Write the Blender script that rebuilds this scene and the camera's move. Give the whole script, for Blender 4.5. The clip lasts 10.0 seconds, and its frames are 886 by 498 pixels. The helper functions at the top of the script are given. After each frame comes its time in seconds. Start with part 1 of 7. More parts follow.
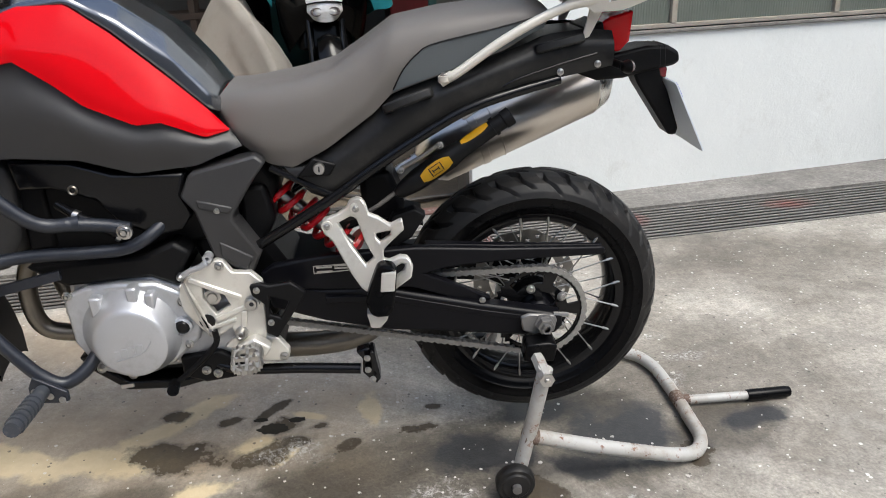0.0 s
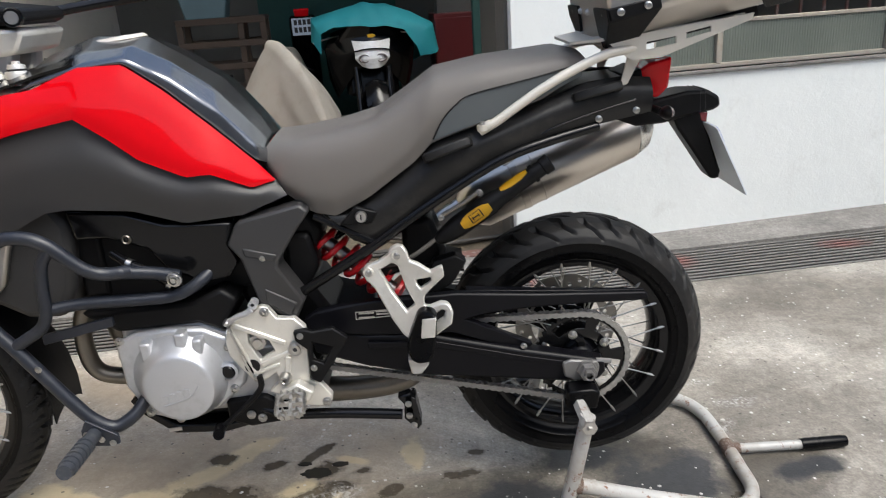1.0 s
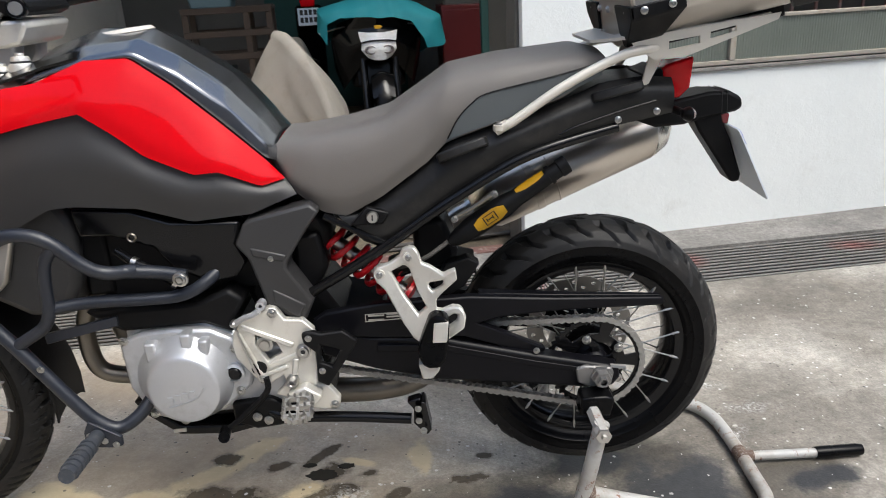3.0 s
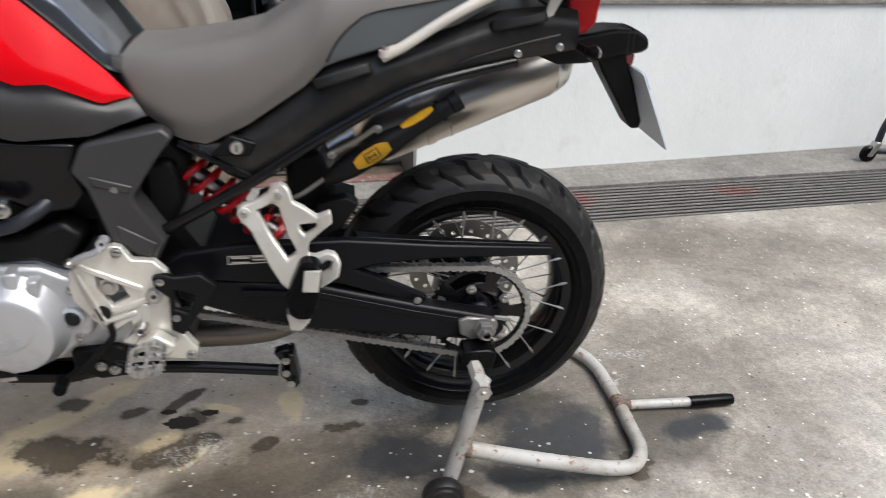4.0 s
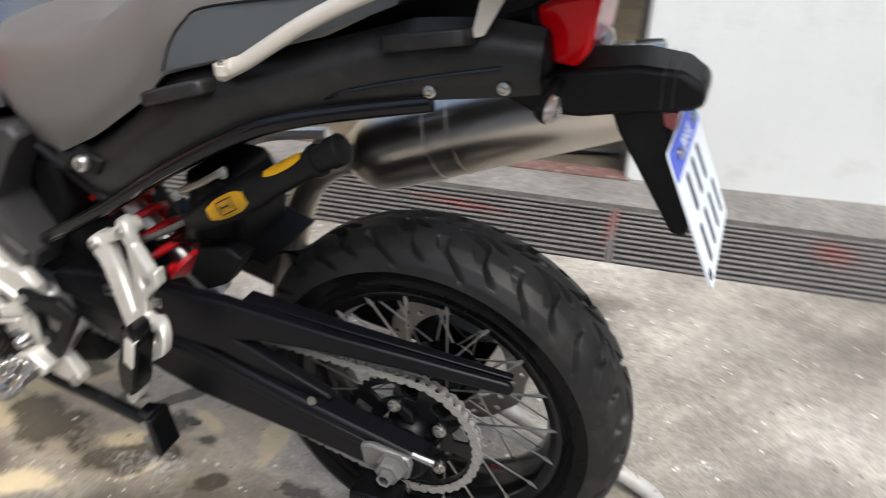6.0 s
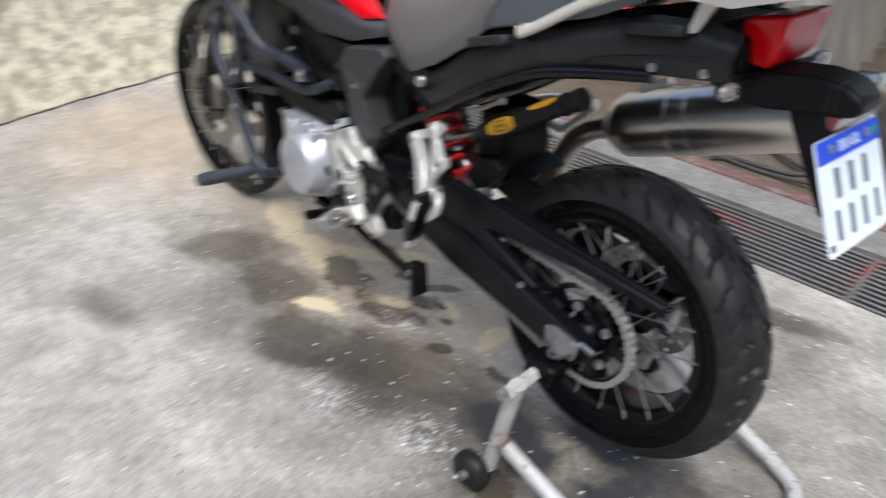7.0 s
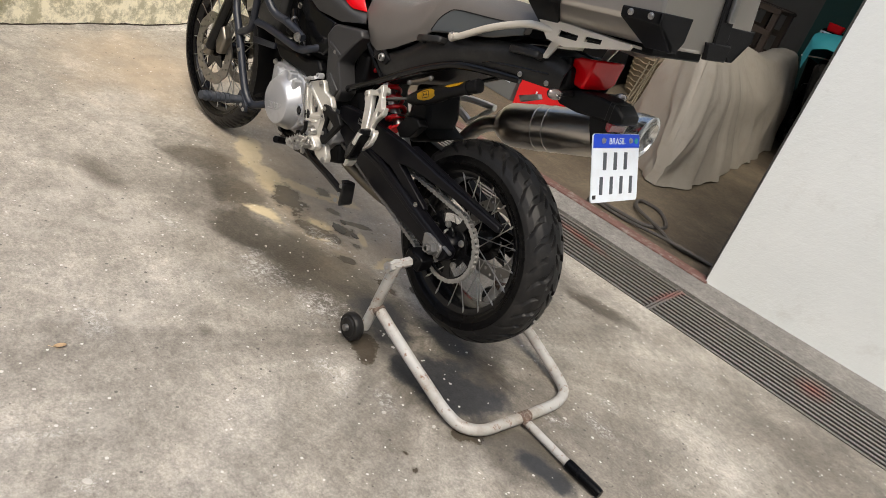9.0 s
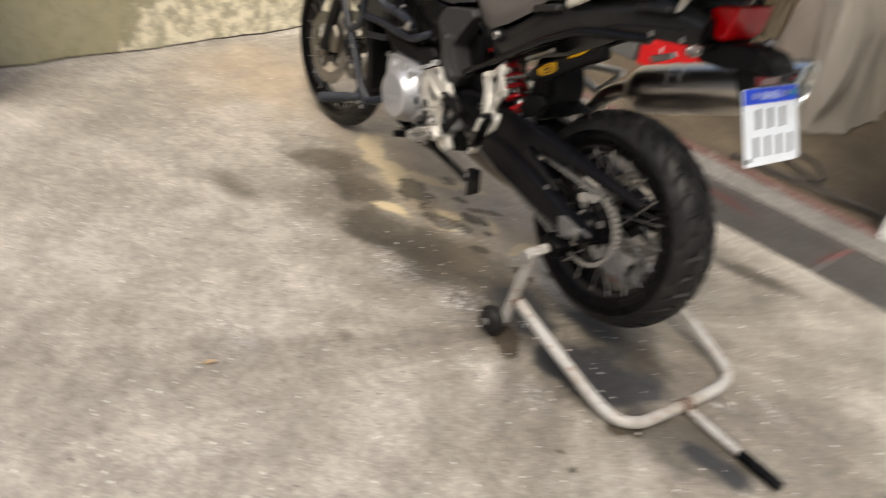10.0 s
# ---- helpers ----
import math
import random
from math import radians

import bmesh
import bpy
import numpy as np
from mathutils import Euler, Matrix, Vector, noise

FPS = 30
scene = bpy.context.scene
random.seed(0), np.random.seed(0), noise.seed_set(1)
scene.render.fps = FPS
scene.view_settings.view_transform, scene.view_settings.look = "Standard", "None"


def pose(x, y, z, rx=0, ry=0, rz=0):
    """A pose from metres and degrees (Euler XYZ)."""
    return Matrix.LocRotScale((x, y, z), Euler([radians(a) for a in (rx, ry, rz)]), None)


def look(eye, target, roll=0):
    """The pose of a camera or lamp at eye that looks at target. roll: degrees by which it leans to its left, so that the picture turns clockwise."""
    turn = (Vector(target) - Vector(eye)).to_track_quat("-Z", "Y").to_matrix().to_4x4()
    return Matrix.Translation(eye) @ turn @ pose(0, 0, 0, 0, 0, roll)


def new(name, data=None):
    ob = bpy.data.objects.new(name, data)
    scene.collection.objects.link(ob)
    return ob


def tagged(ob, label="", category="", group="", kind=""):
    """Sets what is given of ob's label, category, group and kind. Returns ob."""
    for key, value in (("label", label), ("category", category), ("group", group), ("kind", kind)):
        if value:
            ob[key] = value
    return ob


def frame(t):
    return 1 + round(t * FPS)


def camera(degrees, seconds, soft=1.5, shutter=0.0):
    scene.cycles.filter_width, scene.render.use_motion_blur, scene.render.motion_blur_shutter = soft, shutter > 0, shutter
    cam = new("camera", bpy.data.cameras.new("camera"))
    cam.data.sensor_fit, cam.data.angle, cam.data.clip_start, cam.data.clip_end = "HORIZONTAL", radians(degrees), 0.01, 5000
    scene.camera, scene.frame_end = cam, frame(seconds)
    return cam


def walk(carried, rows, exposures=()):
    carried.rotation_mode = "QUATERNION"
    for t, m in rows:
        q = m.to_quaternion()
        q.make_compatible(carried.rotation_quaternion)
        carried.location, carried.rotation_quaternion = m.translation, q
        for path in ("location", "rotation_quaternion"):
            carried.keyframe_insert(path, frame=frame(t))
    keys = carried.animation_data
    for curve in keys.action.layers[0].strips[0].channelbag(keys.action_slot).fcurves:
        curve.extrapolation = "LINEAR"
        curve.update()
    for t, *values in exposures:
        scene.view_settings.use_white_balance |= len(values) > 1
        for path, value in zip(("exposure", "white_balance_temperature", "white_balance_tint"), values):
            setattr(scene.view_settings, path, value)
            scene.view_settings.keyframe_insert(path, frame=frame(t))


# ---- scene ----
cam = camera(61.5, 10.0, soft=0.85, shutter=0.55)
PATH = [
    (0, (-0.321, -1.691, 1.214), (-0.202, 0.153, 0.449), -2.1),
    (0.5, (-0.292, -1.692, 1.225), (-0.234, 0.172, 0.503), -3.5),
    (1, (-0.303, -1.698, 1.233), (-0.307, 0.189, 0.571), -3.7),
    (1.5, (-0.317, -1.695, 1.238), (-0.356, 0.2, 0.599), -3.7),
    (2, (-0.307, -1.682, 1.24), (-0.37, 0.21, 0.593), -3.2),
    (3.3, (-0.347, -1.623, 1.245), (-0.294, 0.241, 0.52), -2.8),
    (3.5, (-0.375, -1.594, 1.258), (-0.236, 0.245, 0.485), -1.4),
    (4, (-0.289, -1.5, 1.229), (-0.022, 0.275, 0.348), 2.8),
    (4.5, (-0.106, -1.378, 1.229), (-0.007, 0.374, 0.271), 2.6),
    (5, (0.041, -1.226, 1.241), (0.081, 0.489, 0.214), -1.4),
    (5.2, (0.117, -1.135, 1.267), (0.16, 0.564, 0.211), -1.8),
    (6.3, (0.436, -0.845, 1.239), (-0.427, 0.614, 0.176), 2.2),
    (6.5, (0.495, -0.921, 1.249), (-0.443, 0.484, 0.179), 2.6),
    (7, (0.691, -1.146, 1.312), (-0.564, 0.0, 0.258), 3.6),
    (7.5, (0.844, -1.215, 1.294), (-0.659, -0.417, 0.244), 3.4),
    (8, (0.972, -1.343, 1.268), (-0.494, -0.489, 0.21), 7.7),
    (8.5, (1.226, -1.544, 1.346), (-0.107, -0.441, 0.343), 14.5),
    (9, (1.327, -1.643, 1.401), (0.153, -0.305, 0.489), 20.2),
    (9.5, (1.331, -1.683, 1.408), (0.157, -0.344, 0.499), 21.0),
    (10, (1.23, -1.582, 1.38), (-0.107, -0.526, 0.333), 9.9),
]
walk(cam, [(t, look(eye, target, roll)) for t, eye, target, roll in PATH], [(0, 0.88, 6200, 6), (3.5, 0.88, 6200, 6), (4.4, 0.82, 6250, 7), (5.0, 0.90, 6250, 7), (6.5, 0.98, 6250, 7), (7.0, 0.91, 5780, 7), (7.6, 0.84, 5860, 7), (8.5, 0.72, 6950, 8), (9.2, 0.66, 6720, 7), (10, 0.64, 7000, 8)])

# ---- light ----
SUN_ELEV, SUN_TURN = 60.0, 132.0
world = bpy.data.worlds.new("sky")
scene.world = world
world.use_nodes = True
wn = world.node_tree
sky = wn.nodes.new("ShaderNodeTexSky")
sky.sky_type = "NISHITA"
sky.sun_disc = False
sky.sun_elevation = radians(SUN_ELEV)
sky.sun_rotation = radians(SUN_TURN)
sky.air_density, sky.dust_density, sky.ozone_density = 1.0, 4.0, 0.6
wn.nodes["Background"].inputs["Strength"].default_value = 0.15
wn.links.new(sky.outputs[0], wn.nodes["Background"].inputs["Color"])
sun = new("sun", bpy.data.lights.new("sun", "SUN"))
sun.data.energy, sun.data.angle, sun.data.color = 1.25, radians(30), (1.0, 0.96, 0.9)
sun.matrix_basis = look((0, 0, 6), (-6 * math.sin(radians(SUN_TURN)) / math.tan(radians(SUN_ELEV)) * 1.0,
                                    -6 * math.cos(radians(SUN_TURN)) / math.tan(radians(SUN_ELEV)), 0))


# ---- materials ----
def nodes_of(name):
    m = bpy.data.materials.new(name)
    m.use_nodes = True
    return m, m.node_tree.nodes, m.node_tree.links, m.node_tree.nodes["Principled BSDF"]


def noise_node(nt, co, scale, detail=4, rough=0.6, distort=0.0):
    n = nt.nodes.new("ShaderNodeTexNoise")
    n.inputs["Scale"].default_value, n.inputs["Detail"].default_value = scale, detail
    n.inputs["Roughness"].default_value, n.inputs["Distortion"].default_value = rough, distort
    nt.links.new(co, n.inputs["Vector"])
    return n.outputs["Fac"]


def ramp(nt, fac, stops):
    r = nt.nodes.new("ShaderNodeValToRGB")
    els = r.color_ramp.elements
    while len(els) < len(stops):
        els.new(0.5)
    for e, (p, c) in zip(els, stops):
        e.position, e.color = p, (*c, 1) if len(c) == 3 else c
    nt.links.new(fac, r.inputs[0])
    return r.outputs[0]


def mix(nt, fac, a, b, mode="MIX"):
    m = nt.nodes.new("ShaderNodeMix")
    m.data_type, m.blend_type = "RGBA", mode
    for sock, v in ((m.inputs[0], fac), (m.inputs[6], a), (m.inputs[7], b)):
        if isinstance(v, (int, float)):
            sock.default_value = v
        elif isinstance(v, tuple):
            sock.default_value = (*v, 1)
        else:
            nt.links.new(v, sock)
    return m.outputs[2]


def calc(nt, op, a, b=0.0, clamp=False):
    m = nt.nodes.new("ShaderNodeMath")
    m.operation, m.use_clamp = op, clamp
    for sock, v in zip(m.inputs, (a, b)):
        if isinstance(v, (int, float)):
            sock.default_value = v
        else:
            nt.links.new(v, sock)
    return m.outputs[0]


def bumped(nt, bsdf, height, strength=0.2, distance=0.002):
    b = nt.nodes.new("ShaderNodeBump")
    b.inputs["Strength"].default_value, b.inputs["Distance"].default_value = strength, distance
    nt.links.new(height, b.inputs["Height"])
    nt.links.new(b.outputs[0], bsdf.inputs["Normal"])


def surface_mat(name, col, rough, metal=0.0, var=0.15, big=6.0, fine=120.0, bump=0.1, dirt=None, dirt_amount=0.3, rough_var=0.1, coat=0.0, spec=0.5, coat_rough=0.05):
    """Colour with two scales of variation, uneven gloss and a fine relief."""
    m, nodes, links, bsdf = nodes_of(name)
    nt = m.node_tree
    co = nodes.new("ShaderNodeTexCoord").outputs["Object"]
    n1, n2 = noise_node(nt, co, big), noise_node(nt, co, fine, 3)
    lo, hi = tuple(c * (1 - var) for c in col), tuple(min(1, c * (1 + var)) for c in col)
    c = mix(nt, n1, lo, hi)
    c = mix(nt, calc(nt, "MULTIPLY", n2, 0.35), c, mix(nt, n2, tuple(x * 0.7 for x in col), tuple(min(1, x * 1.2) for x in col)))
    if dirt:
        mask = ramp(nt, noise_node(nt, co, big * 2.3, 6, 0.7), [(0.5, (0, 0, 0)), (0.68, (dirt_amount,) * 3)])
        c = mix(nt, mask, c, dirt)
    links.new(c, bsdf.inputs["Base Color"])
    links.new(calc(nt, "ADD", calc(nt, "MULTIPLY", n1, rough_var), rough - rough_var / 2), bsdf.inputs["Roughness"])
    bsdf.inputs["Metallic"].default_value = metal
    bsdf.inputs["Coat Weight"].default_value = coat
    bsdf.inputs["Specular IOR Level"].default_value = spec
    bsdf.inputs["Coat Roughness"].default_value = coat_rough
    if bump:
        bumped(nt, bsdf, n2, bump)
    return m


M = {}
M["black_plastic"] = surface_mat("black_plastic", (0.0045, 0.0045, 0.005), 0.44, fine=700, bump=0.12, dirt=(0.05, 0.045, 0.04), dirt_amount=0.06, spec=0.17)
M["dark_fairing"] = surface_mat("dark_fairing", (0.033, 0.0325, 0.033), 0.42, fine=900, bump=0.12, dirt=(0.05, 0.047, 0.042), dirt_amount=0.1, spec=0.4)
M["tail_plastic"] = surface_mat("tail_plastic", (0.011, 0.0108, 0.0106), 0.42, fine=700, bump=0.1, dirt=(0.07, 0.066, 0.06), dirt_amount=0.22, spec=0.32)
M["dusty_plastic"] = surface_mat("dusty_plastic", (0.035, 0.034, 0.033), 0.5, fine=700, bump=0.1, dirt=(0.10, 0.095, 0.088), dirt_amount=0.35, spec=0.35)
M["gloss_black"] = surface_mat("gloss_black", (0.0045, 0.0045, 0.005), 0.16, fine=300, bump=0.02, spec=0.28)
M["swing_black"] = surface_mat("swing_black", (0.0035, 0.0035, 0.005), 0.36, fine=500, bump=0.05, spec=0.16)
M["tank_black"] = surface_mat("tank_black", (0.20, 0.205, 0.215), 0.22, metal=0.95, var=0.05, fine=600, bump=0.01, rough_var=0.04, coat=0.3, coat_rough=0.12)
M["red_paint"] = surface_mat("red_paint", (0.55, 0.0015, 0.006), 0.4, var=0.04, fine=400, bump=0.0, rough_var=0.03, coat=0.42, spec=0.0, coat_rough=0.03)
M["seat_vinyl"] = surface_mat("seat_vinyl", (0.122, 0.111, 0.100), 0.5, var=0.08, fine=500, bump=0.2)
M["seat_side"] = surface_mat("seat_side", (0.085, 0.095, 0.10), 0.55, var=0.08, fine=420, bump=0.3)
M["rubber"] = surface_mat("rubber", (0.0022, 0.0022, 0.0026), 0.27, var=0.25, big=9, fine=260, bump=0.06, dirt=(0.014, 0.013, 0.012), dirt_amount=0.10, rough_var=0.12, spec=0.12)
M["peg_rubber"] = surface_mat("peg_rubber", (0.035, 0.040, 0.050), 0.6, var=0.2, big=20, fine=260, bump=0.1, dirt=(0.12, 0.115, 0.11), dirt_amount=0.4)
M["tread_rubber"] = surface_mat("tread_rubber", (0.0115, 0.0112, 0.0112), 0.46, var=0.2, big=7, fine=320, bump=0.15, dirt=(0.06, 0.055, 0.05), dirt_amount=0.25, rough_var=0.14, spec=0.25)
M["cast_alloy"] = surface_mat("cast_alloy", (0.50, 0.51, 0.53), 0.36, metal=0.6, fine=350, bump=0.12, dirt=(0.2, 0.19, 0.17), dirt_amount=0.3)
M["dull_alloy"] = surface_mat("dull_alloy", (0.21, 0.205, 0.20), 0.42, metal=0.6, fine=260, bump=0.15, dirt=(0.10, 0.09, 0.08), dirt_amount=0.5)
M["white_alloy"] = surface_mat("white_alloy", (0.70, 0.68, 0.625), 0.36, metal=0.55, fine=300, bump=0.08, dirt=(0.3, 0.27, 0.22), dirt_amount=0.3)
M["brushed_steel"] = surface_mat("brushed_steel", (0.56, 0.52, 0.465), 0.30, metal=1.0, fine=160, bump=0.04, rough_var=0.12)
M["end_alloy"] = surface_mat("end_alloy", (0.62, 0.62, 0.60), 0.22, metal=0.9, var=0.06, fine=260, bump=0.03)
M["steel"] = surface_mat("steel", (0.52, 0.51, 0.49), 0.33, metal=1.0, fine=200, bump=0.05)
M["chain_steel"] = surface_mat("chain_steel", (0.35, 0.34, 0.32), 0.42, metal=0.4, var=0.25, fine=300, bump=0.1, dirt=(0.06, 0.05, 0.04), dirt_amount=0.4)
M["pipe_steel"] = surface_mat("pipe_steel", (0.22, 0.20, 0.17), 0.38, metal=0.9, var=0.25, fine=150, bump=0.05, dirt=(0.12, 0.09, 0.06))
M["yellow_label"] = surface_mat("yellow_label", (0.62, 0.36, 0.015), 0.4, var=0.06, fine=200, bump=0.0)
M["red_spring"] = surface_mat("red_spring", (0.7, 0.01, 0.016), 0.3, var=0.06, fine=200, bump=0.0, coat=0.5)
M["bar_black"] = surface_mat("bar_black", (0.012, 0.015, 0.023), 0.40, fine=800, bump=0.12, dirt=(0.1, 0.1, 0.1), dirt_amount=0.15)
M["case_alloy"] = surface_mat("case_alloy", (0.52, 0.495, 0.46), 0.30, metal=0.9, var=0.06, fine=260, bump=0.05)
M["rack_alloy"] = surface_mat("rack_alloy", (0.66, 0.62, 0.54), 0.42, metal=0.35, fine=300, bump=0.06)
M["plate_white"] = surface_mat("plate_white", (0.66, 0.72, 0.78), 0.35, var=0.05, fine=200, bump=0.03, dirt=(0.5, 0.48, 0.45), dirt_amount=0.25)
M["plate_blue"] = surface_mat("plate_blue", (0.012, 0.06, 0.55), 0.35, var=0.05, fine=200, bump=0.0)
M["ink"] = surface_mat("ink", (0.02, 0.02, 0.022), 0.5, var=0.1, bump=0.0)
M["plate_ink"] = surface_mat("plate_ink", (0.07, 0.08, 0.095), 0.5, var=0.15, bump=0.0)
M["tail_red"] = surface_mat("tail_red", (0.62, 0.0015, 0.006), 0.25, var=0.10, big=30, fine=90, bump=0.03, coat=0.35, spec=0.1, coat_rough=0.03)
M["clear_lens"] = surface_mat("clear_lens", (0.26, 0.22, 0.21), 0.12, metal=0.5, big=60, var=0.3, fine=150, bump=0.1, coat=1.0)
M["lens_dark_red"] = surface_mat("lens_dark_red", (0.16, 0.006, 0.012), 0.15, var=0.1, bump=0.0, coat=1.0)
M["disc"] = surface_mat("disc", (0.28, 0.27, 0.255), 0.35, metal=0.95, fine=220, bump=0.05)


def rusty_paint():
    m, nodes, links, bsdf = nodes_of("rusty_white_paint")
    nt = m.node_tree
    co = nodes.new("ShaderNodeTexCoord").outputs["Object"]
    base = mix(nt, noise_node(nt, co, 14), (0.34, 0.335, 0.32), (0.50, 0.50, 0.485))
    base = mix(nt, ramp(nt, noise_node(nt, co, 7, 6, 0.7), [(0.46, (0, 0, 0)), (0.66, (0.75,) * 3)]), base, (0.235, 0.205, 0.165))
    chips = ramp(nt, noise_node(nt, co, 46, 6, 0.75), [(0.57, (0, 0, 0)), (0.64, (0.9,) * 3)])
    rust = mix(nt, noise_node(nt, co, 120), (0.09, 0.035, 0.018), (0.26, 0.11, 0.05))
    links.new(mix(nt, chips, base, rust), bsdf.inputs["Base Color"])
    links.new(mix(nt, chips, (0.38,) * 3, (0.85,) * 3), bsdf.inputs["Roughness"])
    bumped(nt, bsdf, noise_node(nt, co, 90), 0.25)
    return m


M["stand_paint"] = rusty_paint()
M["rust"] = surface_mat("rust", (0.115, 0.075, 0.055), 0.85, var=0.6, big=60, fine=200, bump=0.5, dirt=(0.36, 0.34, 0.31), dirt_amount=0.7)


def concrete(name, tones, wet=(), cream=(), damp_shade=(), grime_shade=(), warm_light=(), dark_spots=(), chalk=(), rough=0.75, specks=True, seed=0.0):
    """Worn concrete with its stains and painted shade and light, each given as (x, y, half length, half width, turn).
    """
    m, nodes, links, bsdf = nodes_of(name)
    nt = m.node_tree
    co = nodes.new("ShaderNodeTexCoord").outputs["Object"]
    shift = nodes.new("ShaderNodeMapping")
    shift.inputs["Location"].default_value = (seed, seed * 0.7, 0)
    links.new(co, shift.inputs[0])
    p = shift.outputs[0]
    n_big, n_mid, n_fine = noise_node(nt, p, 1.3, 5, 0.62), noise_node(nt, p, 9, 7, 0.72), noise_node(nt, p, 130, 3, 0.7)
    n_grain = noise_node(nt, p, 38, 6, 0.8)
    c = ramp(nt, n_big, [(0.3, tones[0]), (0.5, tones[1]), (0.72, tones[2])])
    cloud = noise_node(nt, p, 4.2, 8, 0.68, 0.5)
    c = mix(nt, 0.28, c, ramp(nt, cloud, [(0.3, (0.18,) * 3), (0.5, (0.5,) * 3), (0.68, (0.86,) * 3)]), "OVERLAY")
    c = mix(nt, 0.50, c, ramp(nt, n_mid, [(0.25, (0.22,) * 3), (0.5, (0.5,) * 3), (0.72, (0.82,) * 3)]), "OVERLAY")
    c = mix(nt, 0.60, c, ramp(nt, n_grain, [(0.3, (0.22,) * 3), (0.5, (0.5,) * 3), (0.7, (0.80,) * 3)]), "OVERLAY")
    c = mix(nt, 0.55, c, ramp(nt, n_fine, [(0.25, (0.2,) * 3), (0.75, (0.8,) * 3)]), "OVERLAY")
    blot = ramp(nt, noise_node(nt, p, 3.1, 6, 0.7, 0.6), [(0.56, (0, 0, 0)), (0.7, (0.4,) * 3)])
    c = mix(nt, blot, c, tuple(x * 1.15 for x in tones[2]))
    scuff = ramp(nt, noise_node(nt, p, 22, 8, 0.8, 1.6), [(0.62, (0, 0, 0)), (0.70, (0.6,) * 3)])
    c = mix(nt, calc(nt, "MULTIPLY", scuff, ramp(nt, noise_node(nt, p, 2.1, 4), [(0.42, (0, 0, 0)), (0.6, (1, 1, 1))])), c, tuple(min(0.8, x * 1.6) for x in tones[2]))
    pits = ramp(nt, noise_node(nt, p, 64, 5, 0.8, 0.8), [(0.28, (0.75,) * 3), (0.36, (0, 0, 0))])
    c = mix(nt, pits, c, tuple(x * 0.45 for x in tones[0]))

    # soft mask over one patch list, whether real stain or painted shade and light
    def stains(list_, soft, grain, fray=2.6):
        warp = noise_node(nt, co, grain, 6, 0.65)
        total = None
        for x, y, a, b, turn in list_:
            mp = nodes.new("ShaderNodeMapping")
            mp.vector_type = "TEXTURE"
            mp.inputs["Location"].default_value = (x, y, 0)
            mp.inputs["Rotation"].default_value = (0, 0, radians(turn))
            mp.inputs["Scale"].default_value = (a, b, 1)
            links.new(co, mp.inputs[0])
            ln = nodes.new("ShaderNodeVectorMath")
            ln.operation = "LENGTH"
            links.new(mp.outputs[0], ln.inputs[0])
            d = calc(nt, "ADD", ln.outputs["Value"], calc(nt, "MULTIPLY", calc(nt, "SUBTRACT", warp, 0.5), fray))
            k = calc(nt, "MULTIPLY", calc(nt, "SUBTRACT", 1.0, d), 1 / soft, clamp=True)
            total = k if total is None else calc(nt, "MAXIMUM", total, k)
        return total

    r = calc(nt, "ADD", calc(nt, "MULTIPLY", n_mid, 0.3), rough - 0.15)
    if grime_shade:
        k = stains(grime_shade, 1.0, 2.5, 1.6)
        c = mix(nt, calc(nt, "MULTIPLY", k, 0.95), c, mix(nt, 1.0, c, (0.48, 0.465, 0.445), "MULTIPLY"))
    if warm_light:
        k = stains(warm_light, 0.9, 3, 1.8)
        c = mix(nt, calc(nt, "MULTIPLY", k, 0.75), c, mix(nt, n_mid, (0.24, 0.188, 0.128), (0.58, 0.465, 0.332)))
    if damp_shade:
        k = stains(damp_shade, 0.42, 4, 1.9)
        c = mix(nt, calc(nt, "MULTIPLY", k, 0.90), c, mix(nt, 1.0, c, (0.36, 0.345, 0.325), "MULTIPLY"))
        r = calc(nt, "SUBTRACT", r, calc(nt, "MULTIPLY", k, 0.22), clamp=True)
    if cream:
        k = stains(cream, 0.35, 6, 2.6)
        c = mix(nt, calc(nt, "MULTIPLY", k, 0.9), c, mix(nt, n_mid, (0.42, 0.33, 0.19), (0.80, 0.69, 0.47)))
    if wet:
        k = stains(wet, 0.40, 8, 3.2)
        c = mix(nt, calc(nt, "MULTIPLY", k, 0.88), c, mix(nt, n_mid, (0.032, 0.025, 0.018), (0.085, 0.069, 0.049)))
        r = calc(nt, "SUBTRACT", r, calc(nt, "MULTIPLY", k, 0.34), clamp=True)
    if dark_spots:
        k = stains(dark_spots, 0.40, 7, 2.3)
        c = mix(nt, calc(nt, "MULTIPLY", k, 0.9), c, mix(nt, n_grain, (0.010, 0.012, 0.016), (0.042, 0.045, 0.050)))
    if chalk:
        k = calc(nt, "MULTIPLY", stains(chalk, 0.8, 16, 2.4), ramp(nt, noise_node(nt, p, 58, 7, 0.8, 1.0), [(0.48, (0, 0, 0)), (0.60, (1, 1, 1))]))
        c = mix(nt, calc(nt, "MULTIPLY", k, 0.6), c, (0.72, 0.71, 0.69))
    if specks:
        v = nodes.new("ShaderNodeTexVoronoi")
        v.inputs["Scale"].default_value = 34
        v.inputs["Randomness"].default_value = 1.0
        links.new(p, v.inputs["Vector"])
        rnd = nodes.new("ShaderNodeSeparateColor")
        links.new(v.outputs["Color"], rnd.inputs[0])
        size = calc(nt, "MULTIPLY", calc(nt, "POWER", rnd.outputs[0], 6.5), calc(nt, "MULTIPLY", noise_node(nt, p, 1.3, 4), 0.32))
        ragged = calc(nt, "ADD", v.outputs["Distance"], calc(nt, "MULTIPLY", calc(nt, "SUBTRACT", noise_node(nt, p, 150, 4), 0.5), 0.34))
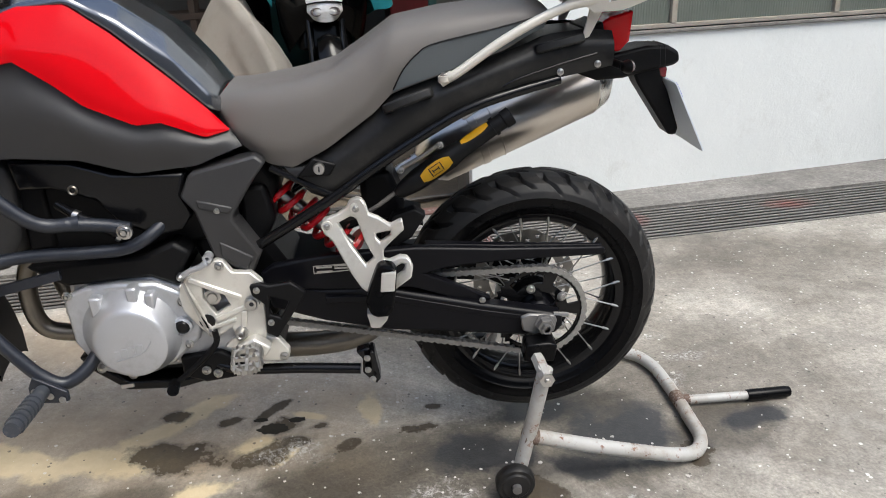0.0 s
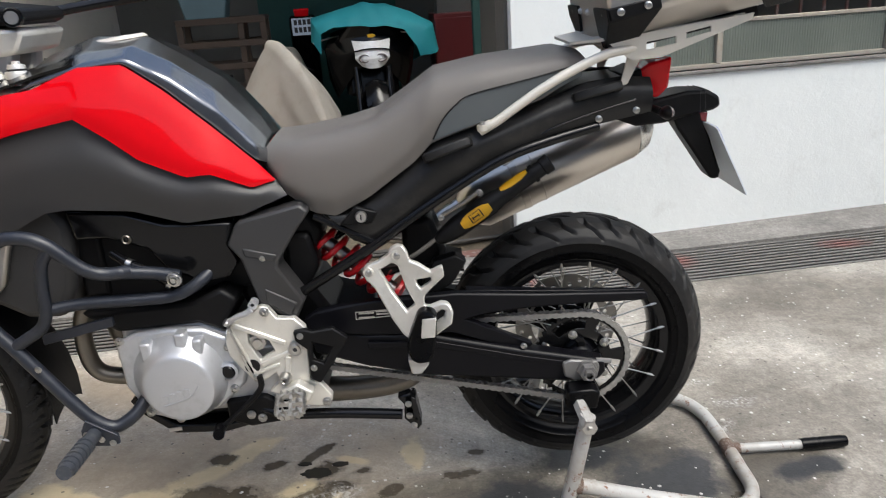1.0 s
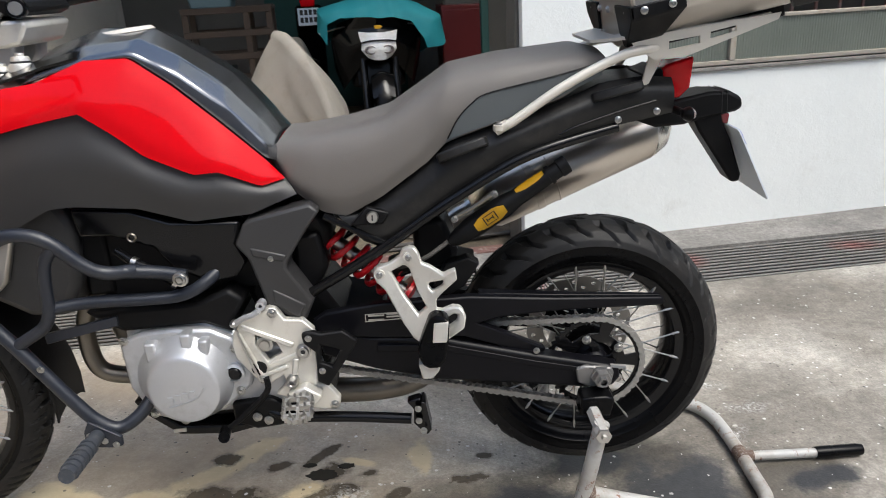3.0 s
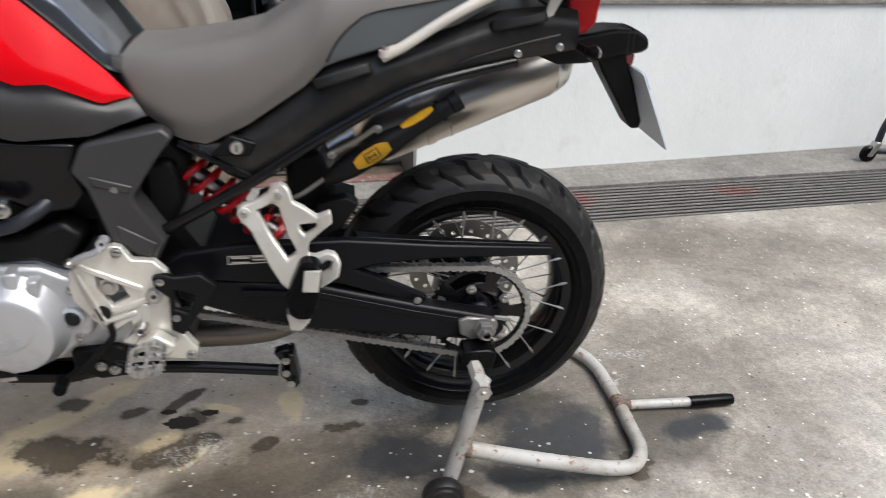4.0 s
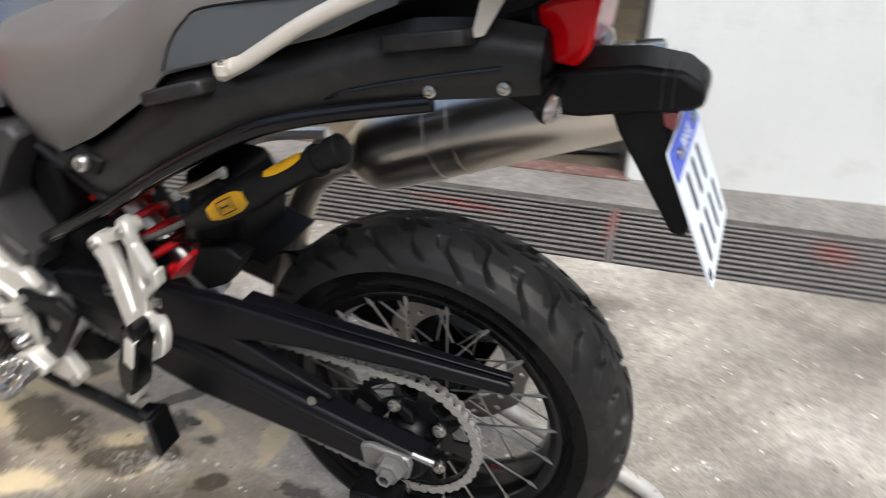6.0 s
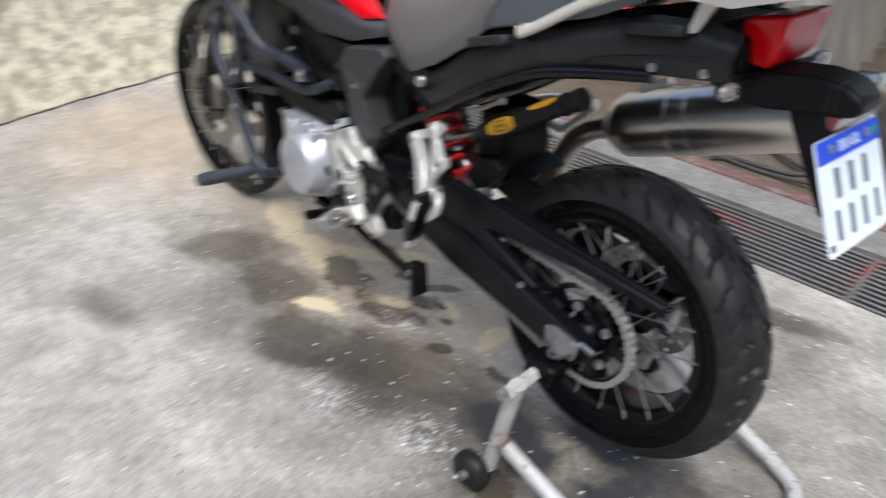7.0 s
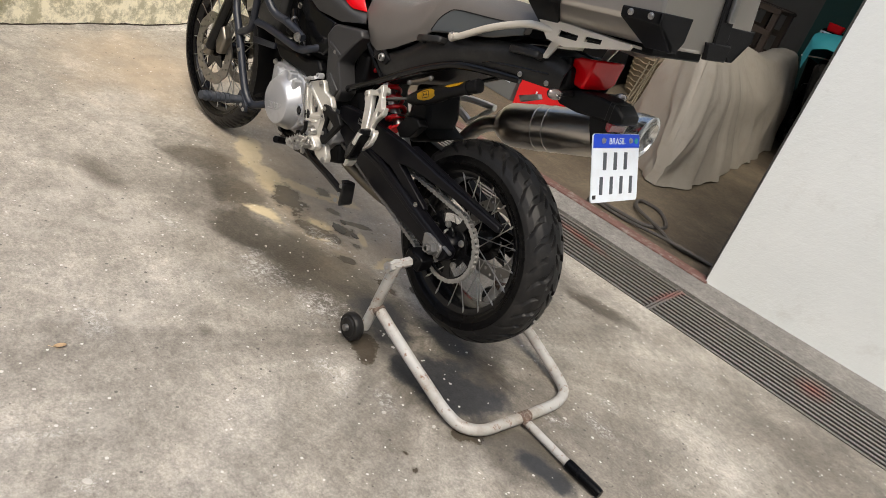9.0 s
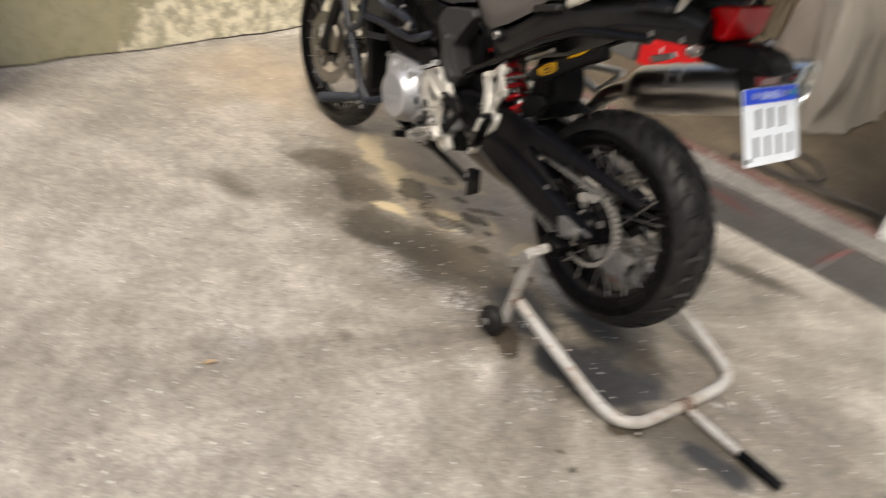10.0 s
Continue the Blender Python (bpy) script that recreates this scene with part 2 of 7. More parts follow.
        dot = calc(nt, "LESS_THAN", ragged, size)
        c = mix(nt, calc(nt, "MULTIPLY", dot, 0.85), c, mix(nt, rnd.outputs[1], (0.45, 0.44, 0.42), (0.85, 0.84, 0.82)))
        # fine grit, its pale grains doubling as painted glints of the wet floor
        w = nodes.new("ShaderNodeTexVoronoi")
        w.inputs["Scale"].default_value = 60
        links.new(p, w.inputs["Vector"])
        rnd2 = nodes.new("ShaderNodeSeparateColor")
        links.new(w.outputs["Color"], rnd2.inputs[0])
        grit_glint = calc(nt, "LESS_THAN", w.outputs["Distance"], calc(nt, "MULTIPLY", calc(nt, "POWER", rnd2.outputs[0], 5.0), 0.3))
        c = mix(nt, calc(nt, "MULTIPLY", grit_glint, 0.75), c, mix(nt, calc(nt, "GREATER_THAN", rnd2.outputs[1], 0.45), (0.06, 0.055, 0.05), (0.7, 0.69, 0.66)))
    links.new(c, bsdf.inputs["Base Color"])
    links.new(r, bsdf.inputs["Roughness"])
    bumped(nt, bsdf, calc(nt, "ADD", n_fine, calc(nt, "MULTIPLY", n_mid, 1.5)), 0.3, 0.003)
    return m


WET = [(-0.80, 0.08, 0.05, 0.025, 20), (-0.72, 0.10, 0.10, 0.022, 48), (-0.66, 0.05, 0.055, 0.04, 10), (-0.57, 0.03, 0.035, 0.022, 10), (-0.70, -0.09, 0.10, 0.05, 35), (-0.62, -0.03, 0.06, 0.03, 20), (-0.92, -0.06, 0.15, 0.075, -12), (-0.98, 0.12, 0.06, 0.03, 0),
       (-0.25, 0.08, 0.032, 0.018, 0), (-0.30, -0.01, 0.06, 0.03, 10), (-0.48, -0.06, 0.05, 0.025, 30), (0.45, -0.44, 0.016, 0.024, 20), (0.39, -0.43, 0.018, 0.010, 20), (0.40, -0.22, 0.06, 0.05, 30), (-0.02, -0.29, 0.07, 0.045, -20)]
# near-black bluish patches around the rear wheel, the stand and its lever
DARK_SPOTS = [(0.225, -0.105, 0.21, 0.17, 0), (0.60, -0.078, 0.10, 0.05, 12), (0.10, -0.22, 0.10, 0.05, -30), (0.02, 0.02, 0.12, 0.07, 0), (-0.14, -0.14, 0.18, 0.09, 0)]
# wet ground together with the bike's soft shadow, both put into the colour
DAMP_SHADE = [(-1.28, -0.28, 0.24, 0.13, 20), (-1.02, -0.26, 0.26, 0.13, 0), (-0.74, -0.34, 0.22, 0.13, 0), (-0.48, -0.22, 0.26, 0.20, 0), (-0.20, -0.18, 0.28, 0.22, 0), (0.14, -0.12, 0.42, 0.28, 0), (0.52, -0.10, 0.26, 0.15, 10), (0.04, 0.85, 0.17, 0.07, 20)]
# broad entries paint the dimmer right-hand light; the last two are small stains
GRIME_SHADE = [(0.5, 0.0, 0.95, 0.75, 10), (1.2, 1.0, 1.4, 0.55, 8), (-0.1, 0.6, 0.8, 0.4, 5), (-0.5, -0.35, 0.9, 0.40, 0), (0.3, -0.45, 0.5, 0.3, 0), (-0.232, -0.719, 0.045, 0.036, 0), (-1.2, -0.72, 0.20, 0.08, 10)]
# tan ground raised in colour for light under the bike and near the wall
WARM_LIGHT = [(-2.25, -0.1, 0.65, 0.6, 0), (-1.1, 0.10, 0.85, 0.42, 0), (-0.52, 0.16, 0.35, 0.24, 0), (-1.75, 0.2, 0.4, 0.35, 0), (-1.30, 0.60, 0.60, 0.32, 0), (-0.85, -0.10, 0.25, 0.10, 0)]
# pale residue; the final entry paints a reflected streak on the wet floor
CREAM = [(-1.4, -0.01, 0.13, 0.068, -20), (-1.28, -0.05, 0.13, 0.041, -30), (-1.12, -0.06, 0.195, 0.068, 0), (-1.0, 0.06, 0.156, 0.047, 35), (-0.9, 0.15, 0.104, 0.041, 40), (-0.83, -0.21, 0.098, 0.043, 25), (-0.72, -0.05, 0.065, 0.054, 0), (-0.6, 0.085, 0.052, 0.019, -20), (-0.64, -0.08, 0.065, 0.022, 60), (-0.42, 0.07, 0.036, 0.095, 10)]
CHALK = [(0.20, -0.37, 0.07, 0.05, 0), (0.46, 0.13, 0.05, 0.04, 30), (0.47, 0.39, 0.06, 0.03, 0), (-0.83, -0.60, 0.09, 0.035, 20), (-0.25, -0.32, 0.14, 0.10, 0), (-0.5, -0.42, 0.16, 0.10, 0), (0.05, -0.45, 0.10, 0.06, 0), (0.19, -1.18, 0.06, 0.03, 60), (0.02, -1.22, 0.10, 0.02, 80), (0.55, 0.25, 0.09, 0.04, 0), (-0.36, -1.0, 0.10, 0.05, 0), (-0.62, -0.08, 0.12, 0.07, 0)]
M["floor"] = concrete("courtyard_concrete", [(0.20, 0.182, 0.156), (0.33, 0.305, 0.265), (0.47, 0.445, 0.40)], WET, CREAM, DAMP_SHADE, GRIME_SHADE, WARM_LIGHT, DARK_SPOTS, CHALK, rough=0.58)
M["lip_concrete"] = concrete("lip_concrete", [(0.20, 0.182, 0.156), (0.33, 0.305, 0.265), (0.47, 0.445, 0.40)], specks=False, seed=1.7)
M["kerb"] = concrete("kerb_concrete", [(0.13, 0.122, 0.113), (0.17, 0.162, 0.150), (0.21, 0.20, 0.186)], specks=False, seed=3.1)
# brown tones lowered: the roof's shade is put into the colour
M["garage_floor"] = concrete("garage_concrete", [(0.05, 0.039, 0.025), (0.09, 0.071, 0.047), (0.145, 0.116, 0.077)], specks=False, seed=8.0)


def plaster(name, tones, stain, flake=None, rough=0.8, relief=0.5):
    m, nodes, links, bsdf = nodes_of(name)
    nt = m.node_tree
    co = nodes.new("ShaderNodeTexCoord").outputs["Object"]
    n1, n2, n3 = noise_node(nt, co, 1.6, 5), noise_node(nt, co, 11, 6, 0.65), noise_node(nt, co, 70, 4, 0.7)
    c = mix(nt, n1, tones[0], tones[1])
    c = mix(nt, ramp(nt, noise_node(nt, co, 4.3, 7, 0.75), [(0.56, (0, 0, 0)), (0.75, (0.5,) * 3)]), c, stain)
    h = calc(nt, "ADD", n2, calc(nt, "MULTIPLY", n3, 0.35))
    if flake:
        k = ramp(nt, noise_node(nt, co, 1.9, 8, 0.78, 0.4), [(0.47, (0, 0, 0)), (0.5, (1, 1, 1))])
        c = mix(nt, k, c, mix(nt, ramp(nt, noise_node(nt, co, 24, 6, 0.7), [(0.4, (0, 0, 0)), (0.6, (1, 1, 1))]), flake, tuple(x * 0.5 for x in flake)))
        h = calc(nt, "ADD", h, k)
    links.new(c, bsdf.inputs["Base Color"])
    bsdf.inputs["Roughness"].default_value = rough
    bumped(nt, bsdf, h, relief, 0.006)
    return m


M["white_wall"] = plaster("white_wall", [(0.62, 0.652, 0.645), (0.78, 0.802, 0.792)], (0.50, 0.50, 0.47))


def flaked_wall():
    """Olive paint, a large flaked cream stretch and a faded terracotta field above."""
    m, nodes, links, bsdf = nodes_of("olive_wall")
    nt = m.node_tree
    co = nodes.new("ShaderNodeTexCoord").outputs["Object"]
    xyz = nodes.new("ShaderNodeSeparateXYZ")
    links.new(co, xyz.inputs[0])
    n1, n2, n3 = noise_node(nt, co, 2.0, 6, 0.65), noise_node(nt, co, 12, 8, 0.78), noise_node(nt, co, 60, 5, 0.7)
    olive = mix(nt, n1, (0.36, 0.335, 0.205), (0.53, 0.495, 0.33))
    olive = mix(nt, ramp(nt, n2, [(0.45, (0, 0, 0)), (0.75, (0.5,) * 3)]), olive, (0.17, 0.15, 0.09))
    cream = mix(nt, ramp(nt, n2, [(0.44, (0, 0, 0)), (0.56, (1, 1, 1))]), (0.94, 0.88, 0.68), (0.50, 0.465, 0.32))
    rose = mix(nt, n2, (0.60, 0.33, 0.21), (0.56, 0.42, 0.30))
    edge = calc(nt, "ADD", xyz.outputs[0], calc(nt, "MULTIPLY", calc(nt, "SUBTRACT", noise_node(nt, co, 5, 8, 0.75), 0.5), 0.6))
    edge = calc(nt, "SUBTRACT", edge, calc(nt, "MULTIPLY", xyz.outputs[2], 0.75))
    k_cream = calc(nt, "MULTIPLY", calc(nt, "SUBTRACT", edge, 1.27), 25, clamp=True)
    up = calc(nt, "ADD", xyz.outputs[2], calc(nt, "MULTIPLY", calc(nt, "SUBTRACT", noise_node(nt, co, 3, 7, 0.7), 0.5), 0.14))
    k_rose = calc(nt, "MULTIPLY", calc(nt, "MULTIPLY", calc(nt, "SUBTRACT", up, 0.37), 30, clamp=True), calc(nt, "MULTIPLY", calc(nt, "SUBTRACT", 0.85, edge), 9, clamp=True))
    c = mix(nt, k_rose, mix(nt, k_cream, olive, cream), rose)
    links.new(c, bsdf.inputs["Base Color"])
    bsdf.inputs["Roughness"].default_value = 0.85
    bumped(nt, bsdf, calc(nt, "ADD", calc(nt, "ADD", n2, k_cream), calc(nt, "MULTIPLY", n3, 0.4)), 0.6, 0.008)
    return m


def grate_paint():
    """Worn grey steel with red paint spilt over it in a few places (x, y, half length, half width)."""
    m, nodes, links, bsdf = nodes_of("grate_steel")
    nt = m.node_tree
    co = nodes.new("ShaderNodeNewGeometry").outputs["Position"]
    n1, n2 = noise_node(nt, co, 6, 5), noise_node(nt, co, 90, 3)
    c = mix(nt, n1, (0.10, 0.097, 0.092), (0.20, 0.195, 0.187))
    c = mix(nt, ramp(nt, n2, [(0.45, (0, 0, 0)), (0.7, (0.6,) * 3)]), c, (0.10, 0.07, 0.05))
    grain = noise_node(nt, co, 14, 6, 0.7)
    for x, y, a, b in ((0.76, 1.46, 0.10, 0.12), (0.07, 1.38, 0.03, 0.24), (1.55, 1.55, 0.16, 0.09), (-0.45, 1.3, 0.25, 0.05)):
        mp = nodes.new("ShaderNodeMapping")
        mp.vector_type = "TEXTURE"
        mp.inputs["Location"].default_value, mp.inputs["Scale"].default_value = (x, y, 0), (a, b, 1)
        links.new(co, mp.inputs[0])
        ln = nodes.new("ShaderNodeVectorMath")
        ln.operation = "LENGTH"
        links.new(mp.outputs[0], ln.inputs[0])
        k = calc(nt, "SUBTRACT", 1.25, calc(nt, "ADD", ln.outputs["Value"], calc(nt, "MULTIPLY", grain, 0.6)), clamp=True)
        c = mix(nt, calc(nt, "MULTIPLY", k, 0.6, clamp=True), c, (0.27, 0.05, 0.04))
    links.new(c, bsdf.inputs["Base Color"])
    bsdf.inputs["Roughness"].default_value, bsdf.inputs["Metallic"].default_value = 0.55, 0.2
    bumped(nt, bsdf, n2, 0.25)
    return m


M["olive_wall"] = flaked_wall()
M["pillar_wall"] = plaster("pillar_wall", [(0.42, 0.43, 0.46), (0.6, 0.61, 0.64)], (0.2, 0.2, 0.2), flake=(0.3, 0.3, 0.32))
# garage plaster with tones raised to stand in for daylight on the left
M["garage_wall"] = plaster("garage_wall", [(0.60, 0.57, 0.49), (0.82, 0.78, 0.68)], (0.30, 0.28, 0.235))
# grey plaster darkened so the deeper garage walls carry shade in their colour
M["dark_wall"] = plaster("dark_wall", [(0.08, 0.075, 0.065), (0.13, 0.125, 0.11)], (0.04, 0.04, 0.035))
M["grey_wall"] = plaster("grey_wall", [(0.26, 0.26, 0.265), (0.38, 0.38, 0.39)], (0.12, 0.12, 0.12))
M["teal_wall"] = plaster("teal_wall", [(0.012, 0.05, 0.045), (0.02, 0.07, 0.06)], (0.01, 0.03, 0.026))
M["red_oxide"] = surface_mat("red_oxide", (0.13, 0.066, 0.055), 0.75, var=0.35, big=12, fine=90, bump=0.3, dirt=(0.25, 0.22, 0.20), dirt_amount=0.85)
M["grate_steel"] = grate_paint()
M["water"] = surface_mat("water", (0.03, 0.028, 0.025), 0.03, var=0.1, bump=0.0, rough_var=0.0)
M["gap_dirt"] = surface_mat("gap_dirt", (0.055, 0.043, 0.03), 0.95, var=0.4, big=20, fine=120, bump=0.3)
# near-black so the gaps between the grate bars read as deep shade
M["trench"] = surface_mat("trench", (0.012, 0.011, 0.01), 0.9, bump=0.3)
M["tarp"] = surface_mat("tarp", (0.30, 0.275, 0.235), 0.85, var=0.1, big=4, fine=260, bump=0.25, dirt=(0.2, 0.17, 0.135), dirt_amount=0.3)
M["teal_cloth"] = surface_mat("teal_cloth", (0.018, 0.24, 0.28), 0.7, var=0.15, big=5, fine=260, bump=0.2)
M["wood"] = surface_mat("wood", (0.04, 0.026, 0.017), 0.65, var=0.3, big=8, fine=60, bump=0.2)
M["bamboo"] = surface_mat("bamboo", (0.17, 0.14, 0.095), 0.6, var=0.2, big=10, fine=90, bump=0.1)
M["wicker"] = surface_mat("wicker", (0.2, 0.155, 0.10), 0.75, var=0.3, big=30, fine=140, bump=0.5)
M["blue_plastic"] = surface_mat("blue_plastic", (0.07, 0.12, 0.14), 0.5, bump=0.05)
M["red_cabinet"] = surface_mat("red_cabinet", (0.11, 0.01, 0.01), 0.45, bump=0.05)
M["window_frame"] = surface_mat("window_frame", (0.36, 0.33, 0.28), 0.55, metal=0.2, var=0.2, fine=100, bump=0.15, dirt=(0.25, 0.18, 0.12), dirt_amount=0.5)
M["headlamp"] = surface_mat("headlamp", (0.93, 0.92, 0.88), 0.12, metal=0.0, var=0.4, big=45, fine=90, bump=0.2, coat=1.0)
M["leaf"] = surface_mat("leaf", (0.62, 0.47, 0.30), 0.7, var=0.25, big=40, fine=200, bump=0.2)
M["grey_card"] = surface_mat("grey_card", (0.13, 0.135, 0.135), 0.7, var=0.15, big=6, fine=140, bump=0.15)
M["chalk_chip"] = surface_mat("chalk_chip", (0.50, 0.48, 0.44), 0.9, var=0.3, big=60, fine=300, bump=0.3)
M["cable"] = surface_mat("cable", (0.05, 0.045, 0.04), 0.6, var=0.3, bump=0.1)


def ribbed_glass():
    m, nodes, links, bsdf = nodes_of("ribbed_glass")
    nt = m.node_tree
    co = nodes.new("ShaderNodeTexCoord").outputs["Object"]
    w = nodes.new("ShaderNodeTexWave")
    w.inputs["Scale"].default_value, w.inputs["Distortion"].default_value = 22, 0.6
    links.new(co, w.inputs["Vector"])
    bsdf.inputs["Transmission Weight"].default_value = 0.25
    links.new(mix(nt, noise_node(nt, co, 5), (0.13, 0.15, 0.13), (0.22, 0.24, 0.21)), bsdf.inputs["Base Color"])
    bsdf.inputs["Roughness"].default_value = 0.35
    bumped(nt, bsdf, w.outputs["Fac"], 0.6, 0.004)
    return m


M["ribbed_glass"] = ribbed_glass()


# ---- mesh helpers ----
def finish(bm, angle=38):
    bmesh.ops.recalc_face_normals(bm, faces=bm.faces)
    lim = radians(angle)
    for f in bm.faces:
        f.smooth = True
    for e in bm.edges:
        if len(e.link_faces) == 2 and e.calc_face_angle(0) > lim:
            e.smooth = False


def to_mesh(name, bm, material):
    finish(bm)
    me = bpy.data.meshes.new(name)
    bm.to_mesh(me)
    bm.free()
    me.materials.append(M[material])
    return me


def part(name, bm, material, parent, label="", bevel=0.0, smooth=0, at=None):
    """Links a bmesh, or a mesh, as one mesh object under a thing or a part. Vertices are in the thing's space."""
    me = bm if isinstance(bm, bpy.types.Mesh) else to_mesh(name, bm, material)
    ob = new(name, me)
    if parent is not None:
        ob.parent = parent
    if at is not None:
        ob.matrix_basis = at
    if bevel:
        b = ob.modifiers.new("bevel", "BEVEL")
        b.width, b.segments, b.limit_method, b.angle_limit = bevel, 2, "ANGLE", radians(35)
        b.use_clamp_overlap = True
    if smooth:
        sd = ob.modifiers.new("smooth", "SUBSURF")
        sd.levels = sd.render_levels = smooth
    if label:
        tagged(ob, label=label)
    return ob


def thing(name, label, category, group="", kind="", at=(0, 0, 0), turn=0.0):
    e = new(name)
    e.empty_display_size = 0.1
    e.matrix_basis = pose(*at, 0, 0, turn)
    return tagged(e, label, category, group, kind)


def spline(points, n):
    """Points along a smooth line through the points given, evenly by segment."""
    p = [Vector(q) for q in points]
    if len(p) == 2:
        return [p[0].lerp(p[1], i / n) for i in range(n + 1)]
    p = [p[0] * 2 - p[1]] + p + [p[-1] * 2 - p[-2]]
    out = []
    segs = len(p) - 3
    for i in range(n + 1):
        s = min(i / n * segs, segs - 1e-6)
        k, t = int(s), s - int(s)
        a, b, c, d = p[k:k + 4]
        out.append(0.5 * (2 * b + (c - a) * t + (2 * a - 5 * b + 4 * c - d) * t * t + (3 * b - a - 3 * c + d) * t ** 3))
    return out


def resample(points, n):
    """n + 1 points at even steps along a polyline."""
    p = [Vector(q) for q in points]
    run = [0.0]
    for a, b in zip(p, p[1:]):
        run.append(run[-1] + (b - a).length)
    out, k = [], 0
    for i in range(n + 1):
        s = run[-1] * i / n
        while k < len(p) - 2 and run[k + 1] < s:
            k += 1
        d = run[k + 1] - run[k]
        out.append(p[k].lerp(p[k + 1], (s - run[k]) / d if d else 0))
    return out


def tube(points, r, n=0, seg=10, bm=None, smooth=True, taper=None):
    bm = bm or bmesh.new()
    pts = spline(points, n or 6 * (len(points) - 1)) if smooth else [Vector(q) for q in points]
    ref = Vector((0, 0, 1))
    if abs((pts[-1] - pts[0]).normalized().dot(ref)) > 0.9:
        ref = Vector((0, 1, 0))
    rings = []
    for i, q in enumerate(pts):
        d = (pts[min(i + 1, len(pts) - 1)] - pts[max(i - 1, 0)]).normalized()
        u = d.cross(ref)
        u = u.normalized() if u.length > 1e-4 else Vector((1, 0, 0))
        v = d.cross(u)
        rr = r if taper is None else r * (1 + (taper - 1) * i / (len(pts) - 1))
        rings.append([bm.verts.new(q + rr * (u * math.cos(2 * math.pi * k / seg) + v * math.sin(2 * math.pi * k / seg))) for k in range(seg)])
    for a, b in zip(rings, rings[1:]):
        for k in range(seg):
            bm.faces.new((a[k], a[(k + 1) % seg], b[(k + 1) % seg], b[k]))
    bm.faces.new(rings[0])
    bm.faces.new(rings[-1][::-1])
    return bm


def lathe(profile, seg=32, m=None, bm=None, close=False):
    """Turns (radius, along) points about the y axis; m places the result."""
    bm = bm or bmesh.new()
    m = m or Matrix()
    rings = []
    for r, y in profile:
        if r < 1e-6:
            rings.append([bm.verts.new(m @ Vector((0, y, 0)))])
        else:
            rings.append([bm.verts.new(m @ Vector((r * math.cos(2 * math.pi * k / seg), y, r * math.sin(2 * math.pi * k / seg)))) for k in range(seg)])
    pairs = list(zip(rings, rings[1:])) + ([(rings[-1], rings[0])] if close else [])
    for a, b in pairs:
        for k in range(seg):
            k2 = (k + 1) % seg
            if len(a) == 1 and len(b) > 1:
                bm.faces.new((a[0], b[k2], b[k]))
            elif len(b) == 1 and len(a) > 1:
                bm.faces.new((a[k], a[k2], b[0]))
            elif len(a) > 1:
                bm.faces.new((a[k], a[k2], b[k2], b[k]))
    return bm


def along(p, q):
    """A pose at p whose y axis points at q."""
    d = Vector(q) - Vector(p)
    return Matrix.Translation(p) @ d.to_track_quat("Y", "Z").to_matrix().to_4x4()


def rod(p, q, r, seg=12, bm=None, r2=None):
    L = (Vector(q) - Vector(p)).length
    return lathe([(0, 0), (r, 0), (r if r2 is None else r2, L), (0, L)], seg, along(p, q), bm)


def box(lo, hi, bm=None, m=None):
    bm = bm or bmesh.new()
    v = [bm.verts.new((m or Matrix()) @ Vector((x, y, z))) for x in (lo[0], hi[0]) for y in (lo[1], hi[1]) for z in (lo[2], hi[2])]
    for f in ((0, 1, 3, 2), (4, 6, 7, 5), (0, 4, 5, 1), (2, 3, 7, 6), (0, 2, 6, 4), (1, 5, 7, 3)):
        bm.faces.new([v[i] for i in f])
    return bm


def slab(outline, y0, y1, holes=(), bm=None, m=None):
    """A plate with an (x, z) outline between two sides; y0 and y1 are numbers or functions of (x, z)."""
    bm = bm or bmesh.new()
    m = m or Matrix()
    fa = y0 if callable(y0) else (lambda x, z: y0)
    fb = y1 if callable(y1) else (lambda x, z: y1)
    flat = bmesh.new()
    for loop in (outline, *holes):
        vs = [flat.verts.new((x, 0, z)) for x, z in loop]
        for a, b in zip(vs, vs[1:] + vs[:1]):
            flat.edges.new((a, b))
    bmesh.ops.triangle_fill(flat, use_beauty=True, use_dissolve=not holes and not callable(y0) and not callable(y1), edges=flat.edges[:])
    flat.verts.index_update()
    va = [bm.verts.new(m @ Vector((v.co.x, fa(v.co.x, v.co.z), v.co.z))) for v in flat.verts]
    vb = [bm.verts.new(m @ Vector((v.co.x, fb(v.co.x, v.co.z), v.co.z))) for v in flat.verts]
    for f in flat.faces:
        ids = [v.index for v in f.verts]
        bm.faces.new([va[i] for i in ids])
        bm.faces.new([vb[i] for i in reversed(ids)])
    for e in flat.edges:
        if len(e.link_faces) == 1:
            i, j = e.verts[0].index, e.verts[1].index
            bm.faces.new((va[i], va[j], vb[j], vb[i]))
    flat.free()
    return bm


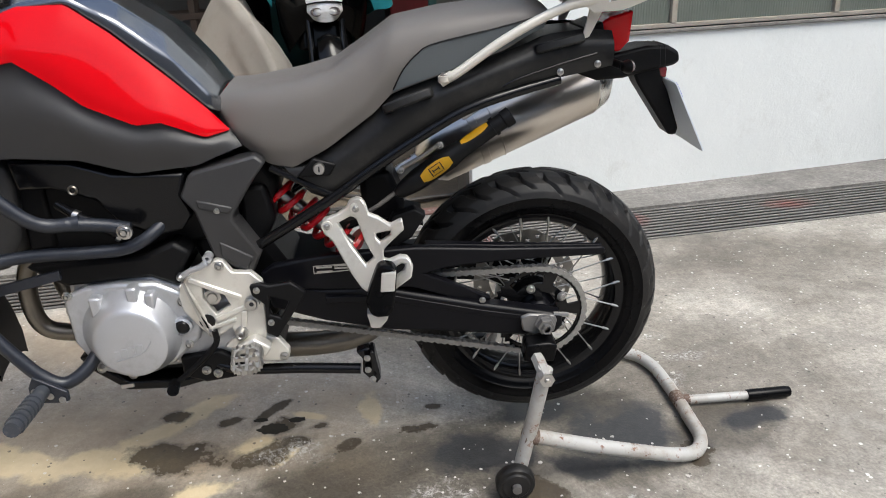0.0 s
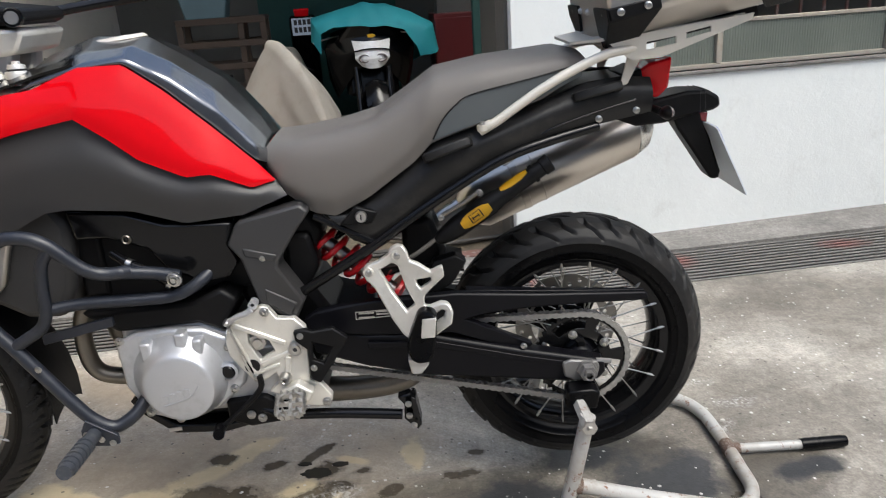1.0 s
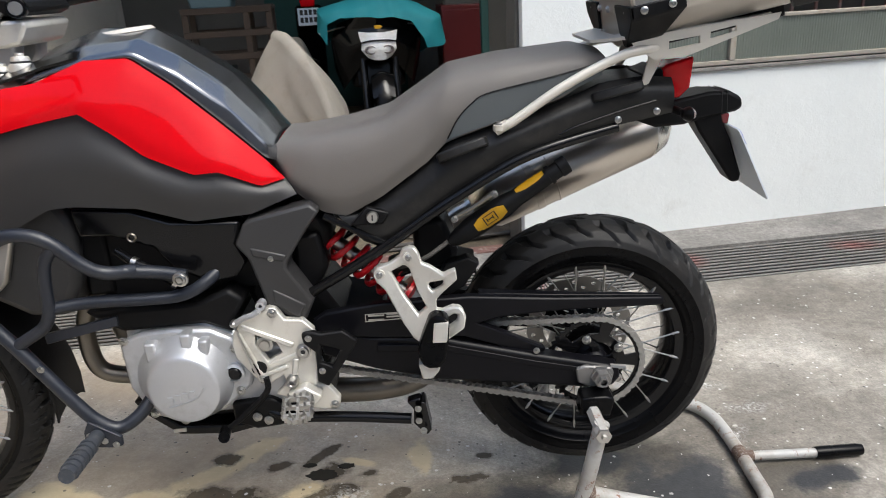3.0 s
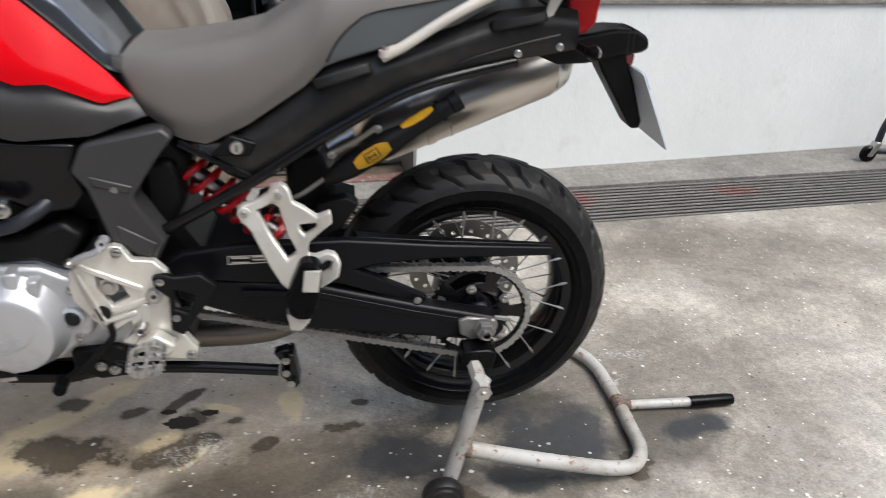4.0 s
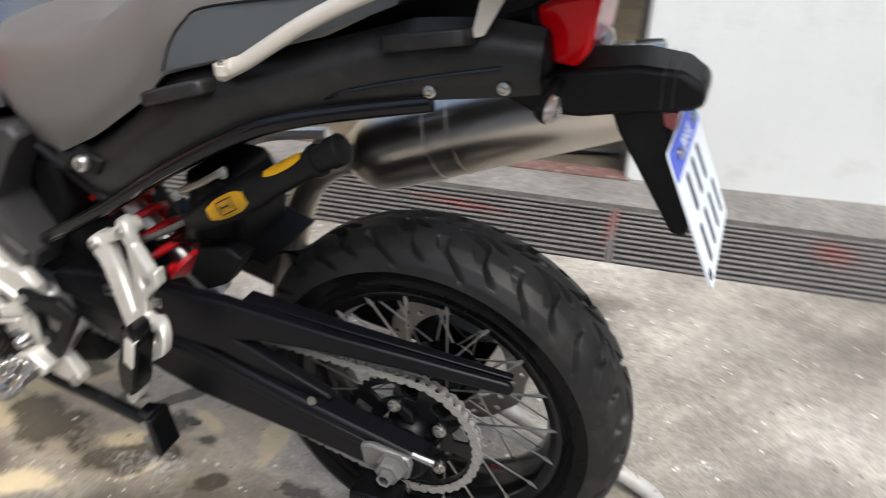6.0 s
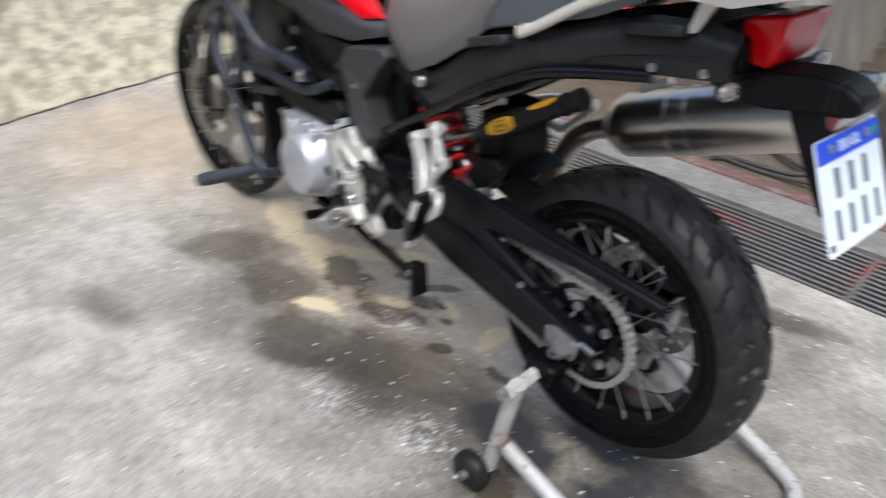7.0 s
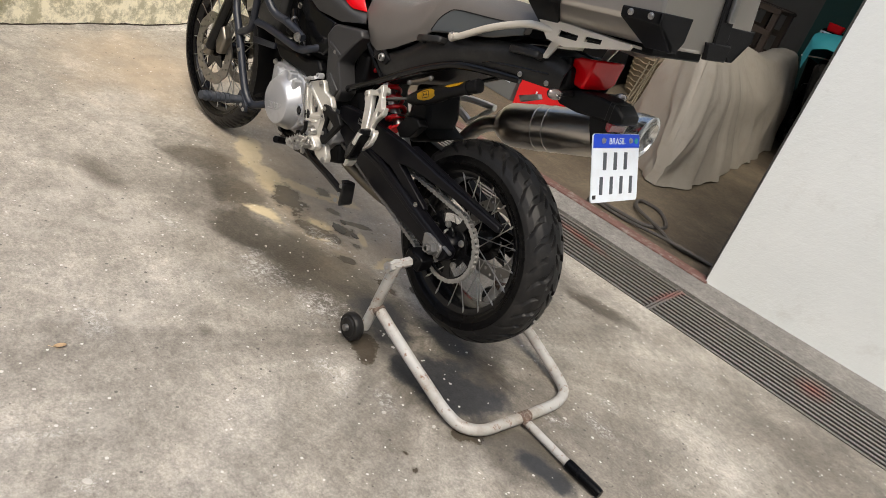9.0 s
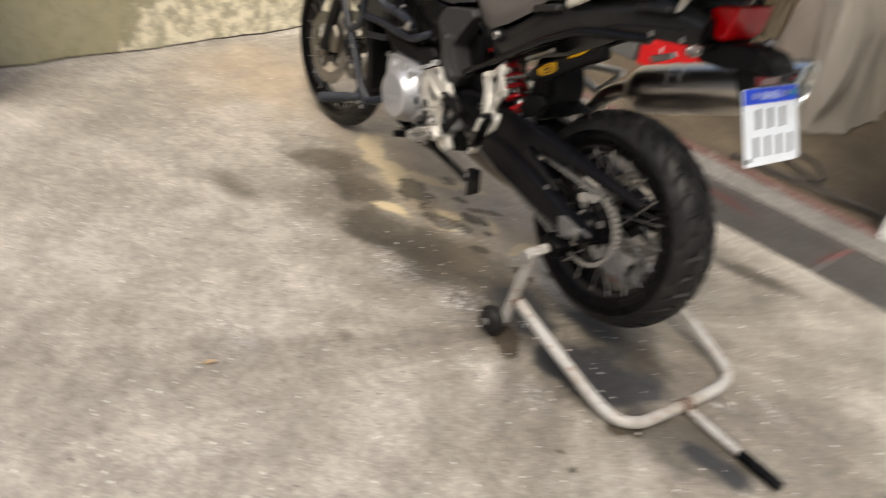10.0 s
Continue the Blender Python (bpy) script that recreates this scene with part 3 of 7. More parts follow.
def skin(rails, n=40, m=6, thick=0.0, curved=True, bm=None):
    """A surface through several rails (polylines in the same sense), smooth across them; thick gives it a back."""
    bm = bm or bmesh.new()
    rows = [resample(r, n) for r in rails]
    grid = []
    for i in range(n + 1):
        cut = [r[i] for r in rows]
        grid.append(spline(cut, m * (len(cut) - 1)) if curved else resample(cut, m * (len(cut) - 1)))
    vs = [[bm.verts.new(q) for q in row] for row in grid]
    faces = []
    for a, b in zip(vs, vs[1:]):
        for k in range(len(a) - 1):
            try:
                faces.append(bm.faces.new((a[k], a[k + 1], b[k + 1], b[k])))
            except ValueError:
                pass
    bmesh.ops.remove_doubles(bm, verts=bm.verts, dist=1e-5)
    if thick:
        bmesh.ops.recalc_face_normals(bm, faces=bm.faces)
        bmesh.ops.solidify(bm, geom=bm.faces[:], thickness=thick)
    return bm


def flip(rails):
    return [[(x, -y, z) for x, y, z in r] for r in rails]


def bolt_mesh(name, r=0.008, h=0.008, material="steel"):
    bm = lathe([(0, h), (r * 0.45, h), (r * 0.5, h * 0.6), (r * 0.62, h * 0.6), (r * 0.7, h), (r * 0.95, h * 0.9), (r, h * 0.5), (r * 1.25, h * 0.4), (r * 1.25, 0), (0, 0)], 12)
    return to_mesh(name, bm, material)

# ---- the place ----
TURN = radians(7.5)
U, V = Vector((math.cos(TURN), math.sin(TURN), 0)), Vector((-math.sin(TURN), math.cos(TURN), 0))
BUILD = Matrix.Rotation(TURN, 4, "Z")          # x along the house front, y into the house
GRATE_NEAR, GRATE_FAR, FRONT = 1.09, 1.475, 1.70
WALL = Matrix.Translation((0.052, 1.712, 0)) @ Matrix.Rotation(radians(10.4), 4, "Z")   # x along the white wall from the doorway


def setting(name, bm, material, label, category, m=None, bevel=0.0):
    ob = part(name, bm, material, None, label, bevel=bevel)
    if m is not None:
        ob.matrix_basis = m
    return tagged(ob, label, category, kind="structure")


def sheet(corners, z, depth=0.15, cuts=1):
    bm = bmesh.new()
    top = [bm.verts.new((x, y, z)) for x, y in corners]
    low = [bm.verts.new((x, y, z - depth)) for x, y in corners]
    bm.faces.new(top)
    bm.faces.new(low[::-1])
    for i in range(len(top)):
        j = (i + 1) % len(top)
        bm.faces.new((top[i], low[i], low[j], top[j]))
    return bm


def bl(u, v):
    q = U * u + V * v
    return (q.x, q.y)


setting("floor", sheet([(-6, -7), (7, -7), bl(7.2, GRATE_NEAR), bl(-6, GRATE_NEAR)], 0.0), "floor",
        "worn grey concrete courtyard floor with wet stains, white specks and painted shade and light", "floor")
for x, y, a, b in ((-0.69, 0.03, 0.040, 0.022), (-0.63, 0.065, 0.022, 0.010), (-0.73, 0.075, 0.018, 0.008)):
    ring = [(x + a * (1 + 0.5 * noise.noise((k * 0.9, x * 9, 0))) * math.cos(k * 0.2618), y + b * (1 + 0.6 * noise.noise((k * 0.8, y * 9, 3))) * math.sin(k * 0.2618)) for k in range(24)]
    setting("puddle", sheet(ring, 0.0025, 0.004), "water", "small clear puddle on the concrete under the motorcycle", "puddle")
setting("trench_floor", box((-6, GRATE_NEAR - 0.05, -0.6), (7.2, GRATE_FAR + 0.05, -0.4)), "trench", "drain trench bottom under the grates, shade put into its near-black colour", "trench", BUILD)
setting("kerb", sheet([bl(-6, GRATE_FAR), bl(7.2, GRATE_FAR), bl(7.2, GRATE_FAR + 1.2), bl(0.4, FRONT + 0.1), bl(0.275, FRONT + 0.02), bl(-6, FRONT + 0.02)], 0.004), "kerb", "pale concrete strip between drain and house front", "kerb")
setting("garage_floor", box((-3.6, FRONT + 0.02, -0.15), (3.2, 7.0, 0.0)), "garage_floor", "dirty brown concrete garage floor, darkened in colour for the roof's shade", "floor", BUILD)
setting("threshold", box((-3.6, FRONT - 0.03, -0.02), (0.285, FRONT + 0.05, 0.012)), "red_oxide", "flaking red oxide door track set in the floor", "threshold", BUILD, bevel=0.003)

# house front with the window opening, beside the garage doorway
setting("wall_front", slab([(0, 0), (7.2, 0), (7.2, 3.6), (0, 3.6)], 0, 0.2, holes=[[(0.68, 0.79), (3.4, 0.79), (3.4, 2.0), (0.68, 2.0)]]),
        "white_wall", "rough white painted plaster wall of the house", "wall", WALL)
# unseen beam, placed 1.6 m behind the doorway so daylight gets in
setting("setback_beam", box((-3.6, 3.3, 3.2), (0.6, 3.5, 3.65)), "white_wall", "unseen white beam set back inside the garage to admit daylight", "wall", BUILD)
setting("door_jamb", box((-0.02, 0.05, 0), (-0.001, 0.19, 3.25)), "dark_wall", "dark weathered edge of the garage doorway", "trim", WALL, bevel=0.003)
setting("wall_side", slab([(0.45, 0), (3.2, 0), (3.2, 3.0), (0.45, 3.0)], 5.2, 5.4), "dark_wall", "grey plaster garage wall with the inside shade in its colour", "wall", BUILD)


def long_wall(a, b, height, thick):
    """A wall from a to b, standing on the ground, its face on the right hand of that way."""
    d = Vector((b[0] - a[0], b[1] - a[1], 0))
    m = Matrix.Translation((a[0], a[1], 0)) @ Matrix.Rotation(math.atan2(d.y, d.x), 4, "Z")
    return box((0, 0, -0.1), (d.length, thick, height)), m


LEFT_A, LEFT_B = (-2.33, -2.05), (-3.23, 1.43)
bm, m = long_wall(LEFT_A, LEFT_B, 2.6, 0.2)
setting("wall_left", bm, "olive_wall", "olive painted wall with large flaked cream patches", "wall", m)
# open joint along the foot of the olive wall, with a ragged lip
wall_len = math.hypot(LEFT_B[0] - LEFT_A[0], LEFT_B[1] - LEFT_A[1])
bm = bmesh.new()
lip = bmesh.new()
low, high, foot = [], [], []
for k in range(181):
    x = wall_len * k / 180
    b = 0.002 + 0.030 * max(0.0, 0.35 + noise.noise((x * 1.7, 5, 0))) + 0.008 * noise.noise((x * 6.0, 3, 0)) + 0.003 * noise.noise((x * 24.0, 4, 0))
    b = max(0.002, b)
    h = b + 0.006 + 0.006 * abs(noise.noise((x * 9.0, 1, 0))) + 0.003 * noise.noise((x * 31.0, 2, 0))
    low.append((bm.verts.new((x, -0.004, b - 0.002)), bm.verts.new((x, 0.001, b - 0.002))))
    high.append((bm.verts.new((x, -0.004, h)), bm.verts.new((x, 0.001, h))))
    foot.append([lip.verts.new((x, y, z)) for y, z in ((-0.02 - 3.5 * b, 0.0005), (-0.014, 0.7 * b), (-0.006, b), (-0.001, b))])
for k in range(180):
    bm.faces.new((low[k][0], low[k + 1][0], high[k + 1][0], high[k][0]))
    bm.faces.new((high[k][0], high[k + 1][0], high[k + 1][1], high[k][1]))
    for i in range(3):
        lip.faces.new((foot[k][i], foot[k + 1][i], foot[k + 1][i + 1], foot[k][i + 1]))
setting("floor_lip", lip, "lip_concrete", "uneven concrete lip along the foot of the olive wall", "lip", m)
setting("wall_joint", bm, "gap_dirt", "dark ragged gap at the foot of the olive wall", "gap", m)
bm, m = long_wall(LEFT_B, bl(-2.6, 6.6), 3.5, 0.2)
setting("wall_garage_left", bm, "garage_wall", "stained plaster garage wall, tones raised to stand in for daylight", "wall", m)
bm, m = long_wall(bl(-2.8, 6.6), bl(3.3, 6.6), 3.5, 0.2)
setting("wall_garage_back", bm, "dark_wall", "grey garage back wall, darkened in colour for the shade", "wall", m)
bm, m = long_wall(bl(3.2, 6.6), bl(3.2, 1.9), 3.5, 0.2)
setting("wall_garage_right", bm, "dark_wall", "grey garage side wall, darkened in colour for the shade", "wall", m)
# unseen ceiling starts at that beam, leaving an open strip for daylight
setting("ceiling", box((-3.6, 3.5, 3.5), (3.4, 6.8, 3.65)), "garage_wall", "unseen plaster garage ceiling, cut short in front to admit daylight", "ceiling", BUILD)
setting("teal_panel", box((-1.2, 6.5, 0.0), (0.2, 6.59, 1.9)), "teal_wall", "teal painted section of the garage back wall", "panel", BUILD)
setting("pillar", box((-2.52, -2.3, 0), (-2.06, -1.44, 2.6)), "pillar_wall", "rough whitish plastered pillar with worn corner", "pillar", bevel=0.02)
# unseen walls behind and right of the camera, added for light and reflections
bm, m = long_wall((6.8, -6.8), (-6, -6.8), 4.4, 0.2)
setting("unseen_wall_rear", bm, "grey_wall", "unseen grey wall added behind the camera to shape light and reflections", "wall", m)
bm, m = long_wall((6.6, 2.6), (6.6, -6.8), 4.4, 0.2)
setting("unseen_wall_right", bm, "grey_wall", "unseen grey wall added on the right to shape light and reflections", "wall", m)
# unseen walls added to close the yard; their height limits the sky
bm, m = long_wall((-5.8, -6.8), (-5.8, -2.0), 2.6, 0.2)
setting("wall_far_left", bm, "olive_wall", "unseen olive wall added to close the courtyard on the left", "wall", m)
bm, m = long_wall((-5.9, -2.1), (-2.3, -2.1), 2.6, 0.15)
setting("wall_return", bm, "olive_wall", "unseen olive wall added behind the pillar", "wall", m)


# window with ribbed panes in metal frames
def window():
    w = thing("window_1", "metal window with dusty ribbed glass panes above the white wall", "window", kind="structure")
    w.matrix_basis = WALL
    y = 0.03
    part("window_frame", slab([(0.68, 0.79), (3.4, 0.79), (3.4, 2.0), (0.68, 2.0)], y, y + 0.05, holes=[[(0.705, 0.812), (3.375, 0.812), (3.375, 1.975), (0.705, 1.975)]]), "window_frame", w, bevel=0.003)
    part("window_sill", box((0.66, -0.015, 0.772), (3.42, y + 0.06, 0.79)), "kerb", w, bevel=0.004)
    for u in (1.015, 1.935, 2.7):
        part("mullion", box((u, y - 0.005, 0.812), (u + 0.03, y + 0.04, 1.975)), "window_frame", w, bevel=0.003)
    for u0, u1 in ((0.705, 1.015), (1.045, 1.935), (1.965, 2.7), (2.73, 3.375)):
        part("pane", box((u0 + 0.004, y + 0.012, 0.814), (u1 - 0.004, y + 0.018, 0.995)), "ribbed_glass", w)
        part("rail", box((u0 + 0.002, y + 0.004, 0.995), (u1 - 0.002, y + 0.03, 1.012)), "window_frame", w, bevel=0.002)
        for k, z in enumerate((1.085, 1.38, 1.68)):
            m = Matrix.Translation((0, y + 0.02, z)) @ Matrix.Rotation(radians(-24), 4, "X")
            sash = part("sash", slab([(u0 + 0.004, 0), (u1 - 0.004, 0), (u1 - 0.004, 0.27), (u0 + 0.004, 0.27)], -0.01, 0.01,
                                     holes=[[(u0 + 0.024, 0.02), (u1 - 0.024, 0.02), (u1 - 0.024, 0.25), (u0 + 0.024, 0.25)]], m=m), "window_frame", w)
            part("pane", box((u0 + 0.022, -0.003, 0.018), (u1 - 0.022, 0.003, 0.252), m=m), "ribbed_glass", sash)
        n = max(2, int((u1 - u0) / 0.115))
        for i in range(n):
            u = u0 + (i + 0.5) * (u1 - u0) / n
            part("iron_bar", box((u - 0.006, y + 0.06, 0.83), (u + 0.006, y + 0.072, 1.97)), "red_oxide", w)


window()


# drain grates: sections of long flat bars
def grate(u0, length):
    g = thing("drain_grate", "rusty steel floor grate of long parallel bars over a drain", "grate", group="drain grates along the house front")
    g.matrix_basis = BUILD @ Matrix.Translation((u0, 0, 0))
    n = 11
    pitch = (GRATE_FAR - GRATE_NEAR - 0.02) / n
    # each bar is a narrow flange on a thin web
    tee = [(-0.0075, -0.001), (-0.0068, 0.0), (0.0068, 0.0), (0.0075, -0.001), (0.0075, -0.0035), (0.0022, -0.0045), (0.0022, -0.035), (-0.0022, -0.035), (-0.0022, -0.0045), (-0.0075, -0.0035)]
    bar = to_mesh("bar", slab(tee, 0.012, length - 0.012, m=Matrix(((0, 1, 0, 0), (1, 0, 0, 0), (0, 0, 1, 0), (0, 0, 0, 1)))), "grate_steel")
    for i in range(n):
        part("bar", bar, "grate_steel", g, at=Matrix.Translation((0, GRATE_NEAR + 0.01 + (i + 0.5) * pitch, -0.004)))
    end = to_mesh("end_bar", box((0.0, GRATE_NEAR + 0.003, -0.04), (0.010, GRATE_FAR - 0.003, -0.008)), "grate_steel")
    part("end_bar", end, "grate_steel", g)
    part("end_bar", end, "grate_steel", g, at=Matrix.Translation((length - 0.010, 0, 0)))
    for k in range(1, 6):
        part("cross_rod", box((length * k / 6 - 0.004, GRATE_NEAR + 0.003, -0.04), (length * k / 6 + 0.004, GRATE_FAR - 0.003, -0.028)), "grate_steel", g)


for k in range(-2, 2):
    grate(0.255 + 3.0 * k, 2.996)

# ---- the motorcycle ----
bike = thing("motorcycle", "red and black adventure motorcycle with spoked wheels on a stand", "motorcycle")
AXLE = Vector((0.004, 0, 0.386))
FRONT_AXLE = Vector((-1.66, -0.055, 0.345))
BOLT, BIG_BOLT, NUT_SMALL = bolt_mesh("bolt", 0.006, 0.006), bolt_mesh("bolt", 0.0085, 0.009), bolt_mesh("bolt", 0.006, 0.005)


DARK_BOLT = bolt_mesh("bolt", 0.006, 0.006, "dull_alloy")


def bolts(parent, places, mesh=None, turn=180):
    for p in places:
        part("bolt", mesh or BOLT, "steel", parent, at=Matrix.Translation(p) @ pose(0, 0, 0, 0, 0, turn))


def groove(y, th, n, half, slant):
    """Depth of the tread at a place across (y) and round (th) the tyre: long curved cuts with short ones between."""
    s = abs(y) / half
    if s > 0.98:
        return 0.0
    phase = th * n / (2 * math.pi) + (0.0 if y > 0 else 0.5)
    bend = slant * s ** 0.8 + 0.09 * math.sin(s * 7.5)
    d = 0.0
    for shift, s0, s1, w in ((0.0, 0.04, 0.88, 0.115), (0.5, 0.38, 0.98, 0.095), (0.30, 0.0, 0.26, 0.08)):
        fade = min(1.0, max(0.0, (s - s0) / 0.05)) * min(1.0, max(0.0, (s1 - s) / 0.12))
        if fade > 0:
            x = abs((phase + shift + bend) % 1.0 - 0.5) / (w * (1.15 - 0.65 * s))
            if x < 1:
                d = max(d, fade * min(1.0, 2.4 * math.cos(x * math.pi / 2)))
    return d


def tyre_mesh(R, half, bead, n, round_, slant):
    """A tyre: grooved tread down to a crisp shoulder, then a smooth side with fine rings."""
    prof = [(0, R), (0.3, R - 0.0018), (0.55, R - 0.008), (0.78, R - 0.020), (0.93, R - 0.036), (1.0, R - 0.050)]
    prof = [(a * half, r) for a, r in prof]
    top = resample([(y, 0, r) for y, r in prof], 36)
    side = [(q.x, q.z) for q in top]
    turn = len(side) - 1
    drop = R - 0.050 - bead
    side += [(half * 0.985, R - 0.053), (half * 0.975, R - 0.050 - 0.25 * drop), (half * 0.95, R - 0.050 - 0.45 * drop), (half * 0.955, R - 0.050 - 0.47 * drop), (half * 0.955, R - 0.050 - 0.50 * drop), (half * 0.94, R - 0.050 - 0.52 * drop),
             (half * 0.88, R - 0.050 - 0.75 * drop), (half * 0.875, R - 0.050 - 0.78 * drop), (half * 0.82, bead + 0.006), (half * 0.76, bead)]
    line = [(-y, r) for y, r in reversed(side)] + side[1:]
    mid = len(side) - 1
    bm = bmesh.new()
    rings = []
    for k in range(round_):
        th = 2 * math.pi * k / round_
        ring = []
        for i, (y, r) in enumerate(line):
            rr = r - 0.0105 * groove(y, th, n, half, slant) if abs(i - mid) < turn else r
            ring.append(bm.verts.new((rr * math.cos(th), y, rr * math.sin(th))))
        rings.append(ring)
    for k in range(round_):
        a, b = rings[k], rings[(k + 1) % round_]
        for i in range(len(line) - 1):
            f = bm.faces.new((a[i], a[i + 1], b[i + 1], b[i]))
            f.material_index = 0 if max(abs(i - mid), abs(i + 1 - mid)) <= turn else 1
    return bm


def brake_disc(r_out, r_in, y, holes):
    bm = bmesh.new()
    flat = []
    n = 60
    flat.append([(r_out * (1 + 0.02 * math.sin(10 * 2 * math.pi * k / n)) * math.cos(2 * math.pi * k / n), r_out * (1 + 0.02 * math.sin(10 * 2 * math.pi * k / n)) * math.sin(2 * math.pi * k / n)) for k in range(n)])
    loops = [[(r_in * math.cos(2 * math.pi * k / 40), r_in * math.sin(2 * math.pi * k / 40)) for k in range(40)]]
    for i in range(holes):
        a = 2 * math.pi * i / holes
        rr = r_in + (r_out - r_in) * (0.3 if i % 2 else 0.68)
        loops.append([(rr * math.cos(a) + 0.006 * math.cos(t), rr * math.sin(a) + 0.006 * math.sin(t)) for t in (0, 1.05, 2.09, 3.14, 4.19, 5.24)])
    return slab(flat[0], y - 0.0025, y + 0.0025, holes=loops, bm=bm)


def wheel(name, label, at, R, half, rim_r, tread, rim_colour, spokes, rim_half):
    hub = part(name, lathe([(0.012, -0.075), (0.034, -0.075), (0.036, -0.06), (0.062, -0.052), (0.064, -0.044), (0.04, -0.036), (0.032, 0), (0.04, 0.036), (0.064, 0.044), (0.062, 0.052), (0.036, 0.06), (0.034, 0.075), (0.012, 0.075)], 28, close=True),
               "gloss_black", bike, label, at=at)
    tyre = part("tyre", tyre_mesh(R, half, rim_r - 0.004, *tread), "tread_rubber", hub, "black rubber tyre with a diagonal grooved tread")
    tyre.data.materials.append(M["rubber"])
    prof = [(rim_r + 0.004, -rim_half), (rim_r + 0.002, -rim_half - 0.003), (rim_r - 0.004, -rim_half - 0.003), (rim_r - 0.016, -rim_half + 0.001), (rim_r - 0.019, -rim_half + 0.006), (rim_r - 0.028, -rim_half * 0.5), (rim_r - 0.031, 0)]
    prof = prof + [(r, -y) for r, y in reversed(prof[:-1])]
    inner = [(r - 0.005, y * 0.97) for r, y in reversed(prof)]
    inner[0], inner[-1] = (rim_r - 0.004, rim_half - 0.004), (rim_r - 0.004, -rim_half + 0.004)
    part("rim", lathe(prof + inner, 96, close=True), rim_colour, hub)
    for i in range(spokes):
        side = -1 if i % 2 else 1
        a = 2 * math.pi * i / spokes
        lean = 0.42 if (i // 2) % 2 else -0.42
        p = Vector((0.06 * math.cos(a + lean), side * 0.047, 0.06 * math.sin(a + lean)))
        q = Vector(((rim_r - 0.014) * math.cos(a), side * (rim_half - 0.002), (rim_r - 0.014) * math.sin(a)))
        part("spoke", SPOKE(round((q - p).length, 4)), "steel", hub, at=along(p, q))
    return hub


SPOKES = {}


def SPOKE(length):
    if length not in SPOKES:
        bm = lathe([(0, 0), (0.0017, 0), (0.0017, length - 0.012), (0.0034, length - 0.012), (0.0034, length + 0.006), (0, length + 0.006)], 6)
        SPOKES[length] = to_mesh("spoke", bm, "steel")
    return SPOKES[length]


rear = wheel("rear_wheel", "black spoked rear wheel with a wide road tyre", Matrix.Translation(AXLE), 0.320, 0.076, 0.228, (17, 1100, 0.80), "gloss_black", 40, 0.056)
front = wheel("front_wheel", "black spoked front wheel with a narrow tyre", Matrix.Translation(FRONT_AXLE) @ pose(0, 0, 0, 0, 0, 3), 0.345, 0.047, 0.275, (34, 560, 0.8), "gloss_black", 40, 0.028)
# rear brake disc on the far side, front discs on both
part("brake_disc", brake_disc(0.132, 0.092, 0.085, 30), "disc", rear)
part("disc_carrier", slab([(0.094 * math.cos(k * math.pi / 5) * (1 if k % 2 else 0.55), 0.094 * math.sin(k * math.pi / 5) * (1 if k % 2 else 0.55)) for k in range(10)], 0.08, 0.085), "gloss_black", rear)
for s in (-1, 1):
    part("brake_disc", brake_disc(0.152, 0.105, s * 0.068, 36), "disc", front)
    part("disc_carrier", slab([(0.108 * math.cos(k * math.pi / 5) * (1 if k % 2 else 0.5), 0.108 * math.sin(k * math.pi / 5) * (1 if k % 2 else 0.5)) for k in range(10)], s * 0.066, s * 0.061), "gloss_black", front)

# sprocket and carrier on the near side
CH = -0.113
teeth = []
for k in range(88):
    a = 2 * math.pi * k / 88
    r = 0.1135 if k % 2 else 0.1055
    teeth.append((r * math.cos(a), r * math.sin(a)))


def pie(r0, r1, a0, a1, n=5):
    return [(r1 * math.cos(a0 + (a1 - a0) * i / n), r1 * math.sin(a0 + (a1 - a0) * i / n)) for i in range(n + 1)] + \
           [(r0 * math.cos(a1 - (a1 - a0) * i / n), r0 * math.sin(a1 - (a1 - a0) * i / n)) for i in range(n + 1)]


windows = [pie(0.072, 0.0985, k * 2 * math.pi / 5 + 0.17, k * 2 * math.pi / 5 + 1.09) for k in range(5)]
part("sprocket", slab(teeth, CH - 0.003, CH + 0.003, holes=windows + [pie(0.0, 0.050, 0, 2 * math.pi, 24)[:24]]), "gloss_black", rear, "black rear sprocket with cut-outs", bevel=0.0012)
part("sprocket_carrier", lathe([(0.016, -0.132), (0.026, -0.131), (0.032, -0.124), (0.034, -0.110), (0.046, -0.102), (0.050, -0.085), (0.035, -0.07)], 30), "swing_black", rear)
for k in range(5):
    a = k * 2 * math.pi / 5 + 0.63
    turned = lambda r, d: (r * math.cos(a + d), r * math.sin(a + d))
    part("carrier_arm", slab([turned(0.026, -0.55), turned(0.038, -0.62), turned(0.052, -0.42), turned(0.060, -0.20), turned(0.073, -0.16), turned(0.0755, 0.0), turned(0.073, 0.16), turned(0.060, 0.17), turned(0.050, 0.02), turned(0.040, -0.10), turned(0.028, 0.05)], CH - 0.0125, CH - 0.0035), "gloss_black", rear, bevel=0.002)
    part("bolt", BIG_BOLT, "steel", rear, at=Matrix.Translation((*turned(0.066, 0.0)[:1], CH - 0.0125, turned(0.066, 0.0)[1])) @ pose(0, 0, 0, 0, 0, 180))


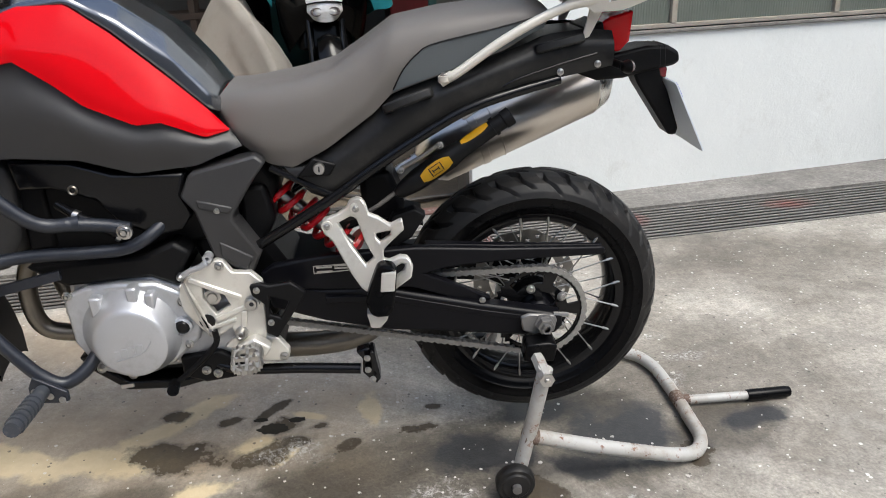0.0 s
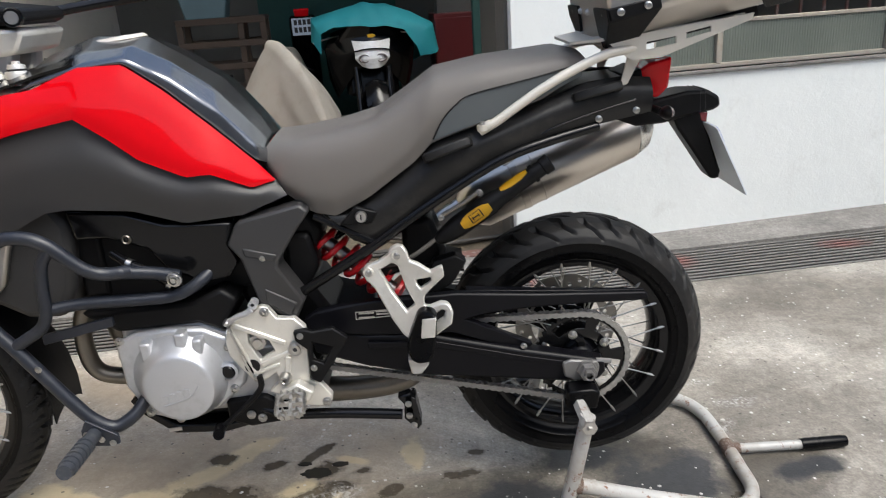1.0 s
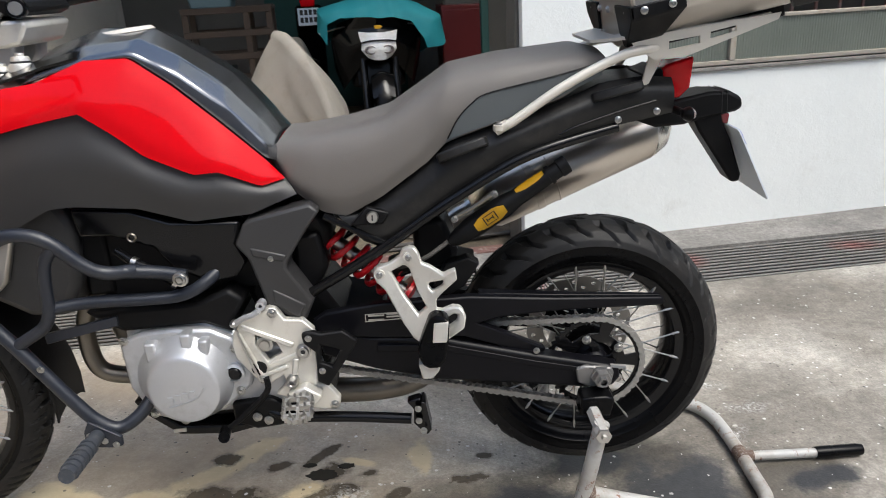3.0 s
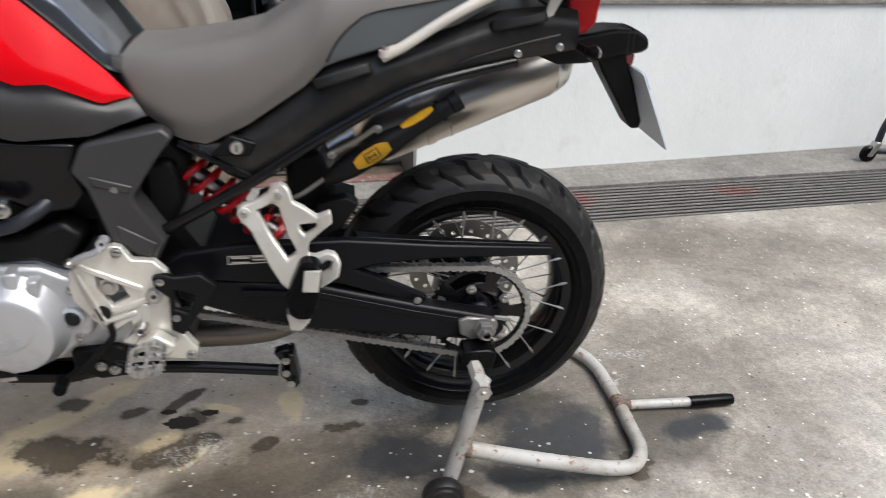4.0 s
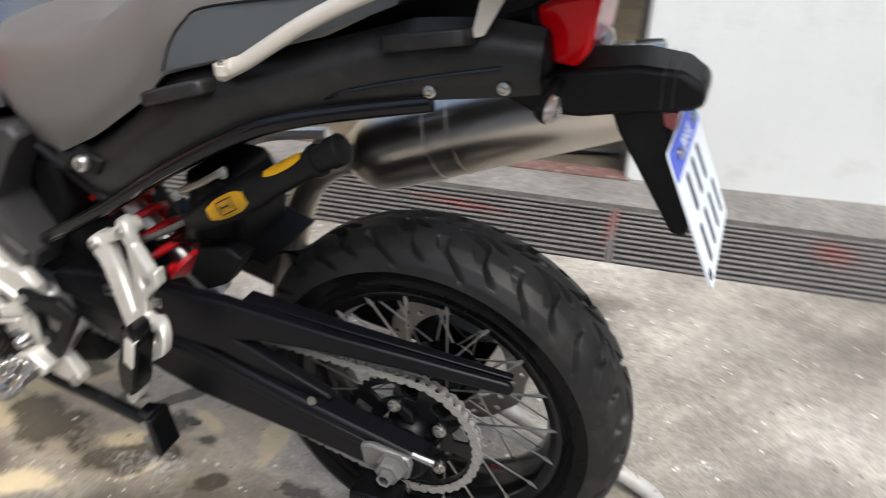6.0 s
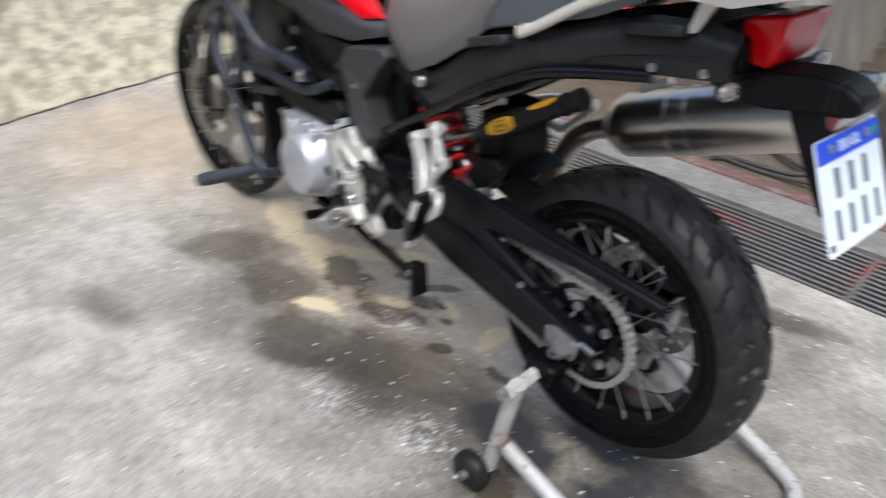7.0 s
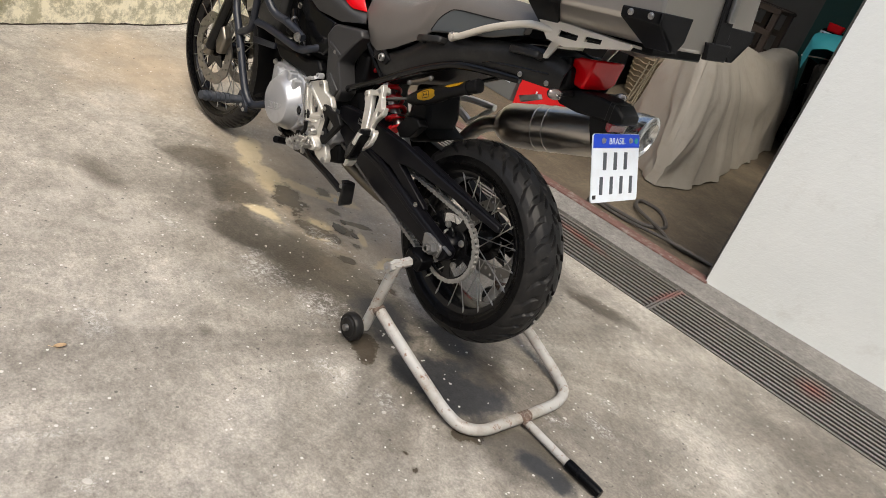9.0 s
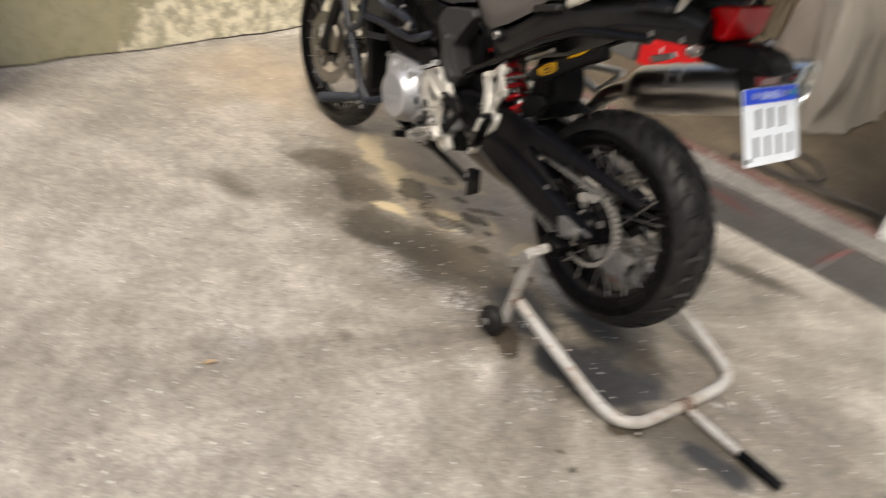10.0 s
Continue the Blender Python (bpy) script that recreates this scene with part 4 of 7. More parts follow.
# chain: links of their own round both sprockets
def chain():
    c1, r1 = Vector((AXLE.x, AXLE.z)), 0.1112
    c2, r2 = Vector((-0.66, 0.46)), 0.043
    d = c2 - c1
    base = math.atan2(d.y, d.x)
    off = math.acos((r1 - r2) / d.length)
    a_top, a_low = base - off, base + off
    pts = []
    n = 60
    span = 2 * math.pi - 2 * off
    for i in range(n + 1):
        a = a_low + span * i / n
        pts.append(c1 + r1 * Vector((math.cos(a), math.sin(a))))
    for i in range(16):
        a = a_top + (2 * off) * i / 15
        pts.append(c2 + r2 * Vector((math.cos(a), math.sin(a))))
    pts.append(pts[0])
    total = sum(((Vector(b) - Vector(a)).length for a, b in zip(pts, pts[1:])))
    count = int(total / 0.015875) // 2 * 2
    ring = resample([(p.x, CH, p.y) for p in pts], count)

    def link(wide):
        bm = bmesh.new()
        P = 0.015875 / 2
        out = []
        for s in (1, -1):
            for k in range(5):
                a = -math.pi / 2 + math.pi * k / 4
                out.append((s * (P + 0.0076 * math.cos(a)), s * 0.0076 * math.sin(a)))
            out.append((0, s * 0.005))
        y = 0.0085 if wide else 0.0062
        for s in (-1, 1):
            slab(out, s * y - 0.0008, s * y + 0.0008, bm=bm)
        if wide:
            for s in (-1, 1):
                lathe([(0, -0.0105), (0.0026, -0.0105), (0.0026, 0.0105), (0, 0.0105)], 6, Matrix.Translation((s * P, 0, 0)), bm)
        else:
            for s in (-1, 1):
                lathe([(0.005, -0.005), (0.005, 0.005)], 8, Matrix.Translation((s * P, 0, 0)), bm)
        return to_mesh("link", bm, "chain_steel")

    meshes = (link(True), link(False))
    body = part("chain", rod((c2.x - 0.03, CH, c2.y), (c2.x - 0.03, CH + 0.012, c2.y), 0.042, 24), "chain_steel", bike, "dull steel drive chain")
    for i in range(count):
        a, b = ring[i], ring[i + 1]
        mid, d = (a + b) / 2, b - a
        part("link", meshes[i % 2], "chain_steel", body, at=Matrix.Translation(mid) @ Matrix.Rotation(-math.atan2(d.z, d.x), 4, "Y"))


chain()

# swingarm
ARM = [(-0.63, 0.535), (-0.553, 0.510), (-0.503, 0.500), (-0.349, 0.493), (-0.146, 0.443), (0.02, 0.407), (0.05, 0.40), (0.052, 0.372), (0.035, 0.352), (-0.036, 0.352), (-0.147, 0.366), (-0.354, 0.390), (-0.496, 0.419), (-0.615, 0.455)]
arm_y = lambda x, z: -0.172 + 0.02 * max(0, (-x - 0.4) / 0.2)
swing = part("swingarm", slab(ARM, arm_y, -0.128), "swing_black", bike, "matt black cast swingarm", bevel=0.007)
part("swingarm_rib", slab([(-0.49, 0.485), (-0.34, 0.478), (-0.14, 0.427), (0.01, 0.395), (0.01, 0.385), (-0.14, 0.413), (-0.34, 0.462), (-0.49, 0.47)], -0.1735, -0.15), "swing_black", swing, bevel=0.0015)
part("far_arm", slab([(x, z) for x, z in ARM], 0.125, 0.17), "swing_black", swing, bevel=0.006)
part("cross_member", box((-0.6, -0.13, 0.45), (-0.47, 0.13, 0.53)), "swing_black", swing, bevel=0.015)
guard = part("chain_guard", slab([(-0.63, 0.545), (-0.60, 0.565), (-0.549, 0.573), (-0.472, 0.582), (-0.282, 0.588), (-0.093, 0.566), (0.155, 0.543), (0.163, 0.532), (0.157, 0.522), (-0.02, 0.531), (-0.119, 0.534), (-0.215, 0.532), (-0.262, 0.522), (-0.115, 0.447), (-0.112, 0.438), (-0.146, 0.433), (-0.30, 0.493), (-0.503, 0.499), (-0.62, 0.513)],
                                  lambda x, z: -0.165 + 0.047 * max(0, x + 0.25) / 0.41, lambda x, z: -0.140 + 0.034 * max(0, x + 0.25) / 0.41), "swing_black", bike, "black plastic chain guard", bevel=0.005)
part("guard_lip", slab([(-0.26, 0.585), (-0.093, 0.566), (0.155, 0.543), (0.157, 0.536), (-0.093, 0.558), (-0.26, 0.577)], lambda x, z: -0.140 + 0.036 * max(0, x + 0.26) / 0.41, lambda x, z: -0.112 + 0.020 * max(0, x + 0.26) / 0.41), "swing_black", guard, bevel=0.002)
for x0, x1, z in ((-0.505, -0.47, 0.553), (-0.465, -0.405, 0.5555), (-0.465, -0.405, 0.549), (-0.505, -0.47, 0.543)):
    part("badge", box((x0, -0.1665, z), (x1, -0.1645, z + 0.0035)), "steel", guard)
part("badge_frame", slab([(-0.512, 0.540), (-0.398, 0.545), (-0.398, 0.562), (-0.512, 0.559)], -0.1662, -0.164, holes=[[(-0.510, 0.542), (-0.400, 0.547), (-0.400, 0.560), (-0.510, 0.557)]]), "steel", guard)
bolts(swing, [(-0.136, -0.166, 0.449)], BOLT)

# axle with its plate and nut
axle_plate = part("axle_plate", slab([(-0.05, 0.405), (-0.03, 0.412), (0.03, 0.405), (0.036, 0.392), (0.03, 0.362), (-0.02, 0.358), (-0.045, 0.37)], -0.182, -0.170), "dull_alloy", bike, "cast alloy axle adjuster plate", bevel=0.004)
part("axle_nut", lathe([(0.008, -0.215), (0.012, -0.216), (0.012, -0.204), (0.019, -0.204), (0.021, -0.200), (0.021, -0.188), (0.025, -0.187), (0.025, -0.180), (0, -0.180)], 6, Matrix.Translation((AXLE.x + 0.002, 0, AXLE.z))), "dull_alloy", axle_plate)
part("axle", rod((AXLE.x, -0.2, AXLE.z), (AXLE.x, 0.2, AXLE.z), 0.012), "steel", axle_plate)
part("adjuster_bolt", rod((0.03, -0.165, 0.40), (0.065, -0.165, 0.396), 0.006, 8), "steel", axle_plate)

# tank, fairing and seat
RED_TOP = [(-1.30, -0.165, 1.06), (-1.233, -0.165, 1.075), (-1.116, -0.163, 1.088), (-1.015, -0.16, 1.126), (-0.925, -0.158, 1.126), (-0.852, -0.156, 1.070), (-0.770, -0.150, 0.992), (-0.690, -0.140, 0.910), (-0.655, -0.137, 0.868)]
RED_LOW = [(-1.33, -0.19, 0.965), (-1.257, -0.195, 0.983), (-1.132, -0.206, 1.012), (-1.023, -0.208, 1.031), (-0.962, -0.207, 0.986), (-0.911, -0.205, 0.941), (-0.823, -0.2, 0.898), (-0.775, -0.195, 0.900), (-0.699, -0.168, 0.860), (-0.657, -0.14, 0.866)]
SIDE_LOW = [(-1.31, -0.19, 0.775), (-1.247, -0.2, 0.782), (-1.124, -0.205, 0.842), (-1.075, -0.205, 0.846), (-0.946, -0.2, 0.834), (-0.844, -0.19, 0.798), (-0.724, -0.175, 0.804), (-0.632, -0.15, 0.835)]


def middle(a, b, push, n=30, k=0.5):
    return [tuple(p.lerp(q, k) + Vector((0, -push * math.sin(math.pi * min(1, max(0.0, i / n))) ** 0.4, 0))) for i, (p, q) in enumerate(zip(resample(a, n), resample(b, n)))]


SIDE_TOP = [(x, y + 0.012, z + 0.004) for x, y, z in RED_LOW]
for s in (1, -1):
    f = (lambda r: r) if s == 1 else flip
    part("tank_panel", skin(f([RED_TOP, middle(RED_TOP, RED_LOW, 0.007, k=0.25), middle(RED_TOP, RED_LOW, 0.010, k=0.7), RED_LOW]), 64, 5, thick=0.006), "red_paint", bike, "glossy red tank side panel")
    part("side_fairing", skin(f([SIDE_TOP, middle(SIDE_TOP, SIDE_LOW, 0.004, k=0.18), middle(SIDE_TOP, SIDE_LOW, 0.016, k=0.5), SIDE_LOW]), 56, 5, thick=0.006), "dark_fairing", bike, "matt dark grey side fairing")
TOP_SIDE = [(-1.15, -0.158, 1.085), (-1.016, -0.157, 1.120), (-0.925, -0.156, 1.128), (-0.852, -0.153, 1.072), (-0.770, -0.148, 0.994), (-0.690, -0.138, 0.912), (-0.662, -0.11, 0.895)]
TOP_CREASE = [(-1.12, -0.155, 1.100), (-1.009, -0.154, 1.130), (-0.922, -0.153, 1.139), (-0.838, -0.149, 1.092), (-0.752, -0.143, 1.018), (-0.684, -0.130, 0.938), (-0.664, -0.098, 0.918)]
TOP_SHOULDER = [(-1.13, -0.10, 1.128), (-1.03, -0.098, 1.149), (-0.925, -0.096, 1.159), (-0.849, -0.095, 1.122), (-0.765, -0.093, 1.058), (-0.705, -0.088, 0.985), (-0.672, -0.06, 0.935)]
TOP_MID = [(-1.14, 0, 1.145), (-1.03, 0, 1.180), (-0.925, 0, 1.176), (-0.855, 0, 1.132), (-0.765, 0, 1.072), (-0.705, 0, 0.998), (-0.672, 0, 0.940)]
part("tank", skin([TOP_SIDE, TOP_CREASE, TOP_SHOULDER, TOP_MID, *flip([TOP_SHOULDER, TOP_CREASE, TOP_SIDE])], 56, 6, thick=0.008, curved=False), "tank_black", bike, "satin black tank top", smooth=1)
part("tank_core", slab([(-1.2, 1.06), (-1.0, 1.09), (-0.93, 1.09), (-0.70, 0.88), (-0.64, 0.82), (-0.72, 0.80), (-1.2, 0.80)], -0.14, 0.14), "black_plastic", bike, bevel=0.02)
part("tank_flap", lathe([(0, 0.010), (0.05, 0.008), (0.058, 0.0), (0, 0)], 28, Matrix.Translation((-0.985, 0, 1.166)) @ pose(0, 0, 0, 90, 0, 0) @ pose(0, 0, 0, 0, 0, 6) @ Matrix.Diagonal((1.15, 1, 0.8, 1))), "rack_alloy", bike, "silver fuel filler flap", bevel=0.002)
part("tank_trim", skin([[(-1.20, -0.155, 1.09), (-1.10, -0.15, 1.118), (-1.03, -0.145, 1.132)], [(-1.20, -0.10, 1.11), (-1.10, -0.09, 1.135), (-1.04, -0.085, 1.150)]], 12, 4, thick=0.006), "gloss_black", bike)

SEAT_LOW = [(-0.685, -0.10, 0.895), (-0.642, -0.135, 0.840), (-0.580, -0.15, 0.792), (-0.531, -0.155, 0.783), (-0.454, -0.158, 0.822), (-0.353, -0.155, 0.891), (-0.316, -0.155, 0.928), (-0.210, -0.152, 0.962), (-0.08, -0.144, 1.003), (0.012, -0.115, 1.050)]
SEAT_SIDE = [(-0.680, -0.105, 0.92), (-0.645, -0.142, 0.88), (-0.590, -0.162, 0.85), (-0.531, -0.168, 0.845), (-0.454, -0.168, 0.872), (-0.360, -0.162, 0.935), (-0.325, -0.158, 0.985), (-0.208, -0.155, 1.02), (-0.03, -0.14, 1.06), (0.016, -0.115, 1.07)]
SEAT_EDGE = [(-0.665, -0.075, 0.942), (-0.640, -0.10, 0.938), (-0.605, -0.12, 0.938), (-0.520, -0.135, 0.948), (-0.440, -0.135, 0.968), (-0.36, -0.125, 1.018), (-0.305, -0.12, 1.055), (-0.200, -0.12, 1.073), (-0.035, -0.11, 1.09), (0.012, -0.085, 1.082)]
SEAT_MID = [(-0.660, 0, 0.950), (-0.640, 0, 0.948), (-0.605, 0, 0.944), (-0.520, 0, 0.948), (-0.440, 0, 0.966), (-0.36, 0, 1.022), (-0.305, 0, 1.064), (-0.200, 0, 1.085), (-0.035, 0, 1.10), (0.012, 0, 1.088)]
seat = part("seat", skin([SEAT_LOW, SEAT_SIDE, SEAT_EDGE, SEAT_MID, *flip([SEAT_EDGE, SEAT_SIDE, SEAT_LOW])], 60, 5, thick=0.01), "seat_vinyl", bike, "grey vinyl two-level seat")
PANEL_TOP = [(-0.312, -0.1585, 0.936), (-0.290, -0.161, 0.975), (-0.262, -0.1625, 1.004), (-0.226, -0.162, 1.024), (-0.10, -0.154, 1.048), (0.004, -0.130, 1.068)]
PANEL_LOW = [(-0.312, -0.1575, 0.933), (-0.28, -0.159, 0.944), (-0.25, -0.158, 0.953), (-0.208, -0.157, 0.966), (-0.10, -0.150, 1.000), (0.004, -0.132, 1.044)]
for s in (1, -1):
    f = (lambda r: r) if s == 1 else flip
    part("seat_side_panel", skin(f([PANEL_TOP, PANEL_LOW]), 30, 4, thick=0.004), "seat_side", seat, "darker blue-grey vinyl side insert")
    part("piping", tube(f([PANEL_TOP])[0], 0.0016, 24, 5), "black_plastic", seat)
part("seat_base", slab([(-0.66, 0.88), (-0.58, 0.80), (-0.5, 0.80), (-0.36, 0.89), (-0.2, 0.98), (0.0, 1.04), (0.0, 1.06), (-0.3, 1.03), (-0.5, 0.93), (-0.62, 0.93)], -0.12, 0.12), "black_plastic", seat)

# tail body over the frame rails
tail_y = lambda x, z: -0.130 if x < -0.25 else -0.130 + 0.045 * (x + 0.25) / 0.42
tail = part("tail_cover", slab([(-0.575, 0.788), (-0.531, 0.775), (-0.454, 0.815), (-0.353, 0.884), (-0.315, 0.935), (-0.292, 0.93), (-0.184, 0.948), (-0.06, 0.995), (0.004, 1.022), (0.12, 1.030), (0.158, 1.02), (0.165, 0.975), (0.15, 0.955), (0.06, 0.942), (-0.05, 0.926), (-0.095, 0.913), (-0.212, 0.862), (-0.334, 0.785), (-0.46, 0.703), (-0.50, 0.72)],
                              tail_y, lambda x, z: -tail_y(x, z)), "black_plastic", bike, "black plastic tail body", bevel=0.008)
TAIL_TOP = [(-0.56, -0.125, 0.800), (-0.50, -0.140, 0.792), (-0.43, -0.142, 0.830), (-0.35, -0.142, 0.890), (-0.31, -0.142, 0.925), (-0.21, -0.138, 0.955), (-0.08, -0.128, 0.997), (0.02, -0.112, 1.028), (0.10, -0.098, 1.034), (0.158, -0.086, 1.026)]
TAIL_HIP = [(-0.55, -0.150, 0.785), (-0.49, -0.162, 0.772), (-0.42, -0.166, 0.800), (-0.34, -0.168, 0.855), (-0.29, -0.170, 0.895), (-0.20, -0.167, 0.928), (-0.08, -0.152, 0.970), (0.02, -0.132, 1.000), (0.10, -0.118, 1.006), (0.160, -0.104, 1.002)]
TAIL_WAIST = [(-0.53, -0.160, 0.760), (-0.475, -0.163, 0.735), (-0.40, -0.165, 0.765), (-0.32, -0.165, 0.820), (-0.25, -0.165, 0.865), (-0.16, -0.158, 0.905), (-0.06, -0.146, 0.940), (0.03, -0.130, 0.962), (0.10, -0.118, 0.970), (0.160, -0.106, 0.975)]
TAIL_LOW = [(-0.50, -0.155, 0.725), (-0.46, -0.155, 0.708), (-0.39, -0.155, 0.748), (-0.30, -0.155, 0.805), (-0.212, -0.155, 0.858), (-0.12, -0.148, 0.898), (-0.05, -0.136, 0.920), (0.04, -0.120, 0.938), (0.10, -0.110, 0.946), (0.160, -0.098, 0.955)]
for s in (1, -1):
    f = (lambda r: r) if s == 1 else flip
    part("tail_side", skin(f([TAIL_TOP, TAIL_HIP, TAIL_WAIST, TAIL_LOW]), 44, 5, thick=0.005), "tail_plastic", tail, "dusty black plastic side shell")
    part("panel_seam", tube(f([[(-0.085, -0.1475, 0.930), (-0.05, -0.1465, 0.945), (0.04, -0.1305, 0.968), (0.12, -0.117, 0.985)]])[0], 0.0022, 16, 6), "gloss_black", tail)


def luggage_mount(x, z, y, s, tilt):
    """A hooped bracket standing out of the tail side, with a pin across its open middle."""
    m = Matrix.Translation((x, y * s, z)) @ Matrix.Rotation(radians(-tilt), 4, "Y") @ Matrix.Rotation(radians(-14 * s), 4, "X") @ Matrix(((1, 0, 0, 0), (0, 0, 1, 0), (0, 1, 0, 0), (0, 0, 0, 1)))
    o = -s
    hoop = part("luggage_mount", slab([(-0.058, 0.03 * -o), (-0.052, 0.016 * o), (-0.040, 0.024 * o), (0.040, 0.024 * o), (0.052, 0.016 * o), (0.058, 0.03 * -o)], -0.014, 0.005, holes=[[(-0.034, -0.010 * o), (-0.034, 0.012 * o), (0.034, 0.012 * o), (0.034, -0.010 * o)]], m=m), "tail_plastic", tail, bevel=0.004)
    part("pin", rod(m @ Vector((-0.034, 0.0, 0.001 * o)), m @ Vector((0.034, 0.0, 0.001 * o)), 0.0035, 8), "steel", hoop)


for s in (1, -1):
    luggage_mount(-0.285, 0.918, -0.166, s, 18)
    luggage_mount(0.035, 1.012, -0.126, s, 12)
lock = part("seat_lock", slab([(-0.525, 0.765), (-0.487, 0.805), (-0.44, 0.79), (-0.455, 0.765)], -0.172, -0.155), "black_plastic", tail, bevel=0.004)
part("lock_barrel", lathe([(0, -0.180), (0.011, -0.180), (0.013, -0.176), (0.013, -0.168)], 16, Matrix.Translation((-0.476, 0, 0.783))), "steel", lock)
part("key_slot", box((-0.4775, -0.1815, 0.777), (-0.4745, -0.1795, 0.789)), "ink", lock)
bolts(tail, [(0.04, -0.128, 0.951), (0.123, -0.114, 0.962)], BOLT)

# frame tubes
frame_part = part("frame", slab([(-0.74, 0.80), (-0.6, 0.80), (-0.57, 0.74), (-0.62, 0.62), (-0.56, 0.52), (-0.62, 0.40), (-0.72, 0.42), (-0.78, 0.60)], -0.11, 0.11), "black_plastic", bike, "black steel frame", bevel=0.02)
for s in (1, -1):
    part("subframe_tube", tube([(-0.625, -0.155 * s, 0.612), (-0.461, -0.168 * s, 0.711), (-0.334, -0.172 * s, 0.795), (-0.212, -0.168 * s, 0.866), (-0.14, -0.16 * s, 0.897), (-0.05, -0.14 * s, 0.918), (0.04, -0.12 * s, 0.935)], 0.0115, 30, 10), "gloss_black", frame_part)
    part("brace_tube", tube([(-0.580, -0.155 * s, 0.785), (-0.445, -0.165 * s, 0.716)], 0.0075, 4, 8, smooth=False), "gloss_black", frame_part)
bolts(frame_part, [(-0.306, -0.183, 0.772), (-0.222, -0.184, 0.822)], DARK_BOLT)
part("linkage", tube([(-0.305, -0.178, 0.775), (-0.26, -0.182, 0.80), (-0.222, -0.18, 0.825)], 0.005, 6, 8), "pipe_steel", frame_part)

# side cover above the foot bracket
side_cover = part("side_cover", slab([(-0.735, 0.792), (-0.604, 0.820), (-0.585, 0.803), (-0.615, 0.766), (-0.660, 0.700), (-0.665, 0.685), (-0.617, 0.602), (-0.635, 0.565), (-0.652, 0.552), (-0.717, 0.605), (-0.741, 0.708), (-0.766, 0.741), (-0.745, 0.784)],
                                lambda x, z: -0.180 - 0.012 * math.sin(max(0, min(1, (z - 0.55) / 0.27)) * math.pi), -0.12), "dark_fairing", bike, "dark grey frame side cover", bevel=0.006)
part("cover_fold", slab([(-0.735, 0.735), (-0.66, 0.715), (-0.67, 0.70), (-0.732, 0.715)], -0.1935, -0.18), "dark_fairing", side_cover, bevel=0.004)
part("cover_fold", slab([(-0.70, 0.64), (-0.632, 0.60), (-0.65, 0.57), (-0.70, 0.605)], -0.192, -0.17), "dark_fairing", side_cover, bevel=0.004)
bolts(side_cover, [(-0.694, -0.190, 0.710)], BOLT)

# panel below the fairing, with the hollow behind the bars
mid_panel = part("radiator_panel", slab([(-1.10, 0.835), (-0.975, 0.826), (-0.896, 0.797), (-0.752, 0.790), (-0.765, 0.742), (-0.748, 0.70), (-0.775, 0.665), (-0.831, 0.655), (-0.905, 0.69), (-0.94, 0.74), (-1.02, 0.77), (-1.09, 0.77)],
                               -0.178, -0.13), "gloss_black", bike, "gloss black panel under the fairing", bevel=0.008)
part("panel_plug", lathe([(0.006, -0.181), (0.0085, -0.183), (0.0105, -0.181), (0.0105, -0.176)], 20, Matrix.Translation((-0.979, 0, 0.767))), "pipe_steel", mid_panel)
part("coolant_hose", tube([(-1.02, -0.17, 0.735), (-0.975, -0.188, 0.712), (-0.935, -0.192, 0.694), (-0.893, -0.188, 0.660), (-0.88, -0.16, 0.63)], 0.011, 24, 12), "gloss_black", mid_panel)
for p, q in (((-0.985, -0.186, 0.716), (-0.975, -0.188, 0.712)), ((-0.905, -0.190, 0.668), (-0.897, -0.189, 0.662))):
    part("hose_clip", rod(p, q, 0.0125, 14), "steel", mid_panel)
part("radiator", box((-1.12, -0.13, 0.62), (-1.06, 0.13, 0.92)), "black_plastic", bike, "black radiator", bevel=0.01)
part("shroud", slab([(-1.36, 0.96), (-1.19, 0.94), (-1.17, 0.90), (-1.22, 0.79), (-1.26, 0.68), (-1.33, 0.62), (-1.36, 0.70)], -0.185, -0.165), "case_alloy", bike, "silver grey radiator shroud", bevel=0.006)
part("inner_guard", slab([(-1.36, 0.97), (-1.16, 0.90), (-1.10, 0.80), (-1.12, 0.66), (-1.16, 0.585), (-1.24, 0.59), (-1.36, 0.66)], -0.165, 0.165), "dark_fairing", bike, bevel=0.02)

# engine
engine = part("engine", slab([(-1.045, 0.556), (-0.966, 0.572), (-0.86, 0.565), (-0.80, 0.53), (-0.74, 0.50), (-0.66, 0.50), (-0.62, 0.42), (-0.68, 0.34), (-0.841, 0.33), (-0.938, 0.325), (-1.005, 0.345), (-1.045, 0.44)], -0.165, 0.2), "cast_alloy", bike, "silver cast alloy engine", bevel=0.014)
part("cylinder_head", slab([(-1.12, 0.60), (-0.87, 0.612), (-0.80, 0.64), (-0.765, 0.612), (-0.80, 0.56), (-0.80, 0.535), (-0.86, 0.56), (-1.04, 0.55)], -0.178, 0.17), "black_plastic", engine, "black engine upper part", bevel=0.01)
part("cylinder_block", slab([(-1.08, 0.60), (-1.10, 0.78), (-0.78, 0.78), (-0.72, 0.62)], -0.12, 0.14), "black_plastic", engine, bevel=0.01)
bm = bmesh.new()
rings = []
